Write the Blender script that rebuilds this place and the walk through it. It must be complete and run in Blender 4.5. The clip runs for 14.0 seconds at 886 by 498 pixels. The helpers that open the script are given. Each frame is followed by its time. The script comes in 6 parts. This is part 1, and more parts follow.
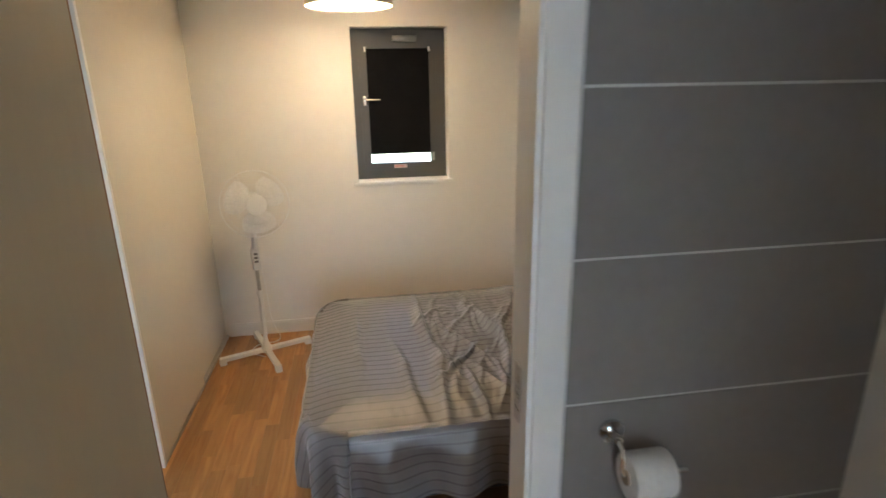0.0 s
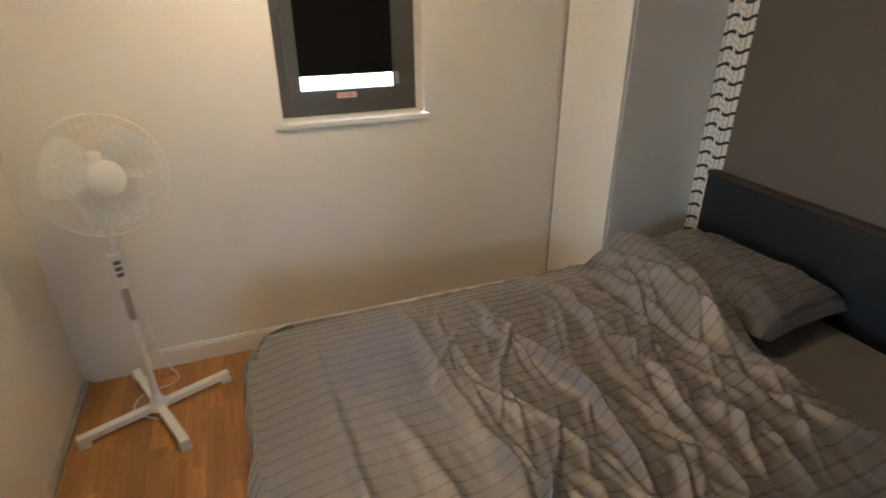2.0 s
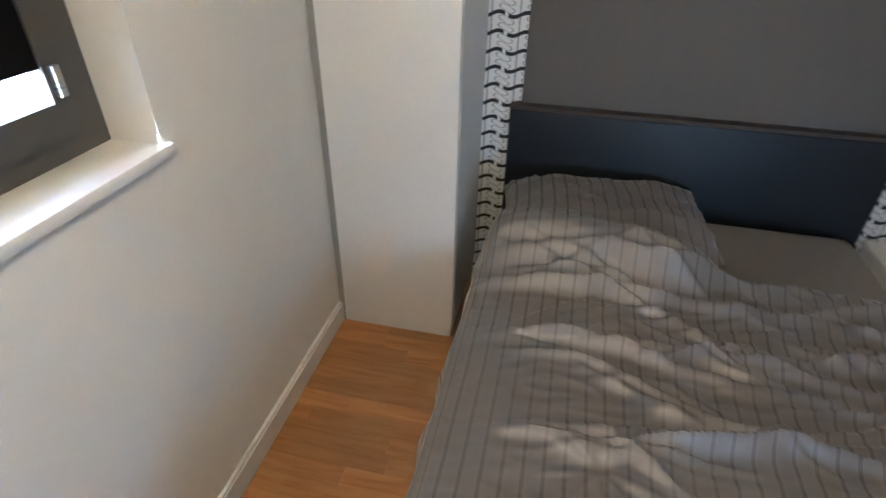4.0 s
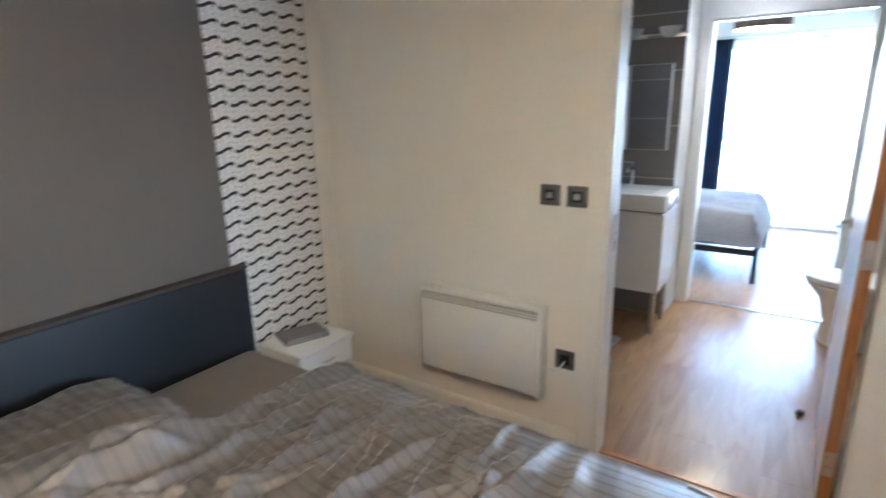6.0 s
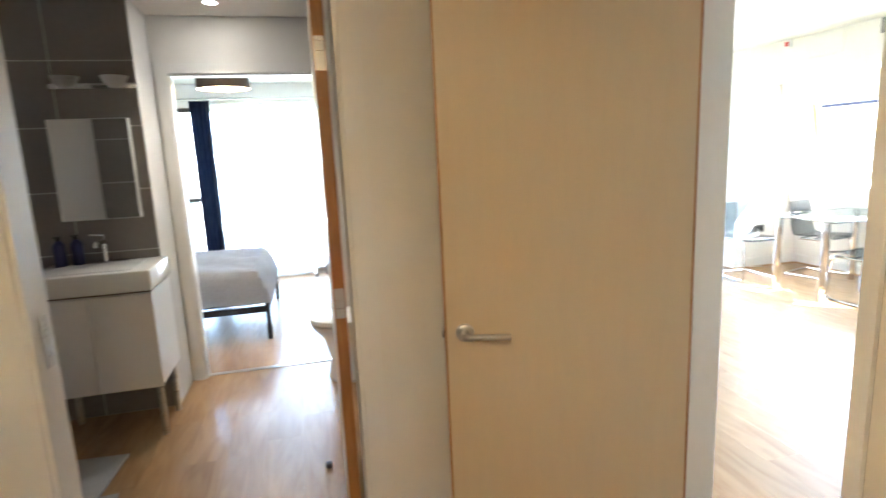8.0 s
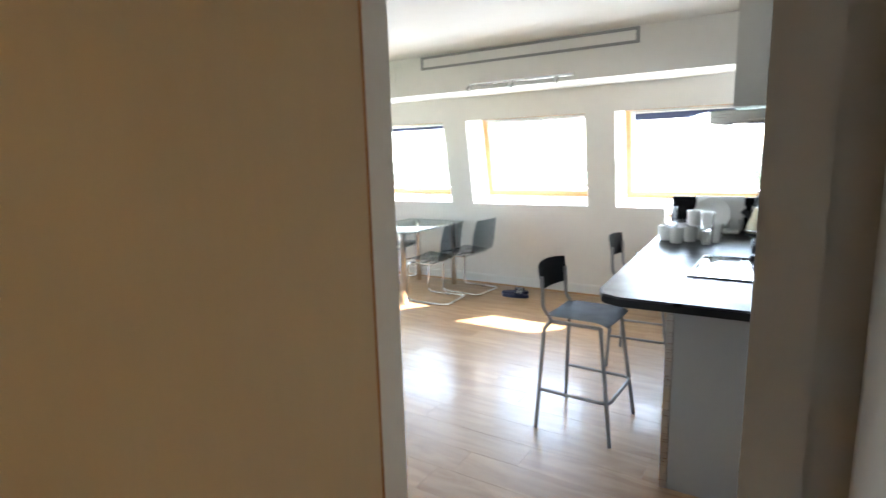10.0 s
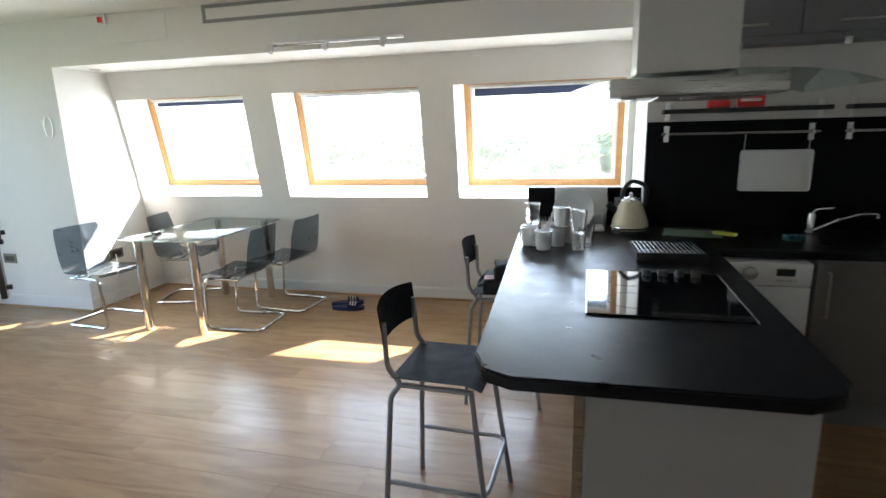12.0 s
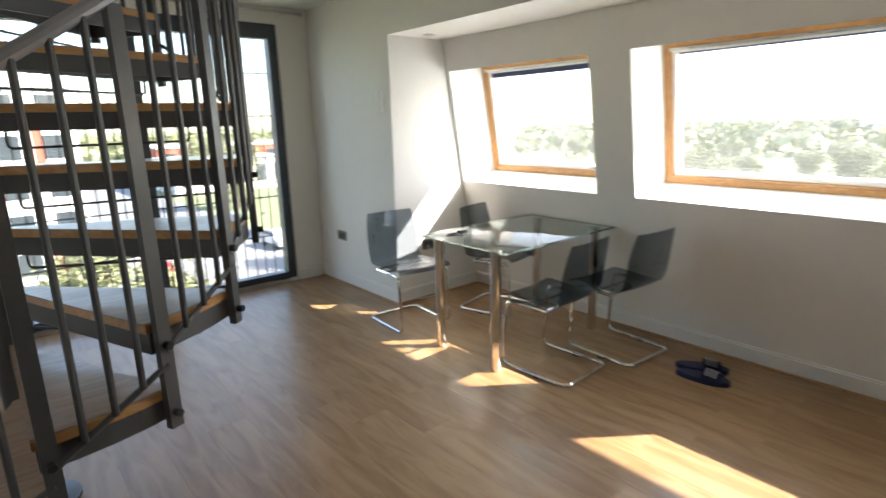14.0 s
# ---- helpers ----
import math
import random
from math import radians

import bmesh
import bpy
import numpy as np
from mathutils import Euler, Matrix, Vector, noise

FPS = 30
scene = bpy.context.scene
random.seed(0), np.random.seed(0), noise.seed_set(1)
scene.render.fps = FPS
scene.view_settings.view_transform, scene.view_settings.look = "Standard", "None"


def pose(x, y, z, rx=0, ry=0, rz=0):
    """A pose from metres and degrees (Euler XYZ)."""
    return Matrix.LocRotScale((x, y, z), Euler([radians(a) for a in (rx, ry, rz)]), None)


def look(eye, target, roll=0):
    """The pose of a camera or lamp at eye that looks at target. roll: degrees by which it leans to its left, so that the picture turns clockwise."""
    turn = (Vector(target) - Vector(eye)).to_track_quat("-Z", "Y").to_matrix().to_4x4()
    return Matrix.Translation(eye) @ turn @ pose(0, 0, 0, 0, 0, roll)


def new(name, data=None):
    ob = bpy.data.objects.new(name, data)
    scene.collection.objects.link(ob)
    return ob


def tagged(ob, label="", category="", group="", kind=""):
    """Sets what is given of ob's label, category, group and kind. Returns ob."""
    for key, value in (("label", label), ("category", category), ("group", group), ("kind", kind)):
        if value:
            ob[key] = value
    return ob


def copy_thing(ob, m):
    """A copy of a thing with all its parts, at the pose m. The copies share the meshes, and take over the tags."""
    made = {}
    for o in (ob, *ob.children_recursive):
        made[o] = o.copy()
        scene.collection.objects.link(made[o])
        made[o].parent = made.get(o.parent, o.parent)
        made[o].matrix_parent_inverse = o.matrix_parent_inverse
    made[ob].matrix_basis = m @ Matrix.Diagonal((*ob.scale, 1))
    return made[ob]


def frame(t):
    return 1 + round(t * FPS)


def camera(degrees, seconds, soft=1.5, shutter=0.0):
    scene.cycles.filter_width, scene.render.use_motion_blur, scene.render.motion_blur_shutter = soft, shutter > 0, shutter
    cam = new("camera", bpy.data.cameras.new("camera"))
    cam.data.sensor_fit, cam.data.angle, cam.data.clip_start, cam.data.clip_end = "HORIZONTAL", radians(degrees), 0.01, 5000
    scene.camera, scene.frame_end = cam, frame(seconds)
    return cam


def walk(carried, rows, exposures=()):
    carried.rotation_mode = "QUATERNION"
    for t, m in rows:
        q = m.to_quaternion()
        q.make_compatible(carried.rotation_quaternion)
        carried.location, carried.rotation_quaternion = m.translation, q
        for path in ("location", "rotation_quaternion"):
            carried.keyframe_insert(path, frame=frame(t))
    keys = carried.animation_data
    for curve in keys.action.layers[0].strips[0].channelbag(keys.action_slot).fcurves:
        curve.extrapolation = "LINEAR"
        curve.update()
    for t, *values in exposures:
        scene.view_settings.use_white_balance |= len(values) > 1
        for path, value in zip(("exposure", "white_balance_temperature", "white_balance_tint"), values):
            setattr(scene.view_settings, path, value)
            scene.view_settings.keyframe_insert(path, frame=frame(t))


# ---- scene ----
cam = camera(78.7, 14.0, shutter=0.4)

PATH = [
    (0, (1.293, -1.169, 1.728), (1.586, 0.72, 1.142), -1.0),
    (0.5, (1.244, -0.875, 1.65), (1.425, 1.035, 1.085), -0.9),
    (1, (1.186, -0.54, 1.647), (1.393, 1.355, 1.043), -0.6),
    (1.5, (1.176, -0.207, 1.587), (1.54, 1.634, 0.897), -0.6),
    (2, (1.096, 0.195, 1.597), (1.743, 1.878, 0.731), -0.4),
    (2.2, (1.071, 0.333, 1.586), (1.841, 1.94, 0.677), -0.4),
    (4.3, (1.037, 1.992, 1.528), (2.699, 2.051, 0.416), 1.3),
    (4.5, (1.049, 2.093, 1.534), (2.707, 1.944, 0.424), 1.4),
    (5, (1.085, 2.294, 1.564), (2.643, 1.537, 0.565), 2.3),
    (5.5, (1.086, 2.243, 1.519), (2.477, 0.994, 0.809), 0.7),
    (6, (1.028, 2.09, 1.529), (2.108, 0.488, 1.013), -1.2),
    (6.5, (1.036, 1.997, 1.503), (1.699, 0.152, 1.108), -1.7),
    (7, (1.004, 1.877, 1.497), (1.238, -0.076, 1.138), -2.2),
    (7.5, (0.949, 1.759, 1.498), (0.832, -0.205, 1.141), -2.7),
    (8, (0.896, 1.627, 1.491), (0.423, -0.284, 1.138), -2.6),
    (8.5, (0.835, 1.472, 1.47), (0.038, -0.331, 1.13), -2.2),
    (9, (0.783, 1.322, 1.485), (-0.346, -0.286, 1.114), -0.8),
    (9.2, (0.782, 1.268, 1.477), (-0.473, -0.246, 1.116), -1.0),
    (11.3, (0.226, 0.824, 1.53), (-1.672, 0.334, 1.13), -1.4),
    (11.5, (0.116, 0.785, 1.543), (-1.785, 0.318, 1.132), -1.5),
    (12, (-0.215, 0.691, 1.504), (-2.101, 0.185, 1.07), -1.5),
    (12.5, (-0.581, 0.613, 1.533), (-2.402, -0.067, 1.063), -1.7),
    (13, (-0.91, 0.387, 1.489), (-2.617, -0.537, 1.007), -1.6),
    (13.5, (-1.16, 0.145, 1.453), (-2.692, -1.051, 0.98), -1.5),
    (14, (-1.423, -0.076, 1.452), (-2.677, -1.563, 0.989), -1.4),
]
EXPOSURES = [(0, 4.5, 5700, 10), (1.0, 4.4, 5500, 10), (2.2, 4.2, 5700, 10), (4.3, 4.6, 4700, 10), (5.5, 4.95, 4700, 10), (6.0, 5.15, 4900, 10), (6.5, 5.0, 5200, 10), (7.5, 5.0, 5900, 10), (8.5, 4.7, 5900, 10), (9.2, 4.2, 5900, 10), (11.3, 3.15, 6100, 11), (12.0, 3.0, 6100, 11), (13.0, 2.75, 6400, 12), (14.0, 2.3, 6600, 13)]
walk(cam, [(t, look(eye, target, roll)) for t, eye, target, roll in PATH], EXPOSURES)

# ---- world and light ----
SUN_WAY = Vector((1.01, -0.90, -1.0)).normalized()
world = bpy.data.worlds.new("world")
scene.world = world
world.use_nodes = True
_nt = world.node_tree
_sky = _nt.nodes.new("ShaderNodeTexSky")
_sky.sky_type, _sky.sun_disc = "NISHITA", False
_sky.sun_elevation = math.asin(-SUN_WAY.z)
_sky.sun_rotation = math.atan2(-SUN_WAY.x, -SUN_WAY.y)
_nt.nodes["Background"].inputs["Strength"].default_value = 0.15
_nt.links.new(_sky.outputs[0], _nt.nodes["Background"].inputs["Color"])


def sun_lamp(energy, color, way):
    data = bpy.data.lights.new("sun", "SUN")
    data.energy, data.color, data.angle = energy, color, radians(0.5)
    new("sun", data).matrix_world = look((0, 0, 20), Vector((0, 0, 20)) + way)


def sky_lamp(energy, eye, target, wide, high, color=(0.86, 0.93, 1.0)):
    """The sky's light in a window's opening."""
    data = bpy.data.lights.new("skylight", "AREA")
    data.energy, data.color, data.shape, data.size, data.size_y = energy, color, "RECTANGLE", wide, high
    new("skylight", data).matrix_world = look(eye, target)


def bulb(energy, color, place, size=0.06):
    data = bpy.data.lights.new("bulb", "POINT")
    data.energy, data.color, data.shadow_soft_size = energy, color, size
    new("bulb", data).matrix_world = pose(*place)


def spot(energy, color, place):
    """A recessed downlight's cone."""
    data = bpy.data.lights.new("downlight_bulb", "SPOT")
    data.energy, data.color, data.shadow_soft_size = energy, color, 0.03
    data.spot_size, data.spot_blend = radians(105), 0.9
    new("downlight_bulb", data).matrix_world = pose(*place)


sun_lamp(5.0, (1.0, 0.95, 0.87), SUN_WAY)
for y0 in (-2.84, -1.245, 0.325):
    sky_lamp(3.3, (-5.06, y0, 1.50), (-3.0, y0, 1.10), 1.10, 0.72)
sky_lamp(0.9, (-2.45, -4.97, 1.15), (-2.45, -3, 0.9), 2.0, 2.0)
sky_lamp(2.2, (1.35, -5.62, 1.15), (1.35, -3, 0.6), 1.9, 1.9)
bulb(0.05, (1.0, 0.70, 0.34), (1.30, 1.90, 2.20))
spot(2.2, (1.0, 0.88, 0.70), (1.34, -1.93, 2.395))
bulb(0.6, (1.0, 0.70, 0.40), (1.45, -3.05, 2.16), 0.05)

# ---- materials ----
def mat(name, color, rough=0.5, metal=0.0, var=0.08, scale=6.0, bump=0.0, bump_scale=60.0, random=0.0, coat=0.0, stretch=(1, 1, 1), island=False, spec=0.5):
    """A surface with two scales of colour variation, fine relief and, where asked, variation from piece to piece."""
    m = bpy.data.materials.new(name)
    m.use_nodes = True
    nt = m.node_tree
    b = nt.nodes["Principled BSDF"]
    b.inputs["Roughness"].default_value, b.inputs["Metallic"].default_value = rough, metal
    b.inputs["Coat Weight"].default_value = coat
    b.inputs["Coat Roughness"].default_value = 0.06
    b.inputs["Specular IOR Level"].default_value = spec
    tc = nt.nodes.new("ShaderNodeTexCoord")
    mp = nt.nodes.new("ShaderNodeMapping")
    mp.inputs["Scale"].default_value = stretch
    nt.links.new(tc.outputs["Object"], mp.inputs["Vector"])
    n1, n2 = nt.nodes.new("ShaderNodeTexNoise"), nt.nodes.new("ShaderNodeTexNoise")
    n1.inputs["Scale"].default_value, n2.inputs["Scale"].default_value = scale, scale * 11
    n1.inputs["Detail"].default_value = 4
    for n in (n1, n2):
        nt.links.new(mp.outputs[0], n.inputs["Vector"])
    add = nt.nodes.new("ShaderNodeMath")
    add.operation = "ADD"
    nt.links.new(n1.outputs["Fac"], add.inputs[0])
    nt.links.new(n2.outputs["Fac"], add.inputs[1])
    rng = nt.nodes.new("ShaderNodeMapRange")
    rng.inputs["From Min"].default_value, rng.inputs["From Max"].default_value = 0.6, 1.4
    rng.inputs["To Min"].default_value, rng.inputs["To Max"].default_value = 1 - var, 1 + var
    nt.links.new(add.outputs[0], rng.inputs["Value"])
    hsv = nt.nodes.new("ShaderNodeHueSaturation")
    hsv.inputs["Color"].default_value = (*color, 1)
    val = rng.outputs[0]
    if random:
        info = nt.nodes.new("ShaderNodeNewGeometry" if island else "ShaderNodeObjectInfo")
        r2 = nt.nodes.new("ShaderNodeMapRange")
        r2.inputs["To Min"].default_value, r2.inputs["To Max"].default_value = 1 - random, 1 + random
        nt.links.new(info.outputs["Random Per Island" if island else "Random"], r2.inputs["Value"])
        mul = nt.nodes.new("ShaderNodeMath")
        mul.operation = "MULTIPLY"
        nt.links.new(val, mul.inputs[0])
        nt.links.new(r2.outputs[0], mul.inputs[1])
        val = mul.outputs[0]
    nt.links.new(val, hsv.inputs["Value"])
    nt.links.new(hsv.outputs[0], b.inputs["Base Color"])
    rr = nt.nodes.new("ShaderNodeMapRange")
    rr.inputs["From Min"].default_value, rr.inputs["From Max"].default_value = 0.3, 0.7
    rr.inputs["To Min"].default_value, rr.inputs["To Max"].default_value = max(rough * 0.85, 0.0), min(rough * 1.15, 1)
    nt.links.new(n1.outputs["Fac"], rr.inputs["Value"])
    nt.links.new(rr.outputs[0], b.inputs["Roughness"])
    if bump:
        n3 = nt.nodes.new("ShaderNodeTexNoise")
        n3.inputs["Scale"].default_value = bump_scale
        n3.inputs["Detail"].default_value = 3
        nt.links.new(mp.outputs[0], n3.inputs["Vector"])
        bp = nt.nodes.new("ShaderNodeBump")
        bp.inputs["Strength"].default_value, bp.inputs["Distance"].default_value = bump, 0.004
        nt.links.new(n3.outputs["Fac"], bp.inputs["Height"])
        nt.links.new(bp.outputs[0], b.inputs["Normal"])
    return m


def glass_mat(name, color=(1, 1, 1), rough=0.0, alpha=1.0, ior=1.45):
    m = bpy.data.materials.new(name)
    m.use_nodes = True
    b = m.node_tree.nodes["Principled BSDF"]
    b.inputs["Base Color"].default_value = (*color, 1)
    b.inputs["Transmission Weight"].default_value = 1.0
    b.inputs["Roughness"].default_value = rough
    b.inputs["IOR"].default_value = ior
    b.inputs["Alpha"].default_value = alpha
    return m


def clear_mat(name, tint, gloss=0.5, rough=0.0):
    """Thin clear sheet: lets light straight through, tinted, with a glassy sheen."""
    m = bpy.data.materials.new(name)
    m.use_nodes = True
    nt = m.node_tree
    tr_, gl, mx_, fr = (nt.nodes.new("ShaderNode" + k) for k in ("BsdfTransparent", "BsdfGlossy", "MixShader", "LayerWeight"))
    pw, sc_ = nt.nodes.new("ShaderNodeMath"), nt.nodes.new("ShaderNodeMath")
    pw.operation, sc_.operation = "POWER", "MULTIPLY_ADD"
    pw.inputs[1].default_value = 4.0
    sc_.inputs[1].default_value, sc_.inputs[2].default_value = 1.2 * gloss, 0.03
    nt.links.new(fr.outputs["Facing"], pw.inputs[0])
    nt.links.new(pw.outputs[0], sc_.inputs[0])
    tr_.inputs["Color"].default_value = (*tint, 1)
    gl.inputs["Roughness"].default_value = rough
    nt.links.new(sc_.outputs[0], mx_.inputs["Fac"])
    nt.links.new(tr_.outputs[0], mx_.inputs[1])
    nt.links.new(gl.outputs[0], mx_.inputs[2])
    nt.links.new(mx_.outputs[0], nt.nodes["Material Output"].inputs["Surface"])
    return m


def glow_mat(name, color, strength):
    m = bpy.data.materials.new(name)
    m.use_nodes = True
    b = m.node_tree.nodes["Principled BSDF"]
    b.inputs["Base Color"].default_value = (*color, 1)
    b.inputs["Emission Color"].default_value = (*color, 1)
    b.inputs["Emission Strength"].default_value = strength
    return m


def cloth_mat(name, color, sheen_rough=0.45, stripes=0.0, period=0.02, axis="Y"):
    """Satin cotton with woven stripes."""
    m = mat(name, color, rough=sheen_rough, var=0.07, scale=3, bump=0.25, bump_scale=400)
    nt = m.node_tree
    b = nt.nodes["Principled BSDF"]
    b.inputs["Sheen Weight"].default_value = 0.25
    if stripes:
        tc = nt.nodes.new("ShaderNodeUVMap")
        w = nt.nodes.new("ShaderNodeTexWave")
        w.bands_direction = axis
        w.inputs["Scale"].default_value = 0.314 / period
        w.inputs["Distortion"].default_value = 0.15
        nt.links.new(tc.outputs[0], w.inputs["Vector"])
        ramp = nt.nodes.new("ShaderNodeMapRange")
        ramp.inputs["From Min"].default_value, ramp.inputs["From Max"].default_value = 0.35, 0.65
        ramp.inputs["To Min"].default_value, ramp.inputs["To Max"].default_value = 1 - stripes, 1 + stripes
        nt.links.new(w.outputs["Fac"], ramp.inputs["Value"])
        src = b.inputs["Base Color"].links[0].from_socket
        mul = nt.nodes.new("ShaderNodeVectorMath")
        mul.operation = "MULTIPLY"
        nt.links.new(src, mul.inputs[0])
        nt.links.new(ramp.outputs[0], mul.inputs[1])
        nt.links.new(mul.outputs[0], b.inputs["Base Color"])
        rg = nt.nodes.new("ShaderNodeMapRange")
        rg.inputs["To Min"].default_value, rg.inputs["To Max"].default_value = sheen_rough + 0.025, sheen_rough - 0.02
        nt.links.new(w.outputs["Fac"], rg.inputs["Value"])
        nt.links.new(rg.outputs[0], b.inputs["Roughness"])
    return m


def wood_mat(name, color, dark, rough=0.35, random=0.15, grain=(2, 22, 22), coat=0.2):
    """Planks with long grain along x of the piece."""
    m = mat(name, color, rough=rough, var=0.05, scale=4, random=random, coat=coat, bump=0.05, bump_scale=80, stretch=grain)
    nt = m.node_tree
    b = nt.nodes["Principled BSDF"]
    src = b.inputs["Base Color"].links[0].from_socket
    mp = [n for n in nt.nodes if n.type == "MAPPING"][0]
    info = nt.nodes.new("ShaderNodeObjectInfo")
    add = nt.nodes.new("ShaderNodeVectorMath")
    add.operation = "ADD"
    sc = nt.nodes.new("ShaderNodeVectorMath")
    sc.operation = "SCALE"
    sc.inputs[0].default_value = (7, 13, 3)
    nt.links.new(info.outputs["Random"], sc.inputs["Scale"])
    nt.links.new(mp.outputs[0], add.inputs[0])
    nt.links.new(sc.outputs[0], add.inputs[1])
    n = nt.nodes.new("ShaderNodeTexNoise")
    n.inputs["Scale"].default_value, n.inputs["Detail"].default_value, n.inputs["Distortion"].default_value = 1.2, 6, 1.4
    nt.links.new(add.outputs[0], n.inputs["Vector"])
    rmp = nt.nodes.new("ShaderNodeMapRange")
    rmp.inputs["From Min"].default_value, rmp.inputs["From Max"].default_value = 0.38, 0.72
    nt.links.new(n.outputs["Fac"], rmp.inputs["Value"])
    mix = nt.nodes.new("ShaderNodeMix")
    mix.data_type = "RGBA"
    mix.blend_type = "MULTIPLY"
    nt.links.new(rmp.outputs[0], mix.inputs["Factor"])
    nt.links.new(src, mix.inputs["A"])
    mix.inputs["B"].default_value = (*dark, 1)
    nt.links.new(mix.outputs["Result"], b.inputs["Base Color"])
    return m


def wallpaper_mat():
    """White paper printed with rows of wavy black dashes joined by thin grey columns."""
    m = bpy.data.materials.new("patterned_wallpaper")
    m.use_nodes = True
    nt = m.node_tree
    b = nt.nodes["Principled BSDF"]
    b.inputs["Roughness"].default_value = 0.6
    tc = nt.nodes.new("ShaderNodeTexCoord")
    sep = nt.nodes.new("ShaderNodeSeparateXYZ")
    nt.links.new(tc.outputs["Object"], sep.inputs[0])

    def op(kind, a, c=None, d=None):
        n = nt.nodes.new("ShaderNodeMath")
        n.operation = kind
        for i, v in enumerate((a, c, d)):
            if v is None:
                continue
            if isinstance(v, (int, float)):
                n.inputs[i].default_value = v
            else:
                nt.links.new(v, n.inputs[i])
        return n.outputs[0]
    row_h, col_w = 0.066, 0.105
    u = op("DIVIDE", sep.outputs["Y"], col_w)
    v = op("DIVIDE", sep.outputs["Z"], row_h)
    fu = op("FRACT", u)
    wave = op("MULTIPLY", op("SINE", op("MULTIPLY", u, 2 * math.pi)), 0.13)
    dv = op("ABSOLUTE", op("SUBTRACT", op("FRACT", op("ADD", v, wave)), 0.5))
    dash = op("MULTIPLY", op("LESS_THAN", dv, 0.11), op("GREATER_THAN", op("ABSOLUTE", op("SUBTRACT", fu, 0.5)), 0.06))
    ring = op("ADD", op("POWER", op("MULTIPLY", op("SUBTRACT", fu, 0.5), 2.6), 2.0), op("POWER", op("MULTIPLY", op("SUBTRACT", dv, 0.30), 4.2), 2.0))
    loop = op("LESS_THAN", op("ABSOLUTE", op("SUBTRACT", ring, 0.5)), 0.09)
    stem = op("LESS_THAN", op("ABSOLUTE", op("SUBTRACT", fu, 0.02)), 0.03)
    grey = op("MULTIPLY", op("MAXIMUM", loop, stem), 0.62)
    ink = op("MAXIMUM", dash, grey)
    mix = nt.nodes.new("ShaderNodeMix")
    mix.data_type = "RGBA"
    nt.links.new(ink, mix.inputs["Factor"])
    mix.inputs["A"].default_value, mix.inputs["B"].default_value = (0.82, 0.82, 0.82, 1), (0.015, 0.015, 0.017, 1)
    nt.links.new(mix.outputs["Result"], b.inputs["Base Color"])
    return m


M_WALL = mat("white_wall_paint", (0.80, 0.78, 0.74), 0.75, var=0.02, scale=1.2, bump=0.12, bump_scale=180)
M_CEIL = mat("white_ceiling_paint", (0.82, 0.81, 0.79), 0.85, var=0.015, scale=1.0, bump=0.08, bump_scale=150)
M_TRIM = mat("white_gloss_trim", (0.80, 0.79, 0.76), 0.35, var=0.02, scale=3)
M_WPAPER = wallpaper_mat()
M_PANEL = mat("grey_textured_paper", (0.130, 0.118, 0.104), 0.6, var=0.10, scale=9, bump=0.3, bump_scale=120, stretch=(1, 6, 1))
M_WARD = mat("cream_gloss_laminate", (0.74, 0.70, 0.62), 0.16, var=0.015, scale=1.5, coat=0.3)
M_DOOR = mat("cream_satin_door", (0.60, 0.48, 0.31), 0.36, var=0.025, scale=1.3, bump=0.03, bump_scale=60, stretch=(3, 3, 0.4))
M_EDGE = wood_mat("oak_lipping", (0.42, 0.20, 0.07), (0.7, 0.55, 0.4), random=0.0, grain=(22, 22, 2))
M_TILE = mat("grey_ceramic_tile", (0.25, 0.235, 0.225), 0.34, var=0.06, scale=3.0, random=0.03, bump=0.04, bump_scale=30)
M_GROUT = mat("pale_grout", (0.66, 0.65, 0.63), 0.9, var=0.05)
M_DUVET = cloth_mat("grey_satin_duvet", (0.185, 0.172, 0.165), 0.29, stripes=0.02, period=0.044, axis="Y")
M_DUVET.node_tree.nodes["Principled BSDF"].inputs["Metallic"].default_value = 0.20
M_SHEET = cloth_mat("grey_sheet", (0.20, 0.185, 0.175), 0.55)
M_LEATHER = mat("black_leatherette", (0.014, 0.018, 0.026), 0.40, var=0.1, scale=8, bump=0.25, bump_scale=260, spec=0.35)
M_ALU = mat("dark_grey_window_frame", (0.075, 0.072, 0.066), 0.45, var=0.05)
M_BLACK = mat("black_fabric_blind", (0.006, 0.006, 0.007), 0.85, var=0.1, spec=0.1)
M_CHROME = mat("polished_chrome", (0.72, 0.72, 0.72), 0.09, metal=1.0, var=0.02)
M_STEEL = mat("brushed_steel", (0.55, 0.54, 0.52), 0.30, metal=1.0, var=0.05, stretch=(1, 1, 30))
M_DARKSTEEL = mat("stainless_switch_plate", (0.20, 0.19, 0.18), 0.35, metal=0.9, var=0.05)
M_WHITE = mat("white_plastic", (0.80, 0.80, 0.79), 0.35, var=0.02)
M_BLKP = mat("black_plastic", (0.015, 0.015, 0.016), 0.4, var=0.1)
M_GLASS = glass_mat("clear_glass")
M_PANE = clear_mat("window_glass", (0.97, 0.985, 0.98), 0.45)
M_SMOKE = clear_mat("smoked_acrylic", (0.24, 0.275, 0.31), 1.0, 0.01)
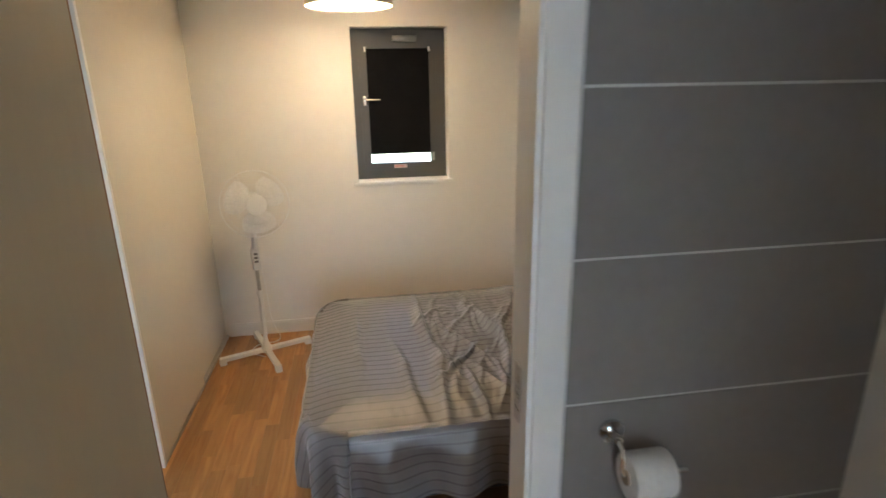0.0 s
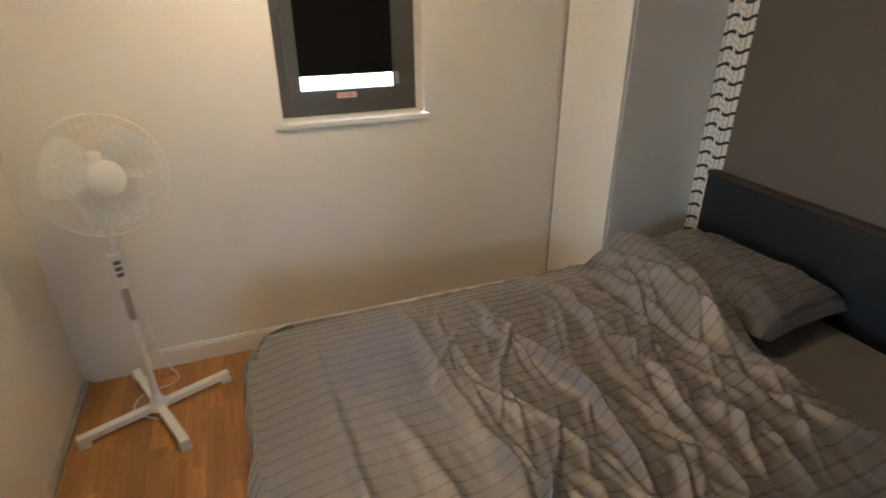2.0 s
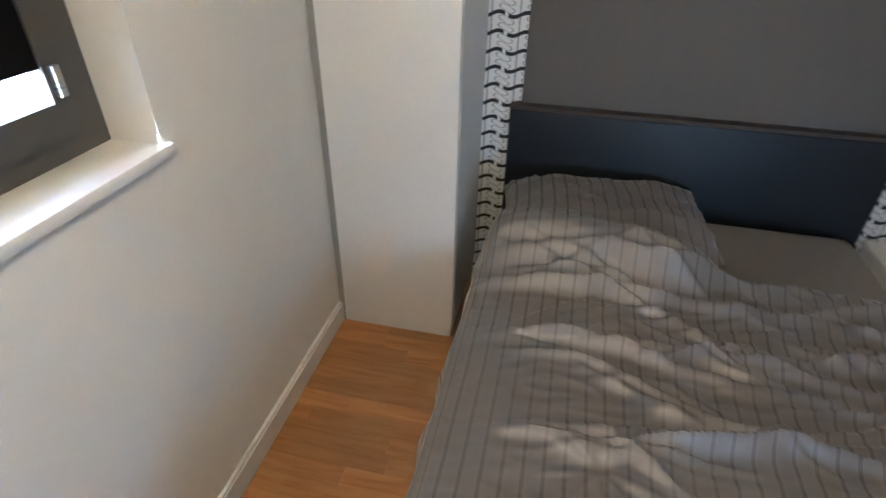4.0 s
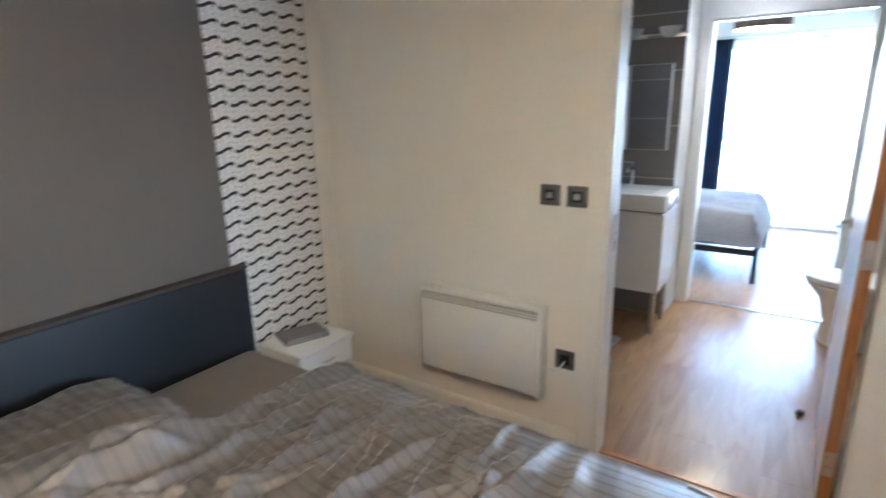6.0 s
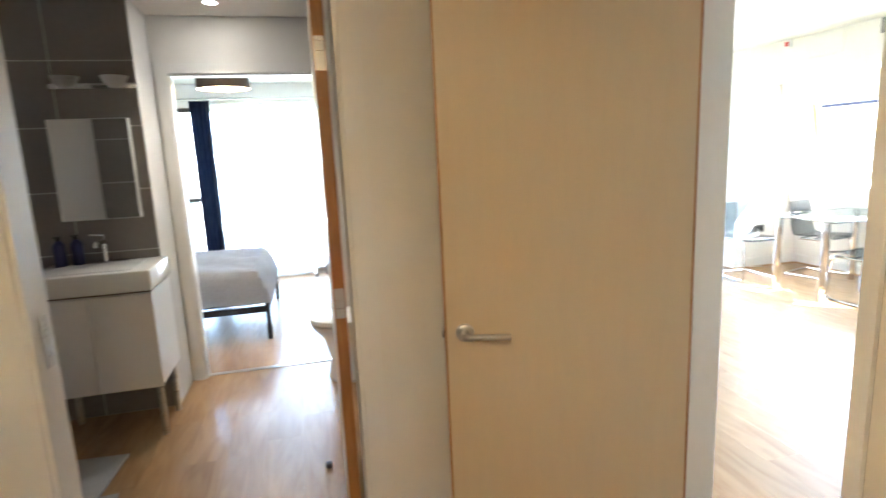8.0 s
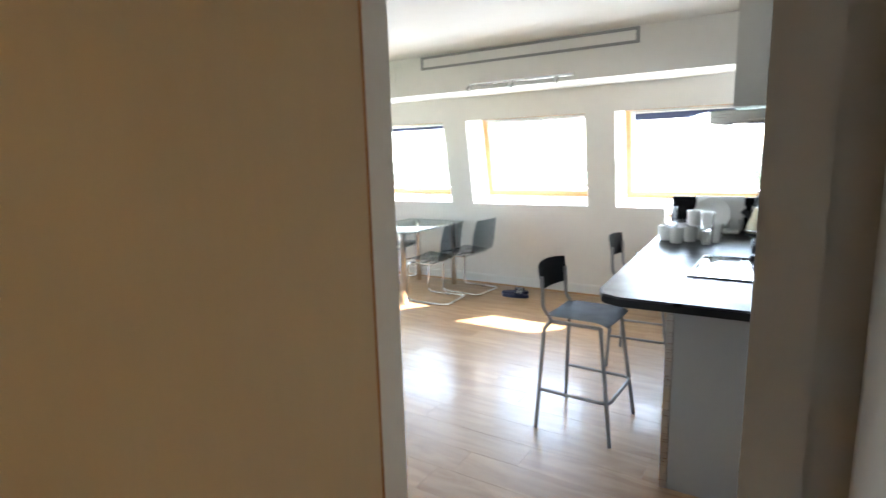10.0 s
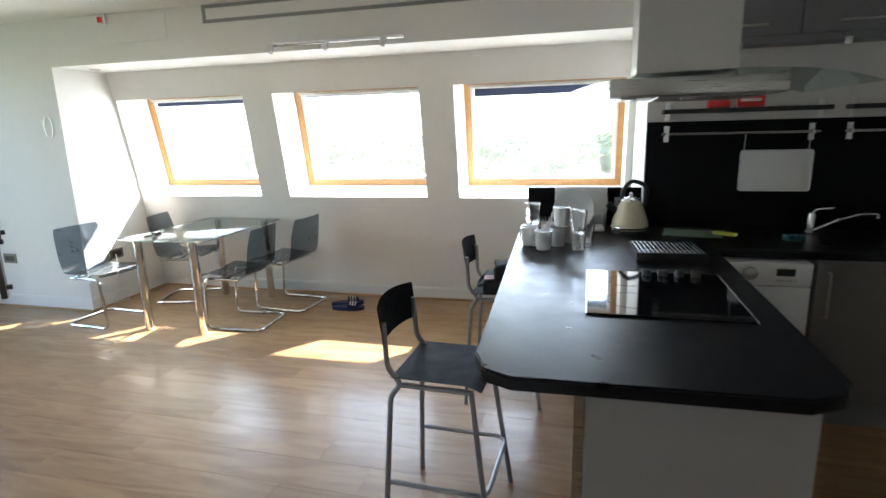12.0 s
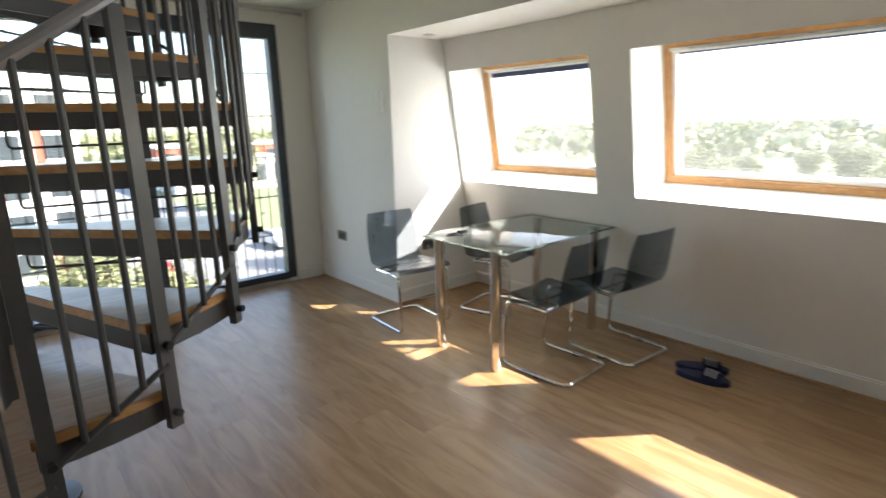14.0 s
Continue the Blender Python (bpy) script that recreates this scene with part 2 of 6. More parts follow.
# sunlit dust on the roof glass; its translucent share stands in for veiling glare
M_DUSTY = clear_mat("dusty_roof_glass", (0.97, 0.985, 0.98), 0.45)
_n = M_DUSTY.node_tree
_tl, _mx = _n.nodes.new("ShaderNodeBsdfTranslucent"), _n.nodes.new("ShaderNodeMixShader")
_tn, _rg = _n.nodes.new("ShaderNodeTexNoise"), _n.nodes.new("ShaderNodeMapRange")
_tl.inputs["Color"].default_value = (0.9, 0.9, 0.88, 1)
_tn.inputs["Scale"].default_value = 5.0
_rg.inputs["To Min"].default_value, _rg.inputs["To Max"].default_value = 0.010, 0.032
_out = _n.nodes["Material Output"].inputs["Surface"]
_clear = _out.links[0].from_socket
_n.links.new(_tn.outputs["Fac"], _rg.inputs["Value"])
_n.links.new(_rg.outputs[0], _mx.inputs["Fac"])
_n.links.new(_clear, _mx.inputs[1])
_n.links.new(_tl.outputs[0], _mx.inputs[2])
_n.links.new(_mx.outputs[0], _out)
M_TABLEGLASS = clear_mat("table_glass", (0.90, 0.95, 0.93), 0.3)
M_WORKTOP = mat("black_laminate_worktop", (0.008, 0.008, 0.009), 0.32, var=0.08, scale=10, bump=0.03, bump_scale=400, spec=0.22)
M_SPLASH = mat("black_splashback", (0.004, 0.004, 0.0045), 0.22, var=0.1, spec=0.10)
M_UNIT = mat("grey_kitchen_laminate", (0.17, 0.17, 0.17), 0.45, var=0.02)
M_UNITW = mat("pale_kitchen_laminate", (0.37, 0.36, 0.35), 0.4, var=0.02)
M_UNITD = mat("taupe_kitchen_laminate", (0.16, 0.15, 0.14), 0.42, var=0.02)
M_HOOD = mat("fine_brushed_steel", (0.52, 0.51, 0.48), 0.34, metal=1.0, var=0.02, scale=3)
M_STAIR = mat("grey_painted_steel", (0.085, 0.085, 0.083), 0.42, metal=0.3, var=0.08, scale=10)
M_PINE = wood_mat("varnished_pine", (0.55, 0.30, 0.11), (0.75, 0.6, 0.45), random=0.05, grain=(3, 22, 22))
M_TREADTOP = wood_mat("oak_laminate_tread", (0.36, 0.25, 0.17), (0.7, 0.62, 0.55), random=0.05, grain=(3, 22, 22))
M_STOOL = mat("black_stained_stool", (0.012, 0.014, 0.018), 0.55, var=0.2, scale=20, bump=0.05, spec=0.15)
M_TUBE = mat("grey_powder_coated_tube", (0.30, 0.30, 0.31), 0.38, metal=0.5, var=0.03)
M_CERAMIC = mat("white_glazed_ceramic", (0.82, 0.82, 0.80), 0.12, var=0.01, coat=0.3)
M_FLOOR_BED = wood_mat("honey_strip_laminate", (0.46, 0.235, 0.075), (0.72, 0.6, 0.48), rough=0.32, random=0.22)
M_FLOOR_LIV = wood_mat("oak_laminate", (0.36, 0.225, 0.112), (0.66, 0.56, 0.45), rough=0.36, random=0.06, grain=(1.5, 9, 9), coat=0.12)
M_JOINT = mat("dark_floor_joint", (0.16, 0.09, 0.04), 0.6, var=0.1)
M_JOINT2 = mat("oak_floor_joint", (0.27, 0.17, 0.095), 0.6, var=0.1)
M_SKIRT_OAK = mat("oak_beading", (0.40, 0.23, 0.10), 0.4, var=0.1)

# ---- mesh helpers ----
def box(bm, x0, x1, y0, y1, z0, z1):
    v = [bm.verts.new((x, y, z)) for x in (x0, x1) for y in (y0, y1) for z in (z0, z1)]
    for f in ((0, 1, 3, 2), (4, 6, 7, 5), (0, 4, 5, 1), (2, 3, 7, 6), (0, 2, 6, 4), (1, 5, 7, 3)):
        bm.faces.new([v[i] for i in f])
    return bm


def boxes(*rows):
    bm = bmesh.new()
    for r in rows:
        box(bm, *r)
    return bm


def soft_box(x0, x1, y0, y1, z0, z1, r=0.01, seg=2):
    bm = boxes((x0, x1, y0, y1, z0, z1))
    bmesh.ops.recalc_face_normals(bm, faces=bm.faces)
    bmesh.ops.bevel(bm, geom=bm.edges[:], offset=r, segments=seg, affect="EDGES", profile=0.5)
    return bm


def rod(bm, a, b, r, seg=10, r2=None):
    a, b = Vector(a), Vector(b)
    r2 = r if r2 is None else r2
    q = (b - a).to_track_quat("Z", "Y")
    rings = []
    for p, rad in ((a, r), (b, r2)):
        rings.append([bm.verts.new(p + q @ Vector((rad * math.cos(2 * math.pi * i / seg), rad * math.sin(2 * math.pi * i / seg), 0))) for i in range(seg)])
    for i in range(seg):
        j = (i + 1) % seg
        bm.faces.new((rings[0][i], rings[0][j], rings[1][j], rings[1][i]))
    bm.faces.new(rings[0][::-1])
    bm.faces.new(rings[1])
    return bm


def rods(*rows, seg=10):
    bm = bmesh.new()
    for r in rows:
        rod(bm, *r, seg=seg)
    return bm


def rounded_path(points, r=0.04, n=5, closed=False):
    """Points of a line whose corners are rounded."""
    pts = [Vector(p) for p in points]
    out = []
    for i, p in enumerate(pts):
        if not closed and i in (0, len(pts) - 1):
            out.append(p)
            continue
        a, b = pts[i - 1], pts[(i + 1) % len(pts)]
        da, db = (a - p), (b - p)
        k = min(r, da.length * 0.45, db.length * 0.45)
        s, e = p + da.normalized() * k, p + db.normalized() * k
        for j in range(n + 1):
            t = j / n
            out.append(s * (1 - t) ** 2 + p * 2 * t * (1 - t) + e * t * t)
    return out


def tube(bm, points, r, seg=8, closed=False):
    pts = [Vector(p) for p in points]
    n = len(pts)
    rings, up = [], None
    for i, p in enumerate(pts):
        a = pts[i - 1] if (i or closed) else p
        b = pts[(i + 1) % n] if (i < n - 1 or closed) else p
        d = (b - a).normalized()
        if up is None:
            up = Vector((0, 0, 1)) if abs(d.z) < 0.9 else Vector((1, 0, 0))
        side = d.cross(up).normalized()
        up = side.cross(d).normalized()
        rings.append([bm.verts.new(p + side * r * math.cos(2 * math.pi * k / seg) + up * r * math.sin(2 * math.pi * k / seg)) for k in range(seg)])
    for i in range(n if closed else n - 1):
        a, b = rings[i], rings[(i + 1) % n]
        for k in range(seg):
            bm.faces.new((a[k], a[(k + 1) % seg], b[(k + 1) % seg], b[k]))
    if not closed:
        bm.faces.new(rings[0][::-1])
        bm.faces.new(rings[-1])
    return bm


def lathe(profile, seg=24, center=(0, 0, 0), caps=True):
    """Turned round z from (radius, height) pairs."""
    bm = bmesh.new()
    c = Vector(center)
    rings = [[bm.verts.new(c + Vector((max(r, 1e-4) * math.cos(2 * math.pi * i / seg), max(r, 1e-4) * math.sin(2 * math.pi * i / seg), z))) for i in range(seg)] for r, z in profile]
    for a, b in zip(rings, rings[1:]):
        for i in range(seg):
            j = (i + 1) % seg
            bm.faces.new((a[i], a[j], b[j], b[i]))
    if caps:
        bm.faces.new(rings[0][::-1])
        bm.faces.new(rings[-1])
    return bm


def prism(outline, z0, z1):
    bm = bmesh.new()
    lo = [bm.verts.new((x, y, z0)) for x, y in outline]
    hi = [bm.verts.new((x, y, z1)) for x, y in outline]
    bm.faces.new(lo[::-1])
    bm.faces.new(hi)
    for i in range(len(outline)):
        j = (i + 1) % len(outline)
        bm.faces.new((lo[i], lo[j], hi[j], hi[i]))
    return bm


def sheet(fn, nu, nv, thick=0.0):
    """A grid surface from fn(u, v), with UV in metres where fn gives them."""
    bm = bmesh.new()
    uvl = bm.loops.layers.uv.new("uv")
    grid, uvs = [], {}
    for i in range(nu + 1):
        row = []
        for j in range(nv + 1):
            p, uv = fn(i / nu, j / nv)
            vert = bm.verts.new(p)
            uvs[vert] = uv
            row.append(vert)
        grid.append(row)
    for i in range(nu):
        for j in range(nv):
            f = bm.faces.new((grid[i][j], grid[i + 1][j], grid[i + 1][j + 1], grid[i][j + 1]))
            f.smooth = True
            for lp in f.loops:
                lp[uvl].uv = uvs[lp.vert]
    return bm


def mesh_of(name, bm, material, smooth=None):
    me = bpy.data.meshes.new(name)
    bmesh.ops.recalc_face_normals(bm, faces=bm.faces)
    if smooth is not False:
        for f in bm.faces:
            f.smooth = True
        for e in bm.edges:
            if len(e.link_faces) == 2 and e.calc_face_angle(0) > radians(35):
                e.smooth = False
    bm.to_mesh(me)
    bm.free()
    me.materials.append(material)
    return me


def structure(name, bm, material, label="", category=""):
    ob = new(name, mesh_of(name, bm, material, smooth=False))
    return tagged(ob, label, category, kind="structure")


def thing(name, label, category, m=None, group=""):
    ob = new(name)
    ob.empty_display_size = 0.1
    ob.matrix_world = m or Matrix()
    return tagged(ob, label, category, group)


def solo(name, bm, material, label, category, m=None, group=""):
    ob = new(name, mesh_of(name, bm, material))
    ob.matrix_world = m or Matrix()
    return tagged(ob, label, category, group)


def part(name, bm, material, parent, label="", m=None):
    ob = new(name, bm if isinstance(bm, bpy.types.Mesh) else mesh_of(name, bm, material))
    ob.parent = parent
    if m:
        ob.matrix_basis = m
    if label:
        ob["label"] = label
    return ob

# ---- structure: walls, ceilings, floors ----
CEIL = 2.43
WALL_L = "plain white painted wall"
# North wall is thickened outwards, unseen, to keep direct sun out of the bedroom.
structure("wall_north", boxes((-0.135, 1.295, 2.60, 3.16, 0, CEIL), (1.93, 3.31, 2.60, 3.16, 0, CEIL), (1.295, 1.93, 2.60, 3.16, 0, 1.08), (1.295, 1.93, 2.60, 3.16, 2.085, CEIL)), M_WALL, WALL_L, "wall")
structure("wall_east", boxes((3.16, 3.31, -0.12, 2.60, 0, CEIL)), M_WPAPER, "white wallpaper printed with black wavy dashes", "wall")
structure("wall_south", boxes((-0.135, 0.765, -0.12, 0, 0, CEIL), (1.665, 3.16, -0.12, 0, 0, CEIL), (0.765, 1.665, -0.12, 0, 2.07, CEIL)), M_WALL, WALL_L, "wall")
structure("wall_west", boxes((-0.235, -0.135, -5.75, 0.33, 0, CEIL), (-0.235, -0.135, 1.07, 3.40, 0, CEIL), (-0.235, -0.135, 0.33, 1.07, 2.05, CEIL)), M_WALL, WALL_L, "wall")
structure("bathroom_wall_east", boxes((2.55, 2.65, -2.27, -0.12, 0, CEIL)), M_WALL, WALL_L, "wall")
structure("bathroom_wall_south", boxes((-0.135, 0.755, -2.37, -2.27, 0, CEIL), (1.70, 3.5, -2.37, -2.27, 0, CEIL), (0.755, 1.70, -2.37, -2.27, 2.07, CEIL)), M_WALL, WALL_L, "wall")
structure("bedroom_wall_east", boxes((3.40, 3.50, -5.65, -2.37, 0, CEIL)), M_WALL, WALL_L, "wall")
structure("bedroom_wall_south", boxes((-0.135, 0.45, -5.65, -5.50, 0, CEIL), (2.55, 3.40, -5.65, -5.50, 0, CEIL), (0.45, 2.55, -5.65, -5.50, 0, 0.06), (0.45, 2.55, -5.65, -5.50, 2.14, CEIL)), M_WALL, WALL_L, "wall")
structure("living_wall_west", boxes((-3.973, -3.853, -4.90, -3.525, 0, CEIL), (-3.973, -3.853, -3.525, 1.02, 2.07, CEIL)), M_WALL, WALL_L, "wall")
structure("kitchen_wall", boxes((-3.973, -3.66, 1.14, 3.40, 0, CEIL), (-5.20, -3.66, 1.02, 1.14, 0, CEIL)), M_WALL, WALL_L, "wall")
structure("living_wall_south", boxes((-3.853, -3.57, -4.90, -4.78, 0, CEIL), (-1.25, -0.235, -4.90, -4.78, 0, CEIL), (-3.57, -1.25, -4.90, -4.78, 2.29, CEIL), (-3.57, -1.25, -4.90, -4.78, 0, 0.03)), M_WALL, WALL_L, "wall")
structure("living_wall_north", boxes((-3.973, -0.135, 3.40, 3.52, 0, CEIL)), M_WALL, WALL_L, "wall")


def lean(z, off=0.0):
    return -4.738 + 0.178 * z - off


def slab(bm, y0, y1, z0, z1, o0, o1):
    """A piece of the sloping wall between two depths."""
    v = [bm.verts.new((lean(z, o), y, z + 0.178 * max(o, 0))) for o in (o0, o1) for y in (y0, y1) for z in (z0, z1)]
    for f in ((0, 1, 3, 2), (4, 6, 7, 5), (0, 4, 5, 1), (2, 3, 7, 6), (0, 2, 6, 4), (1, 5, 7, 3)):
        bm.faces.new([v[i] for i in f])
    return bm


ROOF_WINDOWS = ((-3.496, -2.179), (-1.890, -0.601), (-0.321, 0.968))
WZ0, WZ1 = 0.943, 1.83
bm = bmesh.new()
slab(bm, -3.625, 1.02, 0, WZ0, 0, 0.46)
slab(bm, -3.625, 1.02, WZ1, 2.16, 0, 0.46)
for y0, y1 in ((-3.625, -3.496), (-2.179, -1.890), (-0.601, -0.321), (0.968, 1.02)):
    slab(bm, y0, y1, WZ0, WZ1, 0, 0.46)
structure("sloping_wall", bm, M_WALL, "sloping white attic wall", "wall")
structure("recess_cheek", boxes((-5.20, -3.973, -3.625, -3.525, 0, 2.16)), M_WALL, WALL_L, "wall")
structure("recess_soffit", boxes((-4.37, -3.973, -3.525, 1.02, 2.07, 2.16)), M_WALL, "white soffit over the window recess", "ceiling")
structure("ceiling", boxes((-3.973, -0.235, -4.90, 3.52, CEIL, CEIL + 0.15)), M_CEIL, "plain white ceiling", "ceiling")
structure("ceiling_bedrooms", boxes((-0.235, 3.50, -5.65, 2.85, CEIL - 0.02, CEIL + 0.15)), M_CEIL, "plain white ceiling", "ceiling")
floor_bed = structure("floor_bedroom", boxes((-0.185, 3.31, -0.06, 2.95, -0.1, -0.004)), M_JOINT, "honey-coloured strip laminate floor", "floor")
floor_bath = structure("floor_bathroom", boxes((-0.185, 3.50, -5.65, -0.06, -0.1, -0.004)), M_JOINT2, "oak laminate floor", "floor")
floor_live = structure("floor_living", boxes((-4.95, -0.185, -4.90, 3.52, -0.1, -0.004)), M_JOINT2, "oak laminate floor", "floor")

structure("wall_strip", boxes((3.155, 3.16, 0.0, 0.105, 0.086, CEIL - 0.021)), M_WALL, "white painted strip at the edge of the paper", "wall")

# skirting
structure("baseboard", boxes((0.31, 2.66, 2.584, 2.60, 0, 0.085), (0.31, 2.66, 2.588, 2.60, 0.085, 0.095)), M_TRIM, "white skirting board", "skirting")
structure("baseboard", boxes((1.73, 3.14, 0, 0.016, 0, 0.085), (1.73, 3.14, 0, 0.011, 0.085, 0.095)), M_TRIM, "white skirting board", "skirting")
structure("baseboard", boxes((3.144, 3.16, 0, 0.6, 0, 0.085)), M_TRIM, "white skirting board", "skirting")
structure("baseboard", boxes((-3.853, -3.835, -4.78, -3.525, 0, 0.10), (-3.853, -3.841, -4.78, -3.525, 0.10, 0.112)), M_TRIM, "white skirting board", "skirting")
structure("baseboard", boxes((-4.72, -3.835, -3.525, -3.507, 0, 0.10), (-4.72, -3.841, -3.525, -3.513, 0.10, 0.112)), M_TRIM, "white skirting board", "skirting")
bm = bmesh.new()
slab(bm, -3.505, 0.7, 0, 0.10, 0, -0.018)
slab(bm, -3.505, 0.7, 0.10, 0.112, 0, -0.010)
structure("baseboard", bm, M_TRIM, "white skirting board", "skirting")
structure("trim", boxes((-3.835, -3.819, -4.78, -3.491, 0, 0.014), (-4.70, -3.835, -3.507, -3.491, 0, 0.014), (-4.718, -4.701, -3.491, 0.7, 0, 0.014)), M_SKIRT_OAK, "oak beading along the skirting", "trim")
structure("baseboard", boxes((-3.835, -3.60, -4.78, -4.764, 0, 0.10)), M_TRIM, "white skirting board", "skirting")

# bathroom tiling core behind the vanity
structure("tiled_pier", boxes((1.77, 2.55, -2.27, -1.875, 0, CEIL - 0.02)), M_GROUT, "grey tiled wall behind the basin", "wall")
structure("tiled_wall", boxes((1.735, 2.55, -0.128, -0.12, 0, CEIL - 0.02)), M_GROUT, "large grey wall tiles with pale grout", "wall")

# door frames: jambs with stops and architraves
def door_frame(name, label, x0, x1, ya, yb, top, side=1, along="x"):
    """Lining of a doorway in a wall between ya and yb."""
    rows = []
    lo, hi = min(ya, yb) - 0.004, max(ya, yb) + 0.004
    rows += [(x0 - 0.025, x0, lo, hi, 0, top), (x1, x1 + 0.025, lo, hi, 0, top), (x0 - 0.025, x1 + 0.025, lo, hi, top, top + 0.025)]
    for yy0, yy1 in ((hi, hi + 0.014), (lo - 0.014, lo)):
        rows += [(x0 - 0.075, x0 - 0.012, yy0, yy1, 0, top + 0.075), (x1 + 0.012, x1 + 0.075, yy0, yy1, 0, top + 0.075), (x0 - 0.012, x1 + 0.012, yy0, yy1, top + 0.012, top + 0.075)]
    bm = bmesh.new()
    for r in rows:
        if along == "y":
            r = (r[2], r[3], r[0], r[1], r[4], r[5])
        box(bm, *r)
    return structure(name, bm, M_TRIM, label, "door frame")


door_frame("door_frame_1", "white painted door frame to the bathroom", 0.785, 1.645, -0.12, 0, 2.045)
door_frame("door_frame_2", "white painted door frame to the far bedroom", 0.785, 1.676, -2.37, -2.27, 2.045)
door_frame("door_frame_3", "white painted door frame to the living room", 0.355, 1.045, -0.235, -0.135, 2.02, along="y")
structure("trim", boxes((0.80, 1.64, -0.075, -0.045, -0.002, 0.006)), M_EDGE, "oak threshold strip", "trim")
structure("trim", boxes((0.785, 1.676, -2.34, -2.30, -0.002, 0.006)), M_STEEL, "steel threshold strip", "trim")
structure("trim", boxes((-0.205, -0.165, 0.355, 1.045, -0.002, 0.006)), M_EDGE, "oak threshold strip", "trim")
# Unseen overhang, added to keep sun off the upper part of the roof windows.
structure("sun_shading_eaves", boxes((-5.88, -5.10, -5.0, 3.6, 2.55, 2.72)), M_CEIL, "unseen white eaves added to shade the roof windows", "eaves")


# ---- doors ----
def lever_handle(parent, x, z, face, toward, both=True):
    """Round rose with a straight lever, on the door's face at y = face."""
    s = 1 if face > 0.02 else -1
    h = part("door_handle", lathe([(0.026, 0), (0.026, 0.008), (0.022, 0.011), (0.010, 0.012), (0.010, 0.045)], 20), M_STEEL, parent, "brushed steel lever handle", Matrix.Translation((x, face, z)) @ pose(0, 0, 0, -90 * s))
    lever = tube(bmesh.new(), rounded_path([(0, 0, 0.010), (0, 0, 0.050), (toward * 0.125, 0, 0.052)], 0.02), 0.0095, 10)
    part("lever", lever, M_STEEL, h)
    return h


def door_leaf(name, label, width, height, hinge, angle, side):
    """A flush leaf hinged at x = 0, opening along local x."""
    d = thing(name, label, "door", Matrix.Translation(hinge) @ pose(0, 0, 0, 0, 0, angle))
    d["kind"] = "structure"
    part("leaf", soft_box(0.004, width - 0.004, 0, 0.040, 0.008, height, 0.002, 1), M_DOOR, d, "cream painted flush leaf")
    part("lipping", boxes((width - 0.004, width + 0.002, 0.001, 0.039, 0.008, height - 0.001)), M_EDGE, d, "varnished oak edge")
    part("lipping", boxes((-0.002, 0.004, 0.001, 0.039, 0.008, height - 0.001)), M_EDGE, d, "varnished oak edge")
    for z in (0.22, 1.02, 1.80):
        part("hinge", boxes((-0.005, -0.002, 0.004, 0.036, z - 0.05, z + 0.05)), M_STEEL, d, "steel butt hinge")
    part("latch_plate", boxes((width + 0.002, width + 0.004, 0.008, 0.032, 0.93, 1.05)), M_STEEL, d)
    return d


# living-room door, open into the bedroom
d3 = door_leaf("door_1", "cream flush door standing open beside the doorway", 0.688, 2.01, (-0.125, 0.352, 0), -16.2, 1)
lever_handle(d3, 0.632, 0.985, 0.040, -1)
part("keyhole", rods(((0.690, 0.020, 0.975), (0.696, 0.020, 0.975), 0.011), seg=12), M_BLKP, d3)
# bathroom door, open into the bathroom
d1 = door_leaf("door_2", "cream flush door standing open into the bathroom", 0.83, 2.03, (0.80, -0.115, 0), -91.0, 1)
lever_handle(d1, 0.76, 0.985, 0.040, -1)
solo("door_stop", lathe([(0.016, 0), (0.018, 0.006), (0.016, 0.022), (0.008, 0.026)], 14), M_BLKP, "small black rubber door stop on the floor", "door stop", Matrix.Translation((0.90, -0.87, 0)))
solo("strike_plate", boxes((1.637, 1.6405, -0.085, -0.050, 0.94, 1.09)), M_STEEL, "steel strike plate let into the door jamb", "strike plate")
solo("strike_plate", boxes((-0.20, -0.17, 1.0425, 1.046, 0.90, 1.02)), M_STEEL, "steel strike plate let into the door jamb", "strike plate")

# ---- bedroom ----
# small casement window with blind
w = thing("window_1", "small dark grey casement window with a black blackout blind", "window", Matrix.Translation((-0.003, 0.035, 0.044)))
w["kind"] = "structure"
bm = boxes((1.29, 1.352, 2.685, 2.745, 1.03, 2.05), (1.868, 1.94, 2.685, 2.745, 1.03, 2.05), (1.352, 1.868, 2.685, 2.745, 1.03, 1.095), (1.352, 1.868, 2.685, 2.745, 1.97, 2.05))
part("window_frame", bm, M_ALU, w, "dark grey frame")
bm = boxes((1.347, 1.398, 2.668, 2.70, 1.090, 1.975), (1.822, 1.873, 2.668, 2.70, 1.090, 1.975), (1.398, 1.822, 2.668, 2.70, 1.090, 1.150), (1.398, 1.822, 2.668, 2.70, 1.915, 1.975))
part("sash", bm, M_ALU, w, "dark grey opening sash")
p = part("pane", boxes((1.398, 1.822, 2.690, 2.694, 1.15, 1.915)), M_PANE, w)
p.visible_shadow = False
part("blind", boxes((1.385, 1.835, 2.674, 2.678, 1.212, 1.935)), M_BLACK, w, "black blackout blind drawn nearly shut")
h = part("window_handle", soft_box(1.362, 1.384, 2.655, 2.668, 1.545, 1.610, 0.004), M_CHROME, w, "chrome handle")
part("lever", tube(bmesh.new(), rounded_path([(1.373, 2.668, 1.585), (1.373, 2.640, 1.585), (1.475, 2.638, 1.583)], 0.01), 0.006, 8), M_CHROME, h)
part("blind_clip", boxes((1.832, 1.846, 2.655, 2.668, 1.16, 1.215)), M_STEEL, w)
part("blind_clip", boxes((1.385, 1.395, 2.660, 2.668, 1.895, 1.925)), M_WHITE, w)
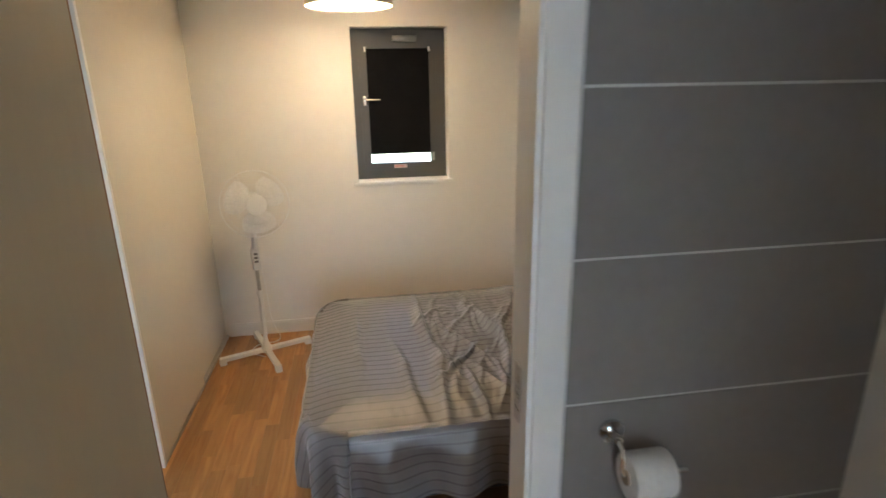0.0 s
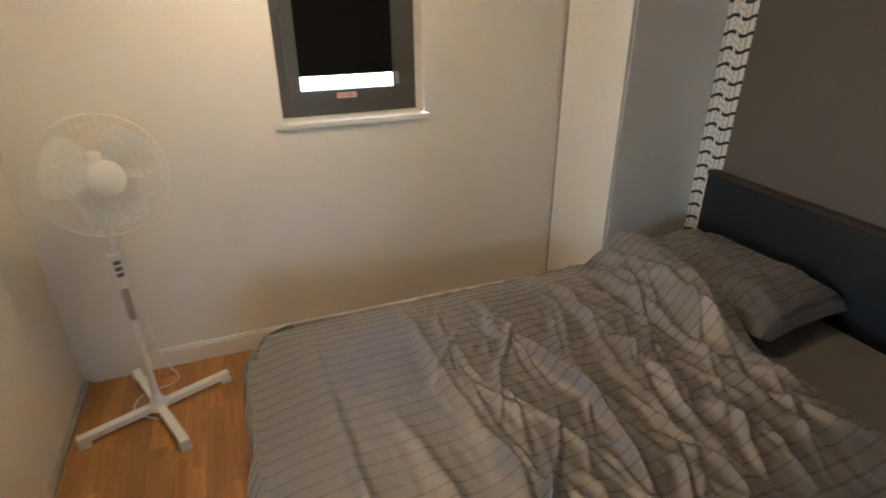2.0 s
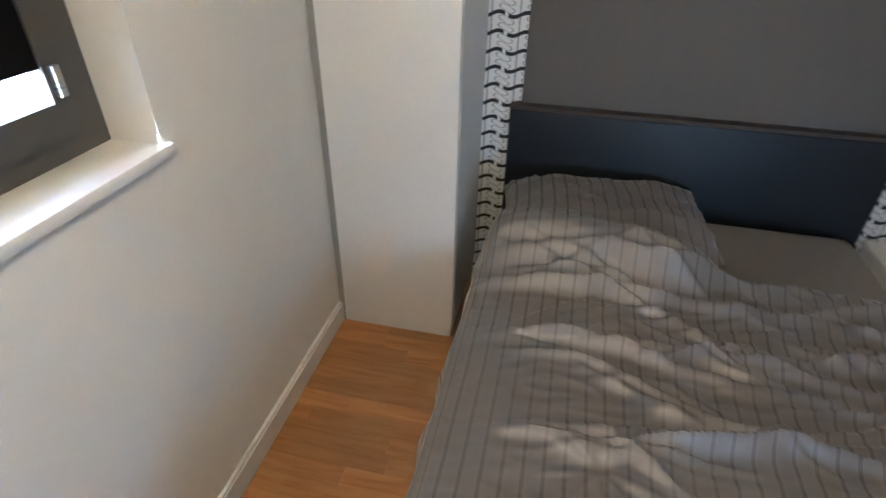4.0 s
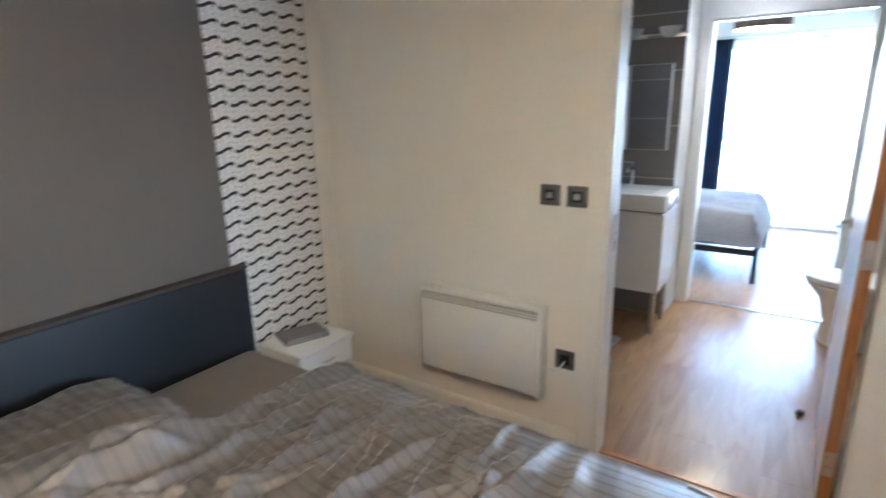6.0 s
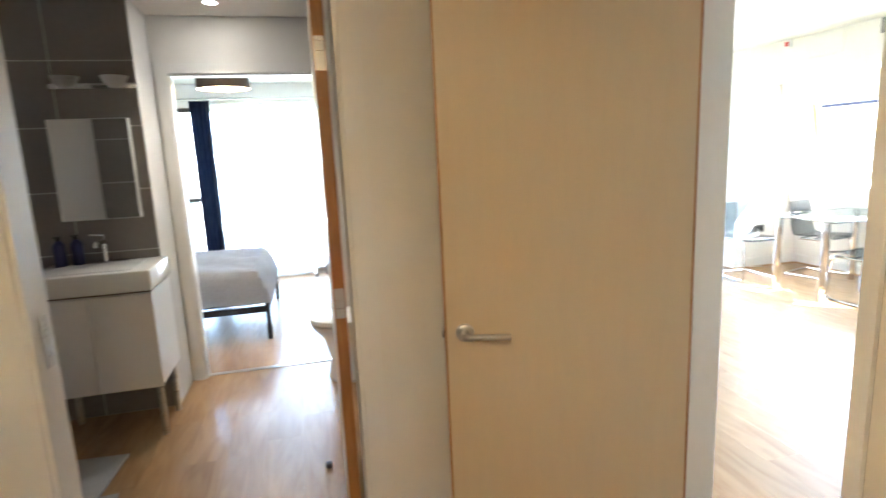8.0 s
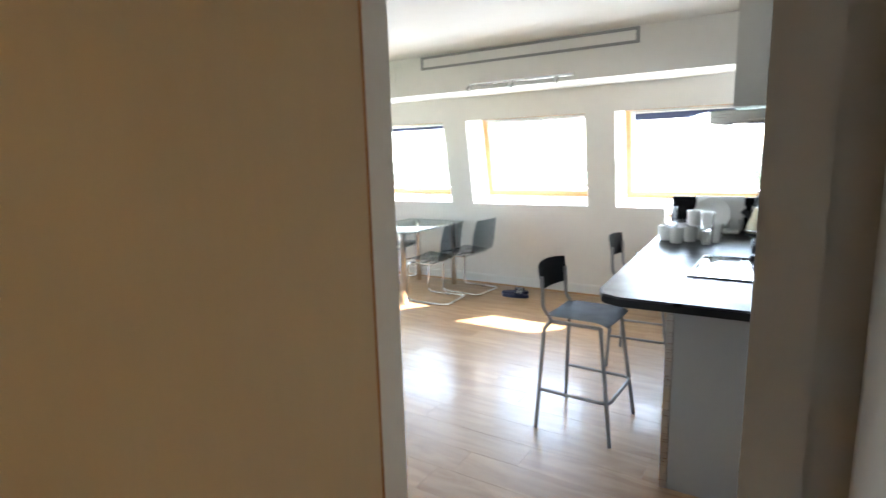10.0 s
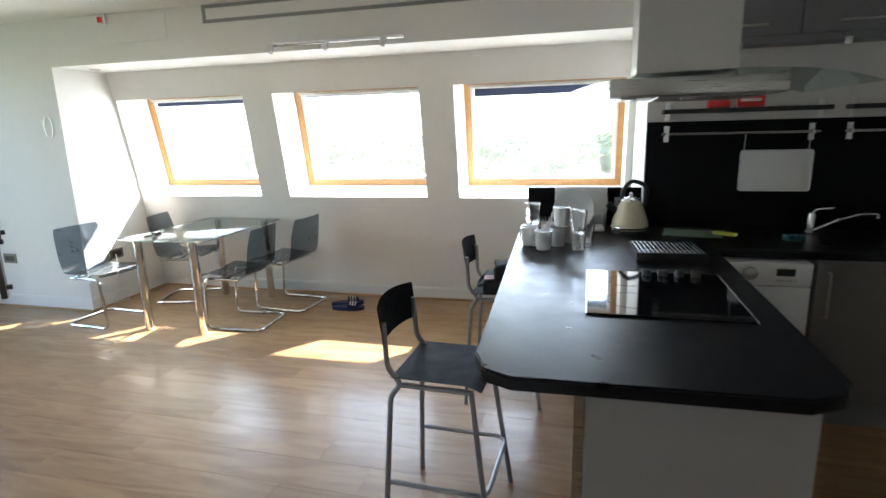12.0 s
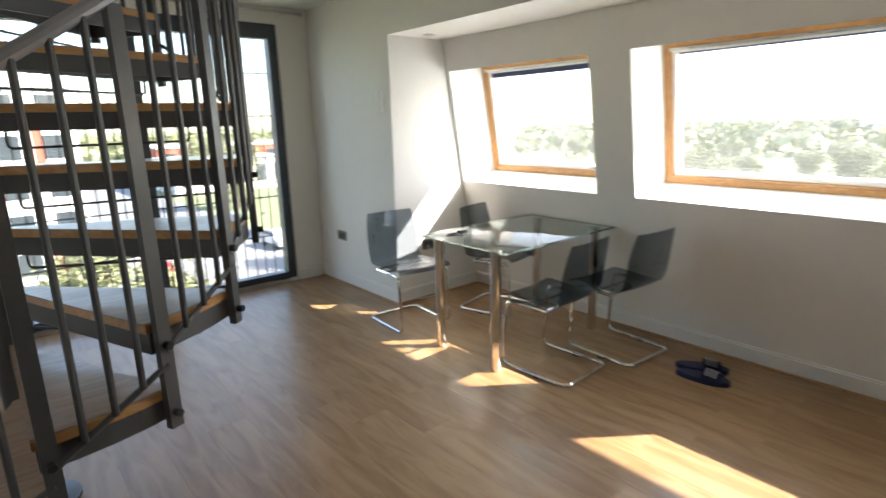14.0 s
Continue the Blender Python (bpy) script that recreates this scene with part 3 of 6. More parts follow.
part("blind_clip", boxes((1.815, 1.828, 2.660, 2.668, 1.895, 1.925)), M_WHITE, w)
part("closer", soft_box(1.575, 1.735, 2.635, 2.668, 1.955, 1.995, 0.008), M_DARKSTEEL, w, "steel restrictor arm")
part("sticker", boxes((1.555, 1.645, 2.6655, 2.668, 1.112, 1.136)), mat("pink_label", (0.75, 0.55, 0.47), 0.6), w, "small pink warning label")
part("sticker_print", boxes((1.562, 1.638, 2.6645, 2.6656, 1.120, 1.123), (1.562, 1.625, 2.6645, 2.6656, 1.127, 1.130)), mat("label_print", (0.6, 0.12, 0.08), 0.6), w)
part("window_sill", soft_box(1.262, 1.958, 2.550, 2.69, 1.012, 1.038, 0.005), M_TRIM, w, "white painted sill board")

# fitted wardrobe with gloss doors
wr = thing("wardrobe", "cream high-gloss fitted wardrobe with handleless sliding doors", "wardrobe")
part("side_panel", boxes((-0.112, 0.302, 1.170, 1.190, 0, CEIL - 0.022)), M_WHITE, wr, "white end panel")
part("body", boxes((-0.112, 0.25, 1.190, 2.596, 0.05, CEIL - 0.04)), M_WARD, wr)
part("plinth", boxes((0.20, 0.255, 1.190, 2.58, 0, 0.05)), M_WARD, wr)
part("sliding_door", soft_box(0.280, 0.300, 1.192, 1.91, 0.022, CEIL - 0.03, 0.002, 1), M_WARD, wr, "cream gloss door")
part("sliding_door", soft_box(0.258, 0.278, 1.89, 2.598, 0.022, CEIL - 0.03, 0.002, 1), M_WARD, wr, "cream gloss door")
part("track", boxes((0.257, 0.301, 1.192, 2.582, 0.0, 0.02)), M_STEEL, wr)

# tall cabinet beside the bed
tc_ = thing("tall_cabinet", "tall plain white cupboard beside the bed", "cabinet")
part("body", soft_box(2.675, 3.155, 2.115, 2.580, 0.06, 2.0, 0.002, 1), M_WHITE, tc_)
part("door", soft_box(2.655, 2.673, 2.117, 2.572, 0.05, 1.998, 0.002, 1), M_WHITE, tc_)
# The shadow gap beside the wall, put in as a grey strip.
part("gap_shade", boxes((2.662, 2.68, 2.5735, 2.598, 0.0, 1.998)), mat("gap_shade_grey", (0.32, 0.31, 0.29), 0.7), tc_, "grey strip standing for the shadow gap at the wall")
part("plinth", boxes((2.66, 3.15, 2.125, 2.575, 0, 0.06)), M_TRIM, tc_)

# grey panel of paper behind the bed
structure("wall_panel", boxes((3.152, 3.16, 0.67, 1.962, 0, CEIL - 0.02)), M_PANEL, "dark grey textured wallpaper panel", "wall panel")

# bed
BX0, BX1, BY0, BY1, BTOP = 1.04, 3.09, 0.63, 1.985, 0.465
bed = thing("double_bed", "double bed with a black leatherette headboard", "bed", Matrix.Translation((2.0, 1.3, 0)))
to_bed = Matrix.Translation((-2.0, -1.3, 0))
def bed_part(name, bm, material, label=""):
    bmesh.ops.transform(bm, matrix=to_bed, verts=bm.verts)
    return part(name, bm, material, bed, label)


hb = bed_part("headboard", soft_box(3.105, 3.148, 0.62, 2.0, 0.12, 0.825, 0.012, 3), M_LEATHER, "padded black leatherette headboard")
part("piping", boxes((1.102, 1.150, -0.68, 0.70, 0.823, 0.838)), mat("dark_brown_piping", (0.05, 0.035, 0.028), 0.5), hb)
bed_part("side_rail", soft_box(BX0 + 0.04, 3.105, BY1 - 0.035, BY1, 0.12, 0.34, 0.008), M_LEATHER)
bed_part("side_rail", soft_box(BX0 + 0.04, 3.105, BY0, BY0 + 0.035, 0.12, 0.34, 0.008), M_LEATHER)
bed_part("foot_rail", soft_box(BX0 + 0.02, BX0 + 0.055, BY0, BY1, 0.12, 0.34, 0.008), M_LEATHER)
for x in (BX0 + 0.08, 3.04):
    for y in (BY0 + 0.06, BY1 - 0.06):
        bed_part("leg", boxes((x - 0.03, x + 0.03, y - 0.03, y + 0.03, 0, 0.13)), M_BLKP)
bed_part("mattress", soft_box(BX0 + 0.06, 3.10, BY0 + 0.02, BY1 - 0.02, 0.24, 0.45, 0.05, 4), M_SHEET, "mattress in a fitted taupe sheet")


# long ridges across the bed: start, end, height, width
RIDGES = [
    ((1.600, 1.84), (1.590, 0.66), 0.026, 0.011), ((1.245, 1.78), (1.240, 1.00), 0.010, 0.012),
    ((1.880, 1.84), (1.990, 0.88), 0.026, 0.010), ((2.170, 1.86), (2.280, 0.84), 0.024, 0.011),
    ((2.460, 2.02), (2.400, 0.86), 0.036, 0.013), ((2.200, 1.98), (2.130, 1.12), 0.028, 0.011),
    ((2.310, 1.36), (2.040, 0.72), 0.026, 0.010), ((2.130, 1.80), (1.880, 0.88), 0.020, 0.010),
    ((1.860, 1.64), (2.080, 0.84), 0.022, 0.009), ((1.970, 1.25), (1.870, 0.84), 0.024, 0.010),
    ((2.560, 1.90), (2.520, 0.95), 0.018, 0.012), ((1.420, 1.30), (1.500, 0.66), 0.014, 0.012),
]
_r = random.Random(21)
for i in range(75):
    cx, cy = _r.uniform(1.62, 2.58), _r.uniform(0.70, 1.75)
    ang, half = radians(_r.choice((-84, -96, -72, -108, -60, -120)) + _r.uniform(-8, 8)), _r.uniform(0.07, 0.24)
    RIDGES.append(((cx - half * math.cos(ang), cy - half * math.sin(ang)), (cx + half * math.cos(ang), cy + half * math.sin(ang)), _r.uniform(0.005, 0.016), _r.uniform(0.005, 0.009)))
for i in range(10):
    # puckers that fan out from a pinched spot
    ang = radians(i * 36 + _r.uniform(-12, 12))
    RIDGES.append(((1.80 + 0.02 * math.cos(ang), 1.62 + 0.02 * math.sin(ang)), (1.80 + 0.13 * math.cos(ang), 1.62 + 0.13 * math.sin(ang)), 0.005, 0.006))
CREASES = []
for (xa, ya), (xb, yb), hgt, wid in RIDGES:
    half = math.hypot(xb - xa, yb - ya) / 2
    CREASES.append(((xa + xb) / 2, (ya + yb) / 2, (xb - xa) / half / 2, (yb - ya) / half / 2, half, hgt, wid))


def fold(x, y):
    """Height of creases in spread bedding: soft swells and long pinched ridges."""
    w = 0.045 * noise.noise(Vector((x * 2.6, y * 2.6, 1.3))) + 0.012 * noise.noise(Vector((x * 9, y * 9, 2.3)))
    z = 0.014 * noise.noise(Vector((x * 1.8, y * 1.8, 4.0)))
    top = 0.0
    for cx, cy, ca, sa, half, hgt, wid in CREASES:
        dx, dy = x - cx, y - cy
        along = dx * ca + dy * sa
        if abs(along) > half * 1.3:
            continue
        across = -dx * sa + dy * ca + w * min(half / 0.3, 1)
        if abs(across) > 0.13:
            continue
        end = math.exp(-((along / half) ** 4)) * (0.75 + 0.5 * noise.noise(Vector((along * 7, cx * 9, cy * 5))))
        side = wid if across > 0 else wid * 2.8
        q = across / side
        top += hgt * end * 1.3 * math.exp(-q * q)
    crumple = min(max((x - 1.45) / 0.3, 0.25), 1)
    fine = crumple * (0.006 * (1 - 2 * abs(noise.noise(Vector((x * 10 + y * 2, y * 3.2, 7.0))))) + 0.0035 * (1 - 2 * abs(noise.noise(Vector((x * 22, y * 9, 3.0))))))
    return z + min(top, 0.055) + fine


def ease(t):
    t = min(max(t, 0.0), 1.0)
    return t * t * (3 - 2 * t)


def duvet(u, v):
    skirt = 0.36
    t = -skirt + v * (BY1 - BY0 + 2 * skirt)
    x1 = 2.60 + 0.10 * ease((BY0 + t - 1.30) / 0.50) + 0.018 * noise.noise(Vector((t * 5, 0, 8)))
    s = -skirt + u * (x1 - BX0 + skirt)
    r = 0.10
    z, x, y = BTOP + 0.03, BX0 + s, BY0 + t

    def over(d):
        """Across an edge: how far out and down a length d past it hangs."""
        if d <= 0:
            return 0.0, 0.0
        a = min(d / r, math.pi / 2)
        return r * math.sin(a), r * (1 - math.cos(a)) + max(d - r * math.pi / 2, 0)
    # rounded foot corners
    R, W = 0.15, BY1 - BY0
    a, b = (R - s) / R, (R - min(t, W - t)) / R
    if a > 0 and b > 0:
        m_ = max(a, b) / math.hypot(a, b)
        s = R - a * m_ * R
        t = R - b * m_ * R if t < W / 2 else W - R + b * m_ * R
        x, y = BX0 + s, BY0 + t
        rad = math.hypot(a, b) * m_ * R
        if rad > R:
            o_, d_ = over(rad - R)
            ca, cb = (R - s) / rad, (R - min(t, W - t)) / rad
            px = BX0 + R - ca * (R + o_ * 0.5)
            py = BY0 + R - cb * (R + o_ * 0.5) if t < W / 2 else BY1 - R + cb * (R + o_ * 0.5)
            q = 0.028 * math.sin(math.atan2(cb, ca) * 9) * min(d_ / 0.2, 1) + fold(x, y) * 0.4
            px -= ca * q
            py += cb * q * (1 if t > W / 2 else -1)
            return (px, py, max(BTOP + 0.005 - d_, 0.10)), (x, y)
    ox, dx = over(-s)
    ya = max(-t, t - (BY1 - BY0))
    oy, dy = over(ya)
    px = max(x, BX0) - ox * 0.5
    py = min(max(y, BY0), BY1) + (oy * 0.45 if t > 0.5 else -oy * 0.45)
    drop = max(dx, dy) + 0.30 * min(dx, dy)
    near = max(0.0, 1 - min(max(s, 0), min(max(t, 0), max(BY1 - BY0 - t, 0))) / 0.22)
    z -= 0.035 * near * near
    f = fold(x, y)
    hang = noise.noise(Vector((x * 6, y * 6, 2.0))) * 0.022 * min(drop / 0.15, 1) + 0.026 * math.sin((x if dy > dx else y) * 24 + 2 * noise.noise(Vector((x * 2, y * 2, 0)))) * min(drop / 0.22, 1)
    head = max(0.0, (s - (x1 - BX0 - 0.16)) / 0.16)
    lift = 0.02 * math.sin(head * math.pi) if head else 0
    # drawn up over the lower part of the pillow
    lift += 0.135 * ease((x - 2.38) / 0.26) * ease((y - 1.14) / 0.26) * ease((2.06 - y) / 0.12)
    if drop > 0.02:
        w_ = min(drop / 0.1, 1)
        out = f * 0.5 + hang
        if dx >= dy:
            px -= out * w_
        else:
            py += out * w_ * (1 if t > 0.5 else -1)
        z -= drop
        z += f * (1 - w_)
    else:
        z += f + lift
    return (px, py, max(z, 0.10)), (x, y)


bm = sheet(duvet, 340, 320)
bmesh.ops.recalc_face_normals(bm, faces=bm.faces)
if sum(f.normal.z for f in bm.faces) < 0:
    bmesh.ops.reverse_faces(bm, faces=bm.faces[:])
bmesh.ops.solidify(bm, geom=bm.faces[:], thickness=0.018)
solo("duvet", bm, M_DUVET, "crumpled grey striped satin duvet spread over the bed", "duvet")


def pillow(u, v):
    a, b = u * 2 - 1, v * 2 - 1
    ea, eb = 1 - abs(a) ** 3.2, 1 - abs(b) ** 3.2
    h_ = 0.100 * (max(ea, 0) ** 0.55) * (max(eb, 0) ** 0.55)
    pinch = 1 - 0.06 * (abs(a * b) < 0.4)
    return a, b, h_ * pinch


def pillow_mesh(length, width):
    bm = bmesh.new()
    uvl = bm.loops.layers.uv.new("uv")
    n = 28
    for sgn in (1, -1):
        grid = []
        for i in range(n + 1):
            row = []
            for j in range(n + 1):
                a, b, h_ = pillow(i / n, j / n)
                w_ = 1 + 0.05 * (abs(a) * abs(b)) ** 2
                c = 0.018 * noise.noise(Vector((a * 3, b * 3, 5))) + 0.026 * (1 - abs(noise.noise(Vector((a * 5 + b * 3, b * 4, 9))))) if h_ > 0.02 else 0
                row.append(bm.verts.new((a * length / 2 * w_, b * width / 2 * w_, sgn * h_ * (1.0 if sgn > 0 else 0.55) + (c if sgn > 0 else 0))))
            grid.append(row)
        for i in range(n):
            for j in range(n):
                f = bm.faces.new((grid[i][j], grid[i + 1][j], grid[i + 1][j + 1], grid[i][j + 1]))
                for lp, (ii, jj) in zip(f.loops, ((i, j), (i + 1, j), (i + 1, j + 1), (i, j + 1))):
                    lp[uvl].uv = (jj / n * width, ii / n * length)
    bmesh.ops.remove_doubles(bm, verts=bm.verts, dist=0.0008)
    return bm


solo("pillow", pillow_mesh(0.72, 0.46), M_DUVET, "plump pillow in a grey striped satin case", "pillow", pose(2.86, 1.60, 0.515, 0, 0, 95))

# pendant lamp over the bed
def pendant(label, x, y, z, r, mat_, glow):
    L = thing("pendant_lamp", label, "ceiling lamp", Matrix.Translation((x, y, z)))
    part("shade", lathe([(r, 0), (r * 0.98, 0.16), (r * 0.978, 0.16), (r * 0.996, 0.003)], 40, caps=False), mat_, L, "drum shade")
    part("diffuser", lathe([(r * 0.985, 0.006), (r * 0.985, 0.010)], 40), glow, L, "glowing diffuser")
    part("cord", rods(((0, 0, 0.16), (0, 0, CEIL - 0.02 - z - 0.03), 0.003)), M_WHITE, L)
    part("ceiling_rose", lathe([(0.05, CEIL - z - 0.05), (0.05, CEIL - z - 0.032), (0.04, CEIL - z - 0.021)], 20), M_WHITE, L)
    for a in (0, 120, 240):
        part("spoke", rods(((0, 0, 0.155), (r * 0.97 * math.cos(radians(a)), r * 0.97 * math.sin(radians(a)), 0.155), 0.002), seg=6), M_STEEL, L)


M_SHADE = mat("cream_lampshade", (0.80, 0.70, 0.52), 0.8)
M_SHADE2 = mat("dark_lampshade", (0.05, 0.035, 0.028), 0.7)
M_GLOW = glow_mat("warm_diffuser", (1.0, 0.71, 0.37), 1.25)
pendant("cream drum pendant lamp, lit, over the bed", 1.30, 1.90, 2.115, 0.225, M_SHADE, M_GLOW)
pendant("dark drum pendant lamp, lit, in the far bedroom", 1.45, -3.05, 2.05, 0.20, M_SHADE2, M_GLOW)

# pedestal fan
def fan():
    F = thing("pedestal_fan", "white pedestal fan standing on crossed feet", "fan", pose(0.612, 2.272, 0, 0, 0, 18))
    for k, a in enumerate((4.5, 94.5, 184.5, 274.5)):
        ca, sa = math.cos(radians(a)), math.sin(radians(a))
        bm = boxes((0.015, 0.30, -0.017, 0.017, 0.022, 0.048))
        bmesh.ops.rotate(bm, verts=bm.verts, matrix=Matrix.Rotation(radians(a), 3, "Z"), cent=(0, 0, 0))
        foot = part("foot", bm, M_WHITE, F, "white flat foot")
        bm = boxes((0.26, 0.302, -0.019, 0.019, 0.0, 0.024))
        bmesh.ops.rotate(bm, verts=bm.verts, matrix=Matrix.Rotation(radians(a), 3, "Z"), cent=(0, 0, 0))
        part("foot_pad", bm, M_WHITE, foot)
    part("hub_cover", lathe([(0.036, 0.02), (0.036, 0.05), (0.022, 0.075), (0.017, 0.10)], 20), M_WHITE, F)
    part("lower_pole", rods(((0, 0, 0.05), (0, 0, 0.44), 0.0145)), M_WHITE, F)
    part("middle_pole", rods(((0, 0, 0.44), (0, 0, 0.60), 0.012)), M_STEEL, F, "bare steel inner pole")
    part("collar", lathe([(0.018, 0.425), (0.020, 0.44), (0.016, 0.46)], 16), M_WHITE, F)
    cb = part("control_box", soft_box(-0.024, 0.024, -0.024, 0.024, 0.60, 0.745, 0.008), M_WHITE, F)
    for z in (0.655, 0.68, 0.705):
        part("button", boxes((-0.012, 0.012, -0.028, -0.0235, z, z + 0.014)), M_DARKSTEEL, cb)
    part("motor", lathe([(0.03, -0.14), (0.055, -0.12), (0.060, -0.05), (0.045, -0.03), (0.02, -0.02)], 24), M_WHITE, F, "", Matrix.Translation((0.03, 0.0, 1.035)) @ pose(0, 0, 0, 90))
    part("neck", rods(((0, 0.0, 0.73), (0.03, 0.06, 1.01), 0.018)), M_WHITE, F)
    head = Matrix.Translation((0.03, -0.045, 1.035)) @ pose(0, 0, 0, 84)
    part("spinner", lathe([(0.040, -0.02), (0.044, 0.012), (0.036, 0.022), (0.0, 0.026)], 28), M_WHITE, F, "", head)
    for k in range(3):
        def blade(u, v, k=k):
            rr = 0.035 + u * 0.145
            wd = (0.55 + 0.55 * math.sin(math.pi * min(u * 0.75 + 0.15, 1)))
            a = radians(120 * k + 35) + (v - 0.5) * wd * 1.55
            return (rr * math.cos(a), rr * math.sin(a), 0.002 + (v - 0.5) * 0.036), (u, v)
        bm = sheet(blade, 10, 8)
        bmesh.ops.solidify(bm, geom=bm.faces[:], thickness=0.003)
        part("blade", bm, mat("milky_blade", (0.88, 0.88, 0.87), 0.3) if k == 0 else bpy.data.materials["milky_blade"], F, "milky plastic blade", head)
    bm = bmesh.new()
    wire = 0.0006
    for sgn, dz in ((1, 0.052), (-1, -0.046)):
        for k in range(44):
            a = 2 * math.pi * k / 44
            ca, sa = math.cos(a), math.sin(a)
            pts = [(0.04 * ca, 0.04 * sa, dz), (0.12 * ca, 0.12 * sa, dz * 0.95), (0.185 * ca, 0.185 * sa, dz * 0.55), (0.205 * ca, 0.205 * sa, 0)]
            tube(bm, pts, wire, 4)
    tagged(part("guard", bm, M_WHITE, F, "white wire guard", head), "white wire guard", kind="stuff")
    bm = bmesh.new()
    for rr, zz, tk in ((0.206, 0, 0.004), (0.12, 0.0495, 0.0015), (0.12, -0.0437, 0.0015), (0.178, 0.032, 0.0013)):
        tube(bm, [(rr * math.cos(2 * math.pi * i / 48), rr * math.sin(2 * math.pi * i / 48), zz) for i in range(48)], tk, 6, closed=True)
    part("guard_ring", bm, M_WHITE, F, "", head)
    part("guard_badge", lathe([(0.062, 0.050), (0.062, 0.056), (0.054, 0.060)], 28), M_WHITE, F, "", head)
    part("cable", tube(bmesh.new(), rounded_path([(0.01, 0.10, 0.9), (0.05, 0.11, 0.5), (0.07, 0.12, 0.16), (0.14, 0.14, 0.004), (-0.05, 0.16, 0.004), (-0.10, 0.05, 0.004), (-0.02, -0.05, 0.004)], 0.08, 8), 0.003, 6), M_WHITE, F, "white cable")


fan()

# bedside table
ns = thing("bedside_table", "low white bedside table with one drawer", "bedside table", Matrix.Translation((3.015, 0.40, 0)))
part("top", soft_box(-0.165, 0.135, -0.175, 0.175, 0.395, 0.415, 0.003), M_WHITE, ns)
part("side", boxes((-0.14, 0.135, -0.172, -0.156, 0.05, 0.395)), M_WHITE, ns)
part("side", boxes((-0.14, 0.135, 0.156, 0.172, 0.05, 0.395)), M_WHITE, ns)
part("back", boxes((0.12, 0.135, -0.156, 0.156, 0.05, 0.395)), M_WHITE, ns)
dr = part("drawer", soft_box(-0.155, -0.14, -0.168, 0.168, 0.275, 0.388, 0.003), M_WHITE, ns, "white drawer front")
part("handle", tube(bmesh.new(), rounded_path([(-0.155, -0.03, 0.335), (-0.172, -0.03, 0.335), (-0.172, 0.03, 0.335), (-0.155, 0.03, 0.335)], 0.01), 0.004, 6), M_STEEL, dr, "small steel handle")
part("drawer_box", boxes((-0.14, 0.10, -0.15, 0.15, 0.29, 0.37)), M_WHITE, ns)
part("shelf", boxes((-0.14, 0.12, -0.156, 0.156, 0.055, 0.07)), M_WHITE, ns)
for x in (-0.13, 0.12):
    for y in (-0.16, 0.16):
        part("leg", boxes((x - 0.012, x + 0.012, y - 0.012, y + 0.012, 0, 0.05)), M_WHITE, ns)
bm = bmesh.new()
for k, (w_, h_) in enumerate(((0.11, 0.018), (0.105, 0.012))):
    box(bm, -w_, w_, -0.075 + 0.01 * k, 0.075, 0.018 * k, 0.018 * k + h_)
solo("folded_cloth", bm, mat("grey_cloth", (0.25, 0.25, 0.27), 0.9, bump=0.4), "folded grey cloth lying on the bedside table", "cloth", pose(3.03, 0.40, 0.416, 0, 0, 70))

# wall heater
ht = thing("panel_heater", "white electric panel heater on the wall", "heater", Matrix.Translation((2.20, 0, 0)))
part("body", soft_box(-0.315, 0.315, 0.022, 0.085, 0.262, 0.66, 0.006), M_WHITE, ht)
part("cap", soft_box(-0.32, 0.32, 0.020, 0.092, 0.665, 0.682, 0.004), M_WHITE, ht)
part("grille", boxes((-0.30, 0.30, 0.03, 0.080, 0.655, 0.668)), M_DARKSTEEL, ht, "dark air outlet")
part("front_panel", soft_box(-0.295, 0.312, 0.084, 0.092, 0.275, 0.622, 0.004), M_WHITE, ht)
# Outlet slots are raised strips; their shade is put into the grey colour.
for z in (0.627, 0.640, 0.653):
    part("slot_strip", boxes((-0.297, 0.305, 0.084, 0.0885, z, z + 0.005)), mat("shaded_slot", (0.30, 0.28, 0.25), 0.6) if "shaded_slot" not in bpy.data.materials else bpy.data.materials["shaded_slot"], ht, "narrow grey strip for the shade in an outlet slot")
part("end_cap", soft_box(-0.322, -0.300, 0.02, 0.093, 0.258, 0.682, 0.004), M_WHITE, ht)
part("bracket", boxes((-0.2, 0.2, 0.0, 0.024, 0.35, 0.55)), M_DARKSTEEL, ht)


def plate(name, label, category, x, y, z, n=1, flip=1, gang=0.086):
    """A metal switch or socket plate on a wall facing +y."""
    P = thing(name, label, category, Matrix.Translation((x, y, z)))
    part("plate", soft_box(-gang / 2, gang / 2, 0, 0.007, -0.043, 0.043, 0.002), M_DARKSTEEL, P)
    part("insert", boxes((-0.022, 0.022, 0.007, 0.010, -0.022, 0.022)), M_BLKP, P, "black insert")
    if "switch" in name:
        part("rocker", boxes((-0.012, 0.012, 0.010, 0.014, -0.012, 0.012)), M_STEEL, P)
    return P


plate("light_switch", "square brushed steel light switch", "switch", 1.894, 0.0, 1.16)
plate("light_switch", "square brushed steel light switch", "switch", 1.778, 0.0, 1.16)
plate("wall_socket", "square steel socket with a black insert by the heater", "socket", 1.803, 0.0, 0.437)
solo("heater_cable", tube(bmesh.new(), rounded_path([(1.803, 0.011, 0.43), (1.803, 0.04, 0.42), (1.84, 0.03, 0.38), (1.878, 0.03, 0.39)], 0.02), 0.004, 6), M_WHITE, "short white heater cable plugged into the socket", "cable")

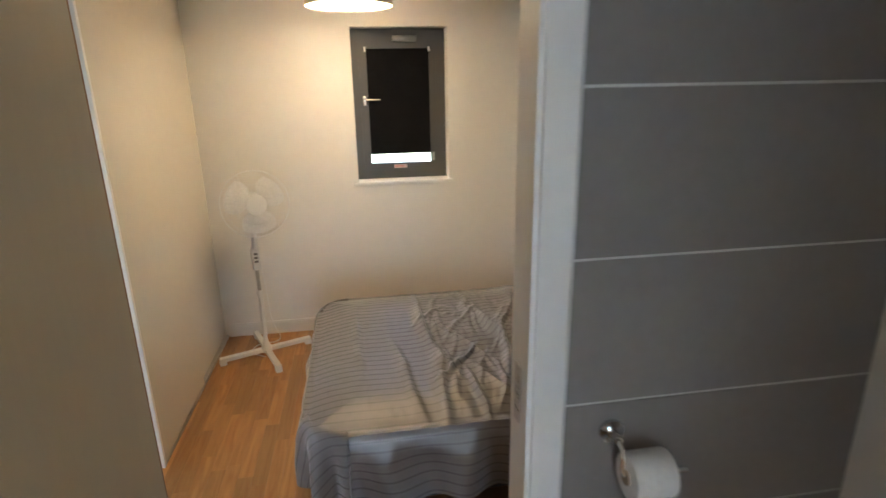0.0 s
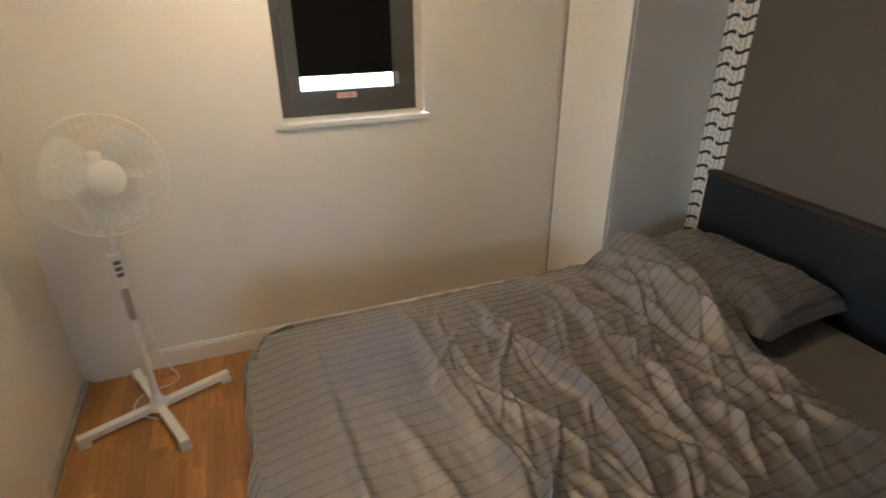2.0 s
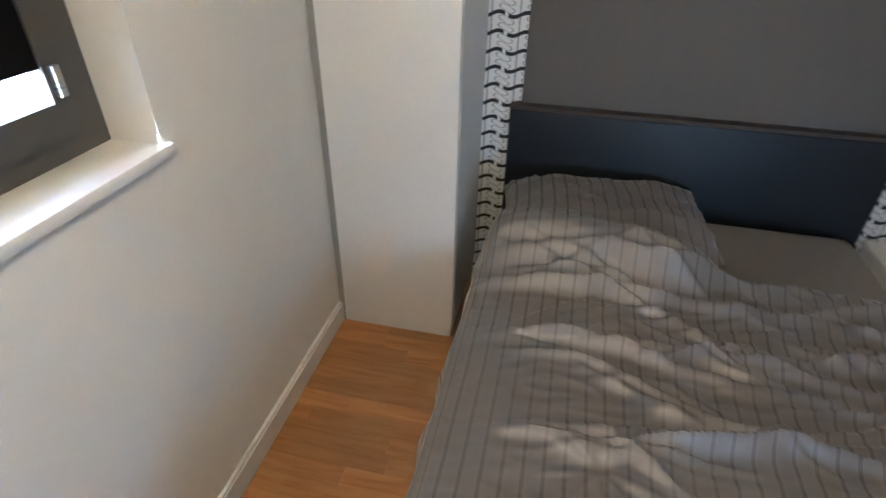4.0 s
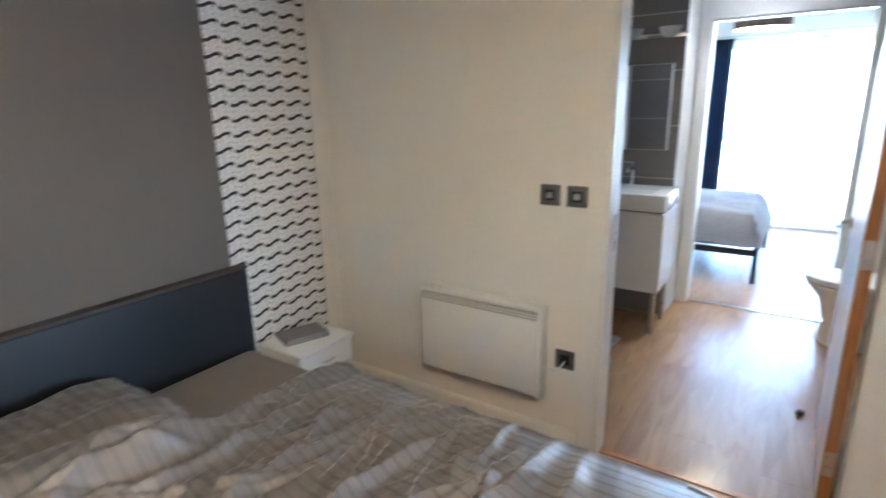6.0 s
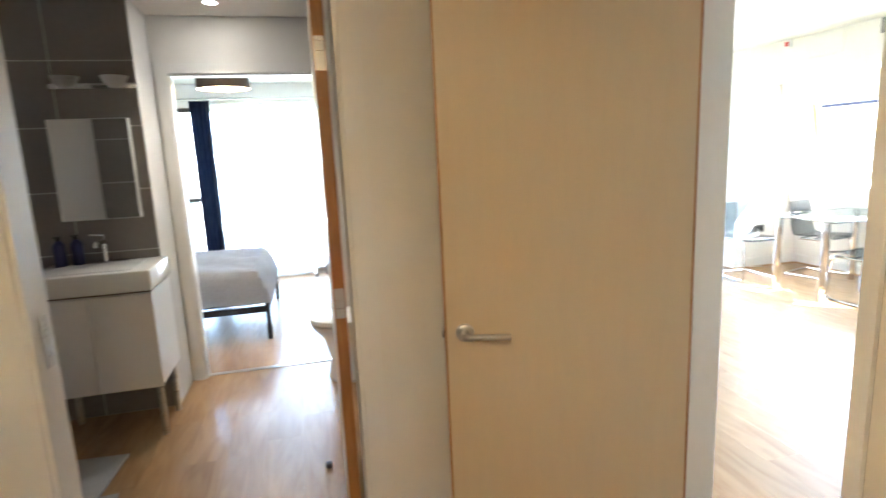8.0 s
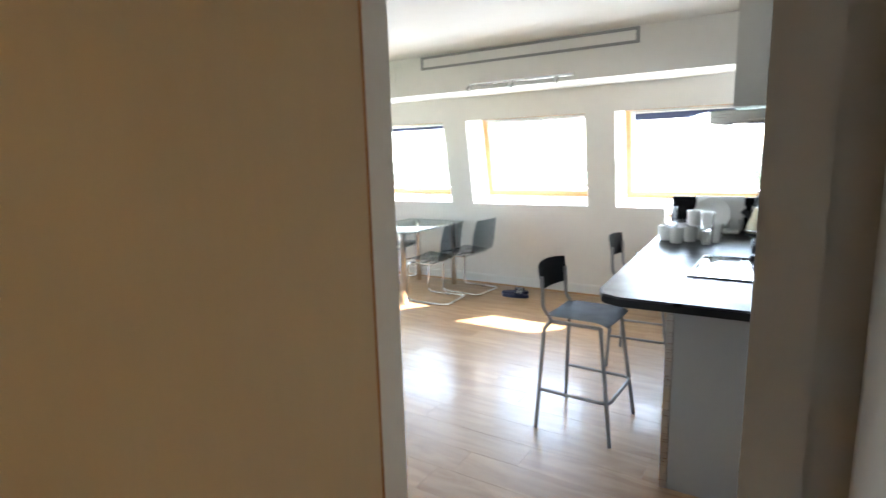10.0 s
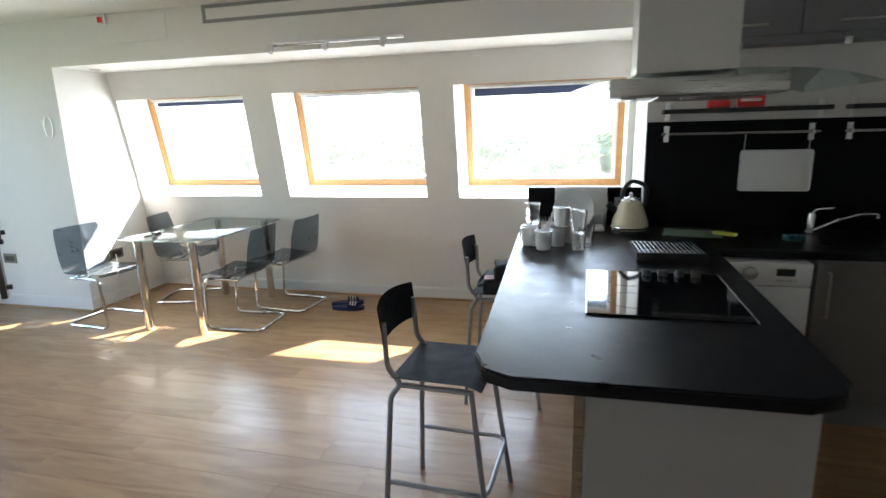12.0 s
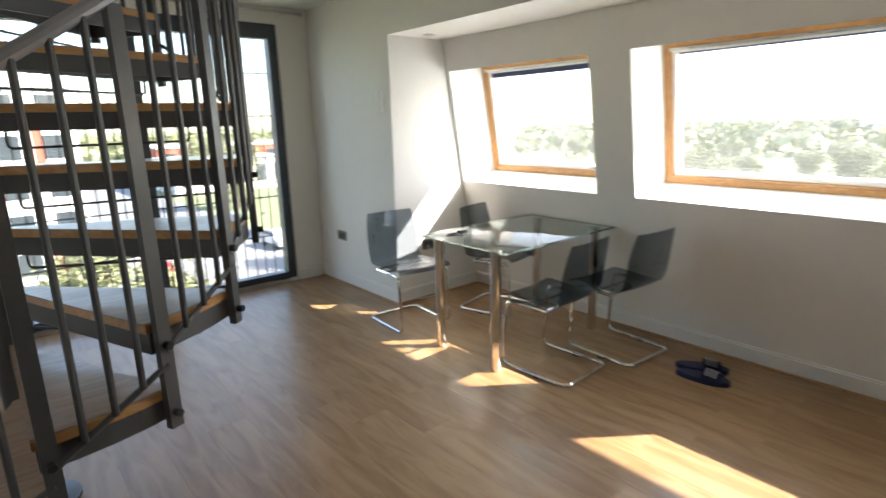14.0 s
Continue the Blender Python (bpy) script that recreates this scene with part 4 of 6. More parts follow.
# ---- bathroom ----
va = thing("vanity_unit", "white basin cabinet on short steel legs", "vanity", Matrix.Translation((2.04, -1.655, 0)))
part("body", soft_box(-0.305, 0.30, -0.20, 0.195, 0.31, 0.83, 0.002, 1), M_WHITE, va)
for x0, x1 in ((-0.308, -0.003), (0.0, 0.30)):
    part("door", soft_box(x0, x1, 0.196, 0.214, 0.305, 0.828, 0.002, 1), M_WHITE, va)
part("shadow_gap", boxes((-0.30, 0.295, -0.2, 0.19, 0.83, 0.842)), M_DARKSTEEL, va)
bm = soft_box(-0.315, 0.31, -0.215, 0.222, 0.842, 0.955, 0.012, 3)
bs = part("basin", bm, M_CERAMIC, va, "white ceramic basin")
# The bowl is a flat pad, greyed to stand for a hollow's shade.
part("bowl", soft_box(-0.22, 0.22, -0.12, 0.18, 0.951, 0.959, 0.003), mat("basin_hollow_shade", (0.6, 0.6, 0.6), 0.2), bs)
tp = part("tap", tube(bmesh.new(), rounded_path([(0.0, -0.16, 0.955), (0, -0.16, 1.075), (0, -0.04, 1.08), (0, -0.03, 1.06)], 0.03), 0.013, 10), M_CHROME, va, "chrome mixer tap")
part("lever", tube(bmesh.new(), [(0, -0.16, 1.075), (0.0, -0.165, 1.11), (0.07, -0.165, 1.115)], 0.007, 8), M_CHROME, tp)
for x in (-0.27, 0.26):
    for y in (-0.15, 0.15):
        part("leg", rods(((x, y, 0), (x, y, 0.31), 0.018)), M_STEEL, va, "steel leg")
mc = thing("mirror_cabinet", "wall mirror above the basin", "mirror", Matrix.Translation((2.03, -1.865, 1.20)))
part("backing", boxes((-0.20, 0.20, 0, 0.05, 0, 0.56)), M_WHITE, mc)
part("mirror", boxes((-0.198, 0.198, 0.0505, 0.054, 0.004, 0.556)), mat("mirror_silver", (0.85, 0.86, 0.86), 0.02, metal=1.0, var=0.0), mc, "silvered mirror glass")
wl = thing("wall_light", "chrome wall light with two frosted glass shades", "wall lamp", Matrix.Translation((1.98, -1.865, 1.95)))
part("bar", soft_box(-0.22, 0.22, 0.0, 0.03, -0.03, 0.0, 0.004), M_CHROME, wl)
for x in (-0.12, 0.12):
    part("shade", lathe([(0.03, -0.01), (0.055, 0.015), (0.07, 0.05)], 20), glass_mat("frosted_glass", (0.9, 0.9, 0.9), 0.4), wl, "frosted glass shade", Matrix.Translation((x, 0.07, -0.02)))
bo = thing("soap_bottle", "dark blue soap bottle by the basin", "bottle", Matrix.Translation((2.17, -1.79, 0.956)))
part("bottle", lathe([(0.030, 0), (0.032, 0.01), (0.032, 0.12), (0.014, 0.145)], 18), mat("blue_plastic", (0.02, 0.025, 0.12), 0.3), bo)
part("pump", rods(((0, 0, 0.145), (0, 0, 0.17), 0.012), ((0, 0, 0.165), (0, 0.04, 0.168), 0.006)), M_BLKP, bo)
bo2 = copy_thing(bo, Matrix.Translation((2.25, -1.77, 0.956)))
tr = thing("toilet_roll_holder", "chrome toilet roll holder with a full white roll", "toilet roll", Matrix.Translation((1.85, -0.136, 0.93)))
part("rose", lathe([(0.030, 0), (0.030, 0.010), (0.012, 0.014), (0.010, 0.045)], 20), M_CHROME, tr, "", pose(0, 0, 0, 90))
part("arm", tube(bmesh.new(), rounded_path([(0, -0.045, 0), (0, -0.075, -0.02), (0, -0.075, -0.075), (0.16, -0.075, -0.075)], 0.02), 0.006, 8), M_CHROME, tr)
rl = part("roll", lathe([(0.020, 0.01), (0.054, 0.01), (0.056, 0.014), (0.056, 0.106), (0.054, 0.11), (0.020, 0.11)], 28), mat("white_paper", (0.80, 0.79, 0.77), 0.9, bump=0.2), tr, "white paper roll", Matrix.Translation((0.0, -0.075, -0.075)) @ pose(0, 0, 0, 0, 90))
part("core", rods(((0, 0, 0.005), (0, 0, 0.115), 0.0195), seg=14), mat("card", (0.35, 0.28, 0.2), 0.9), rl)
to = thing("toilet", "white ceramic toilet with a closed seat", "toilet", Matrix.Translation((0.575, -1.95, 0)))
bm = lathe([(0.11, 0), (0.12, 0.02), (0.10, 0.14), (0.13, 0.30), (0.18, 0.385), (0.18, 0.40)], 28)
bmesh.ops.scale(bm, vec=(1.45, 1, 1), verts=bm.verts)
part("bowl", bm, M_CERAMIC, to, "", Matrix.Translation((0.10, 0, 0)))
bm = lathe([(0.17, 0.40), (0.185, 0.41), (0.185, 0.44), (0.17, 0.45)], 28)
bmesh.ops.scale(bm, vec=(1.45, 1, 1), verts=bm.verts)
part("seat", bm, M_WHITE, to, "closed white seat", Matrix.Translation((0.10, 0, 0)))
part("cistern", soft_box(-0.36, -0.16, -0.19, 0.19, 0.40, 0.80, 0.02), M_CERAMIC, to)
part("pedestal_back", boxes((-0.33, 0.0, -0.10, 0.10, 0, 0.40)), M_CERAMIC, to)
bm = soft_box(-0.20, 0.20, -0.26, 0.26, 0, 0.018, 0.007)
solo("bath_mat", bm, mat("grey_towelling", (0.33, 0.33, 0.34), 0.95, bump=0.8, bump_scale=300), "grey towelling bath mat on the floor", "mat", pose(2.02, -0.66, 0.0, 0, 0, 6))
solo("bath_mat", soft_box(-0.20, 0.20, -0.20, 0.20, 0, 0.018, 0.007), mat("grey_towelling_light", (0.42, 0.42, 0.43), 0.95, bump=0.8, bump_scale=300), "pale grey pedestal mat on the floor", "mat", pose(2.12, -1.12, 0.0, 0, 0, -4))
dl = thing("downlight", "round recessed ceiling downlight, lit", "downlight", Matrix.Translation((1.34, -1.93, CEIL - 0.02)))
part("bezel", lathe([(0.045, -0.001), (0.045, -0.006), (0.034, -0.008)], 24), M_CHROME, dl)
part("lens", lathe([(0.033, -0.009), (0.033, -0.006)], 24), glow_mat("warm_lens", (1.0, 0.92, 0.8), 8.0), dl, "glowing lens")

# ---- far bedroom ----
b2 = thing("metal_bed", "black metal bed with grey bedding", "bed", Matrix.Translation((2.17, -3.68, 0)))
for x in (-0.88, 0.95):
    for y in (-0.68, 0.68):
        part("post", rods(((x, y, 0), (x, y, 0.36 if x < 0 else 1.0), 0.02)), M_BLKP, b2, "black metal post")
part("frame", boxes((-0.88, 0.95, 0.665, 0.695, 0.24, 0.29), (-0.88, 0.95, -0.695, -0.665, 0.24, 0.29), (-0.895, -0.865, -0.68, 0.68, 0.24, 0.29)), M_BLKP, b2, "black metal frame")
part("mattress", soft_box(-0.86, 0.93, -0.66, 0.66, 0.29, 0.46, 0.05, 3), M_SHEET, b2)


def cover(u, v):
    x, y = -0.92 + u * 1.6, -0.72 + v * 1.44
    e = min(1, (0.72 - abs(y)) / 0.12, (x + 0.92) / 0.14)
    z = 0.58 * (1 - (1 - max(e, 0)) ** 2) + 0.30 * (1 - max(e, 0)) ** 2
    z += 0.03 * noise.noise(Vector((x * 3, y * 3, 1))) + 0.02 * (1 - abs(noise.noise(Vector((x * 5, y * 4, 4)))))
    return (x, y, z), (x, y)


bm = sheet(cover, 50, 46)
bmesh.ops.solidify(bm, geom=bm.faces[:], thickness=0.03)
solo("duvet", bm, mat("pale_grey_bedding", (0.42, 0.42, 0.45), 0.8, var=0.12, bump=0.3), "pale grey rumpled duvet on the metal bed", "duvet", Matrix.Translation((2.17, -3.68, 0)))
w2 = thing("window_2", "tall dark-framed window behind a sheer curtain", "window", Matrix.Translation((0.15, 0.10, -0.01)))
w2["kind"] = "structure"
part("window_frame", boxes((0.30, 0.36, -5.70, -5.64, 0.06, 2.16), (2.34, 2.40, -5.70, -5.64, 0.06, 2.16), (0.36, 2.34, -5.70, -5.64, 0.06, 0.12), (0.36, 2.34, -5.70, -5.64, 2.10, 2.16), (0.36, 2.34, -5.70, -5.64, 1.03, 1.08), (1.90, 1.95, -5.70, -5.64, 0.12, 2.10)), M_ALU, w2, "dark grey frame")
for x0, x1 in ((0.36, 1.90), (1.95, 2.34)):
    for z0, z1 in ((0.12, 1.03), (1.08, 2.10)):
        p = part("pane", boxes((x0, x1, -5.672, -5.668, z0, z1)), M_PANE, w2)
        p.visible_shadow = False


def sheer(u, v):
    x = 0.50 + u * 1.44
    return (x, -5.38 + 0.022 * math.sin(x * 52) + 0.01 * math.sin(x * 23), 0.05 + v * 2.12), (x, v)


m_sheer = bpy.data.materials.new("sheer_voile")
m_sheer.use_nodes = True
nt_ = m_sheer.node_tree
tl, trn, mx = nt_.nodes.new("ShaderNodeBsdfTranslucent"), nt_.nodes.new("ShaderNodeBsdfTransparent"), nt_.nodes.new("ShaderNodeMixShader")
tl.inputs["Color"].default_value = (0.85, 0.88, 0.92, 1)
mx.inputs["Fac"].default_value = 0.35
nt_.links.new(tl.outputs[0], mx.inputs[1])
nt_.links.new(trn.outputs[0], mx.inputs[2])
nt_.links.new(mx.outputs[0], nt_.nodes["Material Output"].inputs["Surface"])
solo("sheer_curtain", sheet(sheer, 120, 6), m_sheer, "thin white sheer curtain over the window", "curtain")


def drape(u, v):
    x = 1.90 + u * 0.22
    return (x, -5.34 + 0.035 * math.sin(u * 26), 0.04 + v * 2.16), (u, v)


bm = sheet(drape, 60, 8)
bmesh.ops.solidify(bm, geom=bm.faces[:], thickness=0.006)
solo("curtain", bm, mat("navy_curtain", (0.02, 0.035, 0.08), 0.8, bump=0.3), "navy blue curtain drawn to one side", "curtain")
solo("curtain_rail", rods(((0.35, -5.36, 2.22), (2.6, -5.36, 2.22), 0.012), ((0.45, -5.36, 2.22), (0.45, -5.50, 2.22), 0.008), ((2.53, -5.36, 2.22), (2.53, -5.50, 2.22), 0.008)), M_STEEL, "steel curtain rail over the window", "curtain rail")

# ---- living room: windows ----
def roof_window(y0, y1, drop):
    """A pine roof window set deep in the sloping wall."""
    W = thing("window_3", "pine-framed roof window in a deep white reveal", "window")
    W["kind"] = "structure"

    def ring(name, inset, wide, o0, o1, material, label):
        a, b, c, d = y0 + inset, y1 - inset, WZ0 + inset, WZ1 - inset
        for piece in ((a, a + wide, c, d), (b - wide, b, c, d), (a + wide, b - wide, c, c + wide), (a + wide, b - wide, d - wide, d)):
            part(name, slab(bmesh.new(), *piece, o0, o1), material, W, label)
    ring("window_frame", 0.002, 0.034, 0.365, 0.455, M_PINE, "varnished pine frame")
    ring("frame_lip", 0.036, 0.014, 0.372, 0.384, M_PINE, "inner pine lip")
    ring("sash", 0.037, 0.040, 0.385, 0.44, M_TRIM, "white sash")
    p = part("pane", slab(bmesh.new(), y0 + 0.075, y1 - 0.075, WZ0 + 0.075, WZ1 - 0.075, 0.410, 0.414), M_DUSTY, W)
    p.visible_shadow = False
    part("blind", slab(bmesh.new(), y0 + 0.08, y1 - 0.08, WZ1 - 0.080 - drop, WZ1 - 0.078, 0.396, 0.402), mat("navy_blind", (0.03, 0.04, 0.09), 0.8) if "navy_blind" not in bpy.data.materials else bpy.data.materials["navy_blind"], W, "dark blue blind rolled up")
    part("handle_bar", slab(bmesh.new(), y0 + 0.05, y1 - 0.05, WZ1 - 0.062, WZ1 - 0.045, 0.350, 0.384), M_STEEL, W, "grey control bar")


for (y0, y1), drop in zip(ROOF_WINDOWS, (0.035, 0.008, 0.060)):
    roof_window(y0, y1, drop)

# tall balcony window in the south wall
W = thing("window_4", "tall dark-framed glazed door with a railing outside", "window")
W["kind"] = "structure"
M_SLATE = mat("slate_blue_frame", (0.045, 0.055, 0.07), 0.4)
part("window_frame", boxes((-3.57, -3.49, -4.89, -4.80, 0.03, 2.29), (-1.33, -1.25, -4.89, -4.80, 0.03, 2.29), (-3.49, -1.33, -4.89, -4.80, 2.17, 2.29), (-3.49, -1.33, -4.89, -4.80, 0.03, 0.09), (-2.46, -2.38, -4.89, -4.80, 0.09, 2.17)), M_SLATE, W, "slate grey frame")
for x0, x1 in ((-3.49, -2.46), (-2.38, -1.33)):
    p = part("pane", boxes((x0, x1, -4.852, -4.847, 0.09, 2.17)), M_PANE, W)
    p.visible_shadow = False
part("threshold", boxes((-3.49, -1.33, -4.80, -4.77, 0.0, 0.035)), M_STEEL, W)
rl = thing("balcony_railing", "thin black steel railing outside the glazed door", "railing", Matrix.Translation((-2.4, -5.02, 0)))
for k in range(26):
    x = -1.15 + 2.3 * k / 25
    part("bar", rods(((x, 0, 0.05), (x, 0, 2.25), 0.006), seg=6), M_BLKP, rl)
for z in (0.05, 0.42, 0.79, 1.16, 1.53, 1.90):
    part("rail", rods(((-1.2, 0.008, z), (1.2, 0.008, z), 0.006), seg=6), M_BLKP, rl)
for x in (-1.2, 1.2):
    part("post", boxes((x - 0.02, x + 0.02, -0.02, 0.02, 0.0, 2.3)), M_BLKP, rl)
    part("bracket", boxes((x - 0.02, x + 0.02, 0.0, 0.13, 0.0, 0.06)), M_BLKP, rl)
cr = thing("curtain_pole", "brass curtain pole with turned finials", "curtain pole", Matrix.Translation((0, 0, 0)))
part("pole", rods(((-3.72, -4.70, 2.375), (-1.2, -4.70, 2.375), 0.010)), M_STEEL, cr)
part("finial", lathe([(0.010, 0), (0.016, 0.01), (0.010, 0.02), (0.019, 0.035), (0.012, 0.055), (0.0, 0.06)], 14), M_STEEL, cr, "", Matrix.Translation((-3.72, -4.70, 2.375)) @ pose(0, 0, 0, 0, -90))
for x in (-3.62, -1.3):
    part("bracket", rods(((x, -4.78, 2.375), (x, -4.70, 2.375), 0.007)), M_STEEL, cr)

# ---- spiral staircase ----
SC, SR, S0, SD, SZ, RISE = Vector((-1.395, -2.559, 0)), 0.906, 112.4, 19.94, 0.63, 0.2125
st = thing("spiral_staircase", "grey steel spiral staircase with oak treads and barred balustrade", "staircase", Matrix.Translation(SC))


def ring_point(deg, r=SR):
    return Vector((r * math.cos(radians(deg)), r * math.sin(radians(deg)), 0))


part("column", rods(((0, 0, 0), (0, 0, CEIL), 0.055), seg=20), M_STAIR, st, "central steel column")
part("base_plate", lathe([(0.13, 0), (0.13, 0.012), (0.06, 0.02)], 24), M_STAIR, st)
for k in range(-2, 8):
    a0, a1 = S0 + (k - 1) * SD, S0 + k * SD
    z = SZ + k * RISE
    rr = SR - 0.02
    outline = [tuple(ring_point(a0 - 2.0, 0.06).xy)] + [tuple(ring_point(a0 - 2.0 + (a1 - a0 + 3.0) * i / 5, rr).xy) for i in range(6)] + [tuple(ring_point(a1 + 1.0, 0.06).xy)]
    tread = part("tread", prism(outline, z + 0.035, z + 0.062), M_PINE, st, "tread with a varnished oak edge")
    inner = [(x * 0.994, y * 0.994) for x, y in outline]
    part("tread_top", prism(inner, z + 0.062, z + 0.065), M_TREADTOP, tread, "oak laminate surface")
    bm = bmesh.new()
    for a in (a0 - 1.2, a1 + 0.2):
        p, q = ring_point(a, 0.06), ring_point(a, rr)
        d = (q - p).normalized()
        n = Vector((-d.y, d.x, 0)) * 0.004
        vs = [bm.verts.new((*(pt + s * n).xy, zz)) for pt in (p, q) for s in (1, -1) for zz in (z - 0.030, z + 0.034)]
        for f in ((0, 1, 3, 2), (4, 6, 7, 5), (0, 4, 5, 1), (2, 3, 7, 6), (0, 2, 6, 4), (1, 5, 7, 3)):
            bm.faces.new([vs[i] for i in f])
    part("bracket", bm, M_STAIR, tread, "grey steel tread bracket")
    bm = bmesh.new()
    pts = [ring_point(a0 - 1.2 + (a1 - a0 + 1.4) * i / 4, rr - 0.002) for i in range(5)]
    for p, q in zip(pts, pts[1:]):
        box_pts = [bm.verts.new((pt.x * s, pt.y * s, zz)) for pt in (p, q) for s in (1.0, 0.991) for zz in (z - 0.030, z + 0.034)]
        for f in ((0, 1, 3, 2), (4, 6, 7, 5), (0, 4, 5, 1), (2, 3, 7, 6), (0, 2, 6, 4), (1, 5, 7, 3)):
            bm.faces.new([box_pts[i] for i in f])
    part("edge_plate", bm, M_STAIR, tread)
    # riser bar behind the tread
    p, q = ring_point(a1 - 1.0, 0.12), ring_point(a1 - 1.0, rr - 0.1)
    part("riser_bar", tube(bmesh.new(), rounded_path([p + Vector((0, 0, z + 0.03)), p + Vector((0, 0, z - 0.09)), q + Vector((0, 0, z - 0.09)), q + Vector((0, 0, z - 0.03))], 0.02), 0.005, 6), M_BLKP, tread)
    # post and balusters
    P = ring_point(a1, SR)
    top = z + 1.02 if k < 5 else CEIL - 0.002
    top = min(top + RISE * 0.5, CEIL - 0.002)
    pz = max(z - 0.05, 0.0)
    dirn = P.normalized()
    post = bmesh.new()
    box(post, -0.012, 0.012, -0.020, 0.020, pz, top)
    bmesh.ops.rotate(post, verts=post.verts, matrix=Matrix.Rotation(radians(a1), 3, "Z"), cent=(0, 0, 0))
    bmesh.ops.translate(post, verts=post.verts, vec=P + dirn * 0.004)
    ps = part("post", post, M_STAIR, st, "square steel post")
    for zz in (z + 0.0, z + RISE):
        if zz < CEIL - 0.1:
            part("bolt", rods(((P + dirn * 0.012 + Vector((0, 0, zz))), (P + dirn * 0.036 + Vector((0, 0, zz))), 0.012), seg=10), M_BLKP, ps, "black capped bolt")
    if k > -2:
        A = ring_point(a0, SR + 0.012)
        B = ring_point(a1, SR + 0.012)
        zl0, zl1 = z + 0.0 - 0.02, z + 0.0 + RISE - 0.06
        bm = rods((A + Vector((0, 0, zl0)), B + Vector((0, 0, zl1)), 0.009), seg=6)
        part("stringer_bar", bm, M_STAIR, st, "sloping lower bar")
        for i in (1, 2, 3):
            t = i / 4
            C = ring_point(a0 + (a1 - a0) * t, SR + 0.010)
            zt = min(z + 1.03 + RISE * (t - 0.5), CEIL - 0.003)
            part("baluster", rods((C + Vector((0, 0, zl0 + (zl1 - zl0) * t)), C + Vector((0, 0, zt)), 0.0095), seg=8), M_STAIR, st, "round steel baluster")
hr = [ring_point(S0 + (k - 1) * SD * 0.5 - SD * 2.5, SR + 0.005) + Vector((0, 0, SZ + 1.04 + ((k - 1) * 0.5 - 2.0) * RISE)) for k in range(0, 13)]
hr = [p for p in hr if p.z < CEIL - 0.05]
part("handrail", tube(bmesh.new(), hr, 0.019, 10), M_TUBE, st, "grey tubular handrail")

# ---- dining table and chairs ----
tb = thing("dining_table", "clear glass dining table on fat chrome legs", "table", Matrix.Translation((-4.06, -2.42, 0)))
g = soft_box(-0.57, 0.55, -0.385, 0.385, 0.728, 0.738, 0.003, 2)
part("tabletop", g, M_TABLEGLASS, tb, "clear glass top with a green edge").visible_shadow = True
M_FRIT = mat("dark_glass_border", (0.03, 0.035, 0.04), 0.1)
part("border", boxes((-0.565, 0.545, -0.381, -0.355, 0.7255, 0.7275), (-0.565, 0.545, 0.355, 0.381, 0.7255, 0.7275), (-0.565, -0.535, -0.355, 0.355, 0.7255, 0.7275), (0.515, 0.545, -0.355, 0.355, 0.7255, 0.7275)), M_FRIT, tb, "dark printed border")
for x in (-0.455, 0.505):
    for y in (-0.22, 0.275):
        part("leg", lathe([(0.030, 0), (0.032, 0.004), (0.032, 0.70), (0.036, 0.705), (0.036, 0.7255)], 24), M_CHROME, tb, "fat chrome leg", Matrix.Translation((x, y, 0)))


def side_profile():
    """Seat shell from front lip to the top of the back, as (y, z)."""
    key = [(0.23, 0.425), (0.20, 0.448), (0.05, 0.440), (-0.10, 0.432), (-0.165, 0.452), (-0.195, 0.52), (-0.215, 0.66), (-0.245, 0.80)]
    out = []
    for i in range(len(key) - 1):
        p0, p1, p2, p3 = key[max(i - 1, 0)], key[i], key[i + 1], key[min(i + 2, len(key) - 1)]
        for j in range(4):
            t = j / 4
            out.append(tuple(0.5 * ((2 * b) + (-a + c) * t + (2 * a - 5 * b + 4 * c - d) * t * t + (-a + 3 * b - 3 * c + d) * t ** 3) for a, b, c, d in zip(p0, p1, p2, p3)))
    out.append(key[-1])
    return out


PROFILE = side_profile()


def shell(u, v):
    y, z = PROFILE[min(int(u * (len(PROFILE) - 1) + 1e-6), len(PROFILE) - 1)]
    a = 2 * v - 1
    half = 0.215 - 0.03 * max(0, (u - 0.8) / 0.2) ** 2
    return (a * half, y + 0.018 * a * a * (u > 0.55), z + 0.012 * a * a * (u <= 0.55)), (u, v)


def dining_chair(m):
    C = thing("dining_chair", "smoky transparent plastic chair on a chrome cantilever frame", "chair", m, "chairs round the glass table")
    bm = sheet(shell, len(PROFILE) - 1, 10)
    bmesh.ops.solidify(bm, geom=bm.faces[:], thickness=0.006)
    part("seat_shell", bm, M_SMOKE, C, "smoke-grey transparent shell")
    s = 0.205
    pts = [(-s, -0.09, 0.415), (-s, 0.20, 0.418), (-s, 0.225, 0.012), (-s, -0.235, 0.012), (s, -0.235, 0.012), (s, 0.225, 0.012), (s, 0.20, 0.418), (s, -0.09, 0.415)]
    part("frame", tube(bmesh.new(), rounded_path(pts, 0.06, 6), 0.011, 10), M_CHROME, C, "bent chrome tube")
    part("cross_bar", rods(((-s, 0.03, 0.416), (s, 0.03, 0.416), 0.010), ((-s, -0.085, 0.415), (s, -0.085, 0.415), 0.010)), M_CHROME, C)
    for x in (-s, s):
        part("glide", boxes((x - 0.012, x + 0.012, -0.05, -0.01, 0.0, 0.004)), M_BLKP, C)
    return C


ch = dining_chair(pose(-3.69, -3.17, 0, 0, 0, -4))
copy_thing(ch, pose(-4.38, -2.92, 0, 0, 0, 14))
copy_thing(ch, pose(-3.86, -1.96, 0, 0, 0, 183))
copy_thing(ch, pose(-4.36, -1.84, 0, 0, 0, 176))
